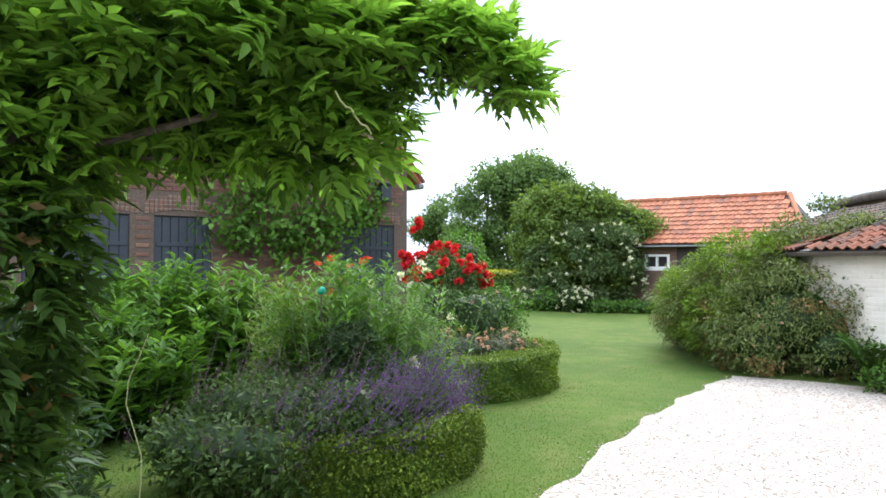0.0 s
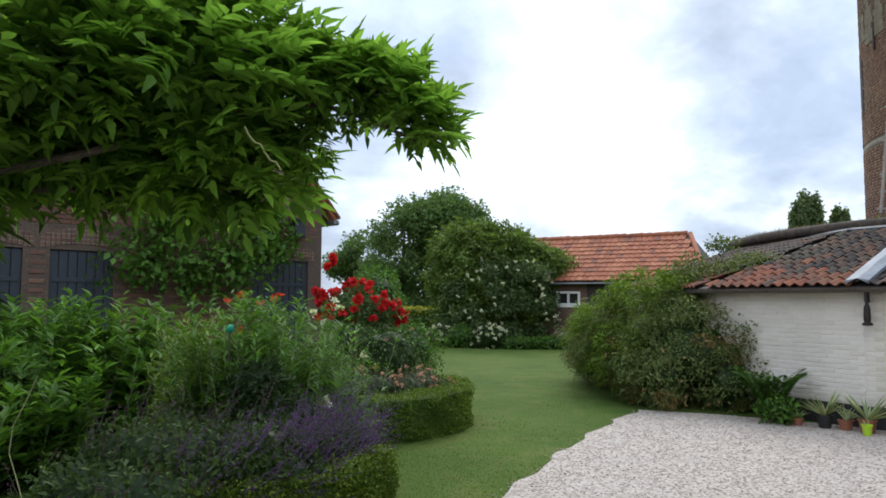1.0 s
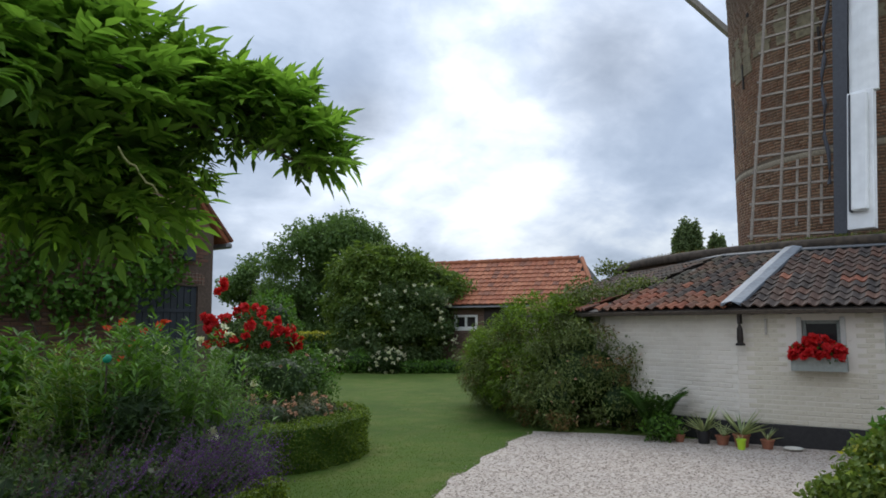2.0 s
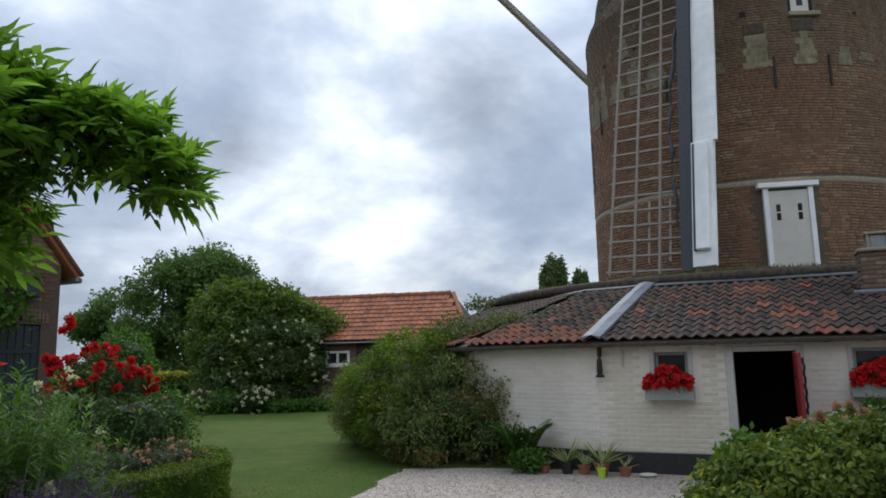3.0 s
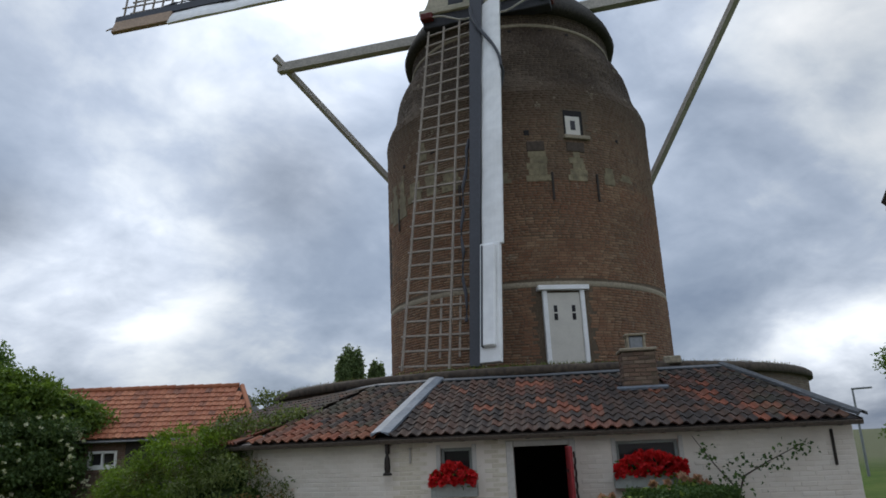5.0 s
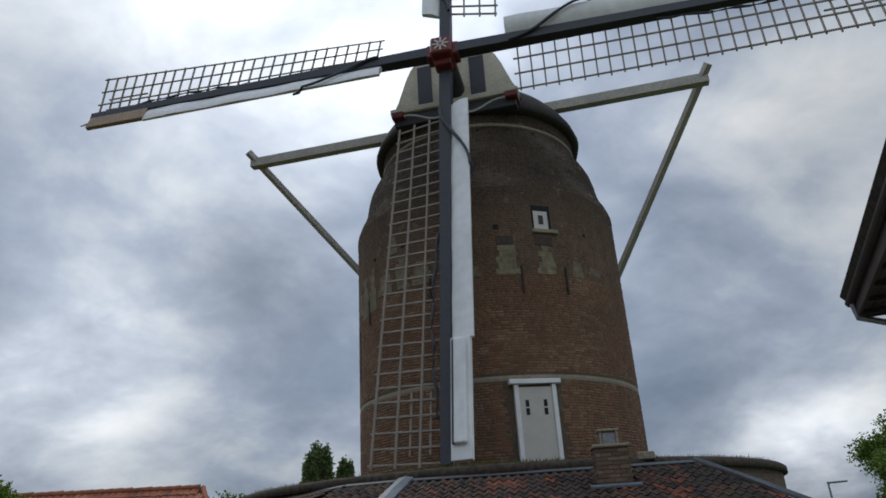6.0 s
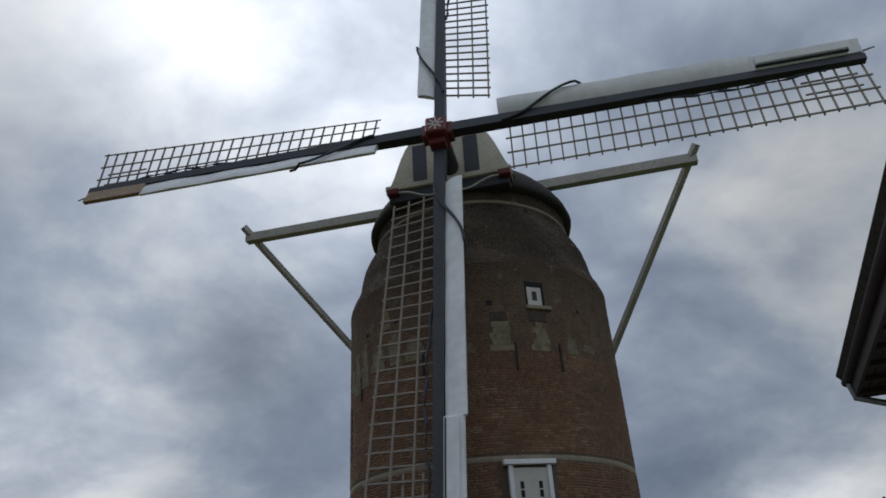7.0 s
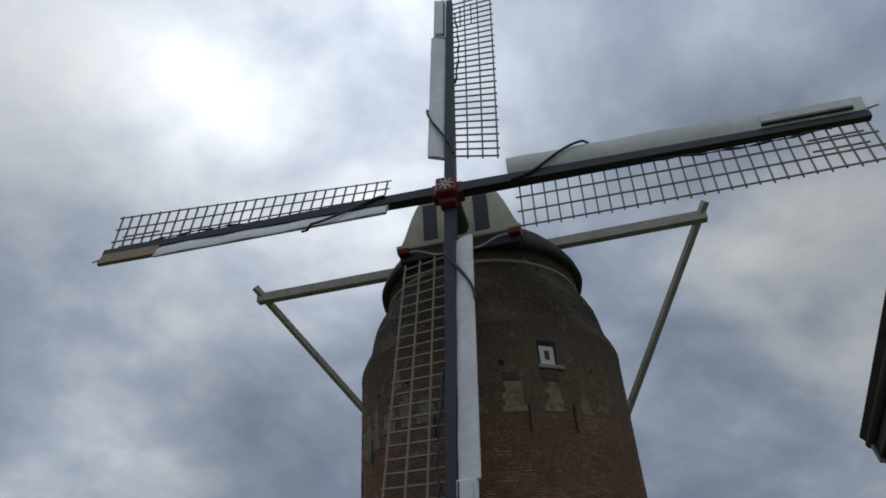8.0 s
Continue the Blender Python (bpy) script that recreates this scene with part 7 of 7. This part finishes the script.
def lay_tiles(place, x0, x1, k0, k1, long_, w, step, meshes, parent, pick, limit, skip=lambda x, y: False):
    """Courses of tiles over a slope. Those that pick() chooses become parts, up to the limit; the rest is returned as poses."""
    rest, made = [], 0
    rows = int(long_ / step)
    for j in range(rows):
        y = j * step
        a, b = x0 + k0 * (y + step / 2), x1 + k1 * (y + step / 2)
        for i in range(math.ceil(a / w), math.floor(b / w)):
            x = i * w
            if skip(x, y):
                continue
            m = place @ pose(x + random.uniform(-0.006, 0.006), y + random.uniform(-0.012, 0.012), random.uniform(0, 0.008), random.uniform(-0.8, 0.8), random.uniform(-1.2, 1.2), random.uniform(-1.0, 1.0))
            me = meshes(x, y)
            if made < limit and pick(x, y):
                ob = new("tile", me)
                ob.parent = parent
                ob.matrix_basis = m
                made += 1
            else:
                rest.append((me, m))
    return rest


def join_rest(name, rest, mats, parent):
    """The remaining pieces as one mesh."""
    verts, faces, mi, nv = [], [], [], 0
    for me, m in rest:
        verts += [m @ v.co for v in me.vertices]
        k = mats.index(me.materials[0])
        for f in me.polygons:
            faces.append([nv + i for i in f.vertices])
            mi.append(k)
        nv += len(me.vertices)
    me = bpy.data.meshes.new(name)
    me.from_pydata([tuple(v) for v in verts], [], faces)
    for m in mats:
        me.materials.append(m)
    me.polygons.foreach_set("material_index", mi)
    ob = new(name, me)
    ob.parent = parent
    tagged(ob, kind="stuff")


old, red = tile_mesh("pantile", 0.184, 0.34, 0.026, M_PANTILE), tile_mesh("red_pantile", 0.184, 0.34, 0.026, M_PANRED)
rest = []
near_chim = lambda x, y: abs(x - CHX) < 0.34 and 2.1 < y < 2.65


def rust(x, y):
    """How likely a tile of the front slope is one of the red replacements, which lie in slanting streaks."""
    lean = x + 0.30 * (y - 1.5)
    return 0.03 + 0.60 * math.exp(-((lean - 0.25) / 0.34) ** 2) + 0.34 * math.exp(-((lean - 2.75) / 0.45) ** 2) + 0.18 * math.exp(-((lean + 1.3) / 0.3) ** 2)


for idx, (place, x0, x1, k0, k1) in enumerate(FACETS):
    if idx == 0:
        choose, pick, lim = (lambda x, y: red if random.random() < rust(x, y) else old), (lambda x, y: x < 3.3), 300
    else:
        choose, pick, lim = (lambda x, y: red if y < 0.9 + 0.25 * math.sin(x * 2.2) + random.uniform(-0.5, 0.4) else old), (lambda x, y: False), 0
    rest += lay_tiles(place, x0 + 0.02, x1, k0, k1, LONG, 0.182, 0.30, choose, roof, pick, lim, near_chim if idx == 0 else (lambda x, y: False))
join_rest("more_tiles", rest, [M_PANTILE, M_PANRED], roof)

st = tile_mesh("roof_tile", 0.252, 0.40, 0.024, M_SHEDTILE, 0.45, 6, 0.045)
rest = lay_tiles(SH_PLACE, -SL - 0.05, HIP_X, 0, (RIDGE_END - HIP_X) / SH_LONG, SH_LONG, 0.25, 0.335, lambda x, y: st, sroof, lambda x, y: x > -7.0, 300)
join_rest("more_tiles", rest, [M_SHEDTILE], sroof)
bm = bmesh.new()
for i in range(int(SL / 0.36)):
    m = Matrix.Translation((-i * 0.36, 2.62, 4.60 + random.uniform(-0.01, 0.01)))
    tube(bm, [m @ Vector((-0.37, 0, 0)), m @ Vector((0, 0, 0.015))], [0.11, 0.12], 10)
part("ridge_tiles", bm, M_SHEDTILE, sroof, "orange ridge tiles")


def brick_mesh():
    w, h, d = 0.224, 0.061, 0.006
    v = [(0, 0.002, 0), (w, 0.002, 0), (w, 0.002, h), (0, 0.002, h)] + [(x, -d, z) for x, z in ((0.006, 0.005), (w - 0.006, 0.005), (w - 0.006, h - 0.005), (0.006, h - 0.005))]
    me = bpy.data.meshes.new("brick")
    me.from_pydata(v, [], [(4, 5, 6, 7), (0, 1, 5, 4), (1, 2, 6, 5), (2, 3, 7, 6), (3, 0, 4, 7)])
    me.materials.append(M_WASH)
    return me


bk = brick_mesh()
rest, made = [], 0
for wall_m, xa, xb, holes, own in ((Matrix.Identity(4), XL + 0.01, XR - 0.01, HOLES, facade), (LM, -2.5, -0.02, [], lwall), (RM, 0.02, 1.6, [], rwall)):
    for j in range(24):
        z = 0.34 + j * 0.071
        x = xa - (0.112 if j % 2 else 0.0)
        while x < xb - 0.1:
            x0, x1 = max(x, xa), min(x + 0.218, xb)
            free = all(x1 < h[0] - 0.11 or x0 > h[1] + 0.11 or z > h[3] + 0.09 or z + 0.06 < h[2] - 0.06 for h in holes)
            if free and x1 - x0 > 0.05:
                m = wall_m @ pose(x0, random.uniform(-0.003, 0.003), z + random.uniform(-0.003, 0.003), 0, 0, random.uniform(-0.5, 0.5)) @ Matrix.Diagonal(((x1 - x0) / 0.218, 1, random.uniform(0.94, 1.04), 1))
                if own is facade and made < 300 and -2.4 < x < 0.0:
                    ob = new("brick", bk)
                    ob.parent = own
                    ob.matrix_basis = m
                    made += 1
                else:
                    rest.append((bk, m))
            x += 0.228
join_rest("more_bricks", rest, [M_WASH], facade)

# tower bricks round the drum: those about the upper door are parts, the rest one mesh
TOWER_HOLES = [(22.4, 0.72, 3.0, 5.83), (32.3, 0.40, 9.98, 10.92)] + [(-62, 0.15, 6.78, 8.32)]


def tower_bricks():
    radii, heights = [r for r, z in prof], [z for r, z in prof]
    spots, near = [], []
    row = 0
    z = 3.30
    while z < 14.55:
        r = float(np.interp(z + 0.03, heights, radii))
        step = math.degrees(0.236 / r)
        phi = -88 + (step / 2 if row % 2 else 0) + random.uniform(-1.2, 1.2)
        while phi < 88:
            wide = 0.5 if random.random() < 0.35 else 1.0
            mid = phi + step * wide / 2
            blocked = any(abs(math.radians(mid - a)) * r < w + 0.06 and z0 - 0.06 < z < z1 for a, w, z0, z1 in TOWER_HOLES) or 5.74 < z < 5.96 or (14.05 < z < 14.24)
            if not blocked:
                (near if 4.0 < z < 7.4 and 8 < mid < 40 and len(near) < 300 else spots).append((mid, z, r, wide))
            phi += step * wide
        z += 0.0735
        row += 1
    for mid, z, r, wide in near:
        ob = new("brick", tb_full if wide == 1.0 else tb_half)
        ob.parent = tower
        ob.matrix_basis = on_tower(mid + random.uniform(-0.05, 0.05), r + random.uniform(-0.004, 0.003)) @ pose(0, 0, z, 0, random.uniform(-0.6, 0.6), 0)
    a = np.array(spots)
    n = len(a)
    w = np.where(a[:, 3] == 1.0, 0.224, 0.106) * RNG.uniform(0.96, 1.02, n)
    out, tall = RNG.uniform(0.003, 0.014, n), 0.061 * RNG.uniform(0.92, 1.05, n)
    lift = a[:, 1] + RNG.uniform(-0.005, 0.005, n) + 0.02 * np.sin(a[:, 0] * 0.13 + a[:, 1] * 0.8)
    ang = np.radians(a[:, 0])
    right = np.stack([np.cos(ang), np.sin(ang), 0 * ang], -1)
    away = np.stack([np.sin(ang), -np.cos(ang), 0 * ang], -1)
    V = []
    for sx, sz, d in ((-1, 0, 0), (1, 0, 0), (1, 1, 0), (-1, 1, 0), (-1, 0, 1), (1, 0, 1), (1, 1, 1), (-1, 1, 1)):
        inset = 0.006 * d
        p = right * (sx * (w / 2 - inset))[:, None] + away * (a[:, 2] - 0.012 + d * (0.012 + out))[:, None]
        p[:, 2] = lift + np.where(sz == 1, tall - inset, inset)
        V.append(p)
    quad = np.array([(4, 5, 6, 7), (0, 1, 5, 4), (1, 2, 6, 5), (2, 3, 7, 6), (3, 0, 4, 7)])
    f = (np.arange(n)[:, None, None] * 8 + quad[None]).reshape(-1, 4)
    tagged(raw_mesh("more_bricks", np.stack(V, 1).reshape(-1, 3), f, M_TOWERBRICK, tower, sizes=4), kind="stuff")


def single_brick(w, mat, h=0.061, d=0.009):
    """One brick face, centred on x, standing proud of the joint."""
    v = [(-w / 2, 0.003, 0), (w / 2, 0.003, 0), (w / 2, 0.003, h), (-w / 2, 0.003, h)] + [(x, -d, z) for x, z in ((-w / 2 + 0.006, 0.005), (w / 2 - 0.006, 0.005), (w / 2 - 0.006, h - 0.005), (-w / 2 + 0.006, h - 0.005))]
    me = bpy.data.meshes.new("brick")
    me.from_pydata(v, [], [(4, 5, 6, 7), (0, 1, 5, 4), (1, 2, 6, 5), (2, 3, 7, 6), (3, 0, 4, 7)])
    me.materials.append(mat)
    return me


tb_full, tb_half = single_brick(0.224, M_TOWERBRICK), single_brick(0.106, M_TOWERBRICK)
tower_bricks()

# chimney bricks on its four faces
cb_full, cb_half = single_brick(0.19, M_CHIMBRICK), single_brick(0.088, M_CHIMBRICK)
for face, (fw, fd) in enumerate(((0.60, 0.25), (0.50, 0.30), (0.60, 0.25), (0.50, 0.30))):
    fm = Matrix.Translation((CHX, CHY, 0)) @ pose(0, 0, 0, 0, 0, 90 * face)
    for j in range(11):
        x = -fw / 2 + (0.095 if j % 2 else 0.0)
        if j % 2:
            ob = new("brick", cb_half)
            ob.parent = chim
            ob.matrix_basis = fm @ pose(-fw / 2 + 0.047, -fd, 2.615 + j * 0.074)
        while x + 0.12 < fw / 2 + 0.01:
            full = x + 0.19 <= fw / 2 + 0.005
            ob = new("brick", cb_full if full else cb_half)
            ob.parent = chim
            ob.matrix_basis = fm @ pose(x + (0.097 if full else 0.048), -fd + random.uniform(-0.004, 0.002), 2.615 + j * 0.074 + random.uniform(-0.003, 0.003), 0, random.uniform(-1.0, 1.0), 0)
            x += 0.2

# barn bricks between the doors and about the corner
bb = single_brick(0.222, M_BARNBRICK)
barn_wall = [c for c in BARN.children if c.name.startswith("wall")][0]
BARN_HOLES = [(a - 0.005, b + 0.005, -0.1, 2.62) for a, b in DOORS] + [(a - 0.16, b + 0.16, 2.56, 3.0) for a, b in DOORS]
rest, made = [], 0
for j in range(50):
    z = 0.02 + j * 0.0735
    x = -8.9 + (0.117 if j % 2 else 0.0)
    while x < -0.12:
        if all(x + 0.11 < h[0] or x - 0.11 > h[1] or z > h[3] or z < h[2] for h in BARN_HOLES):
            m = pose(x, random.uniform(-0.003, 0.003), z + random.uniform(-0.003, 0.003), 0, random.uniform(-0.5, 0.5), 0)
            if made < 300 and -4.1 < x < -1.8 and 0.8 < z < 3.3:
                ob = new("brick", bb)
                ob.parent = barn_wall
                ob.matrix_basis = m
                made += 1
            else:
                rest.append((bb, m))
        x += 0.2345
join_rest("more_bricks", rest, [M_BARNBRICK], barn_wall)
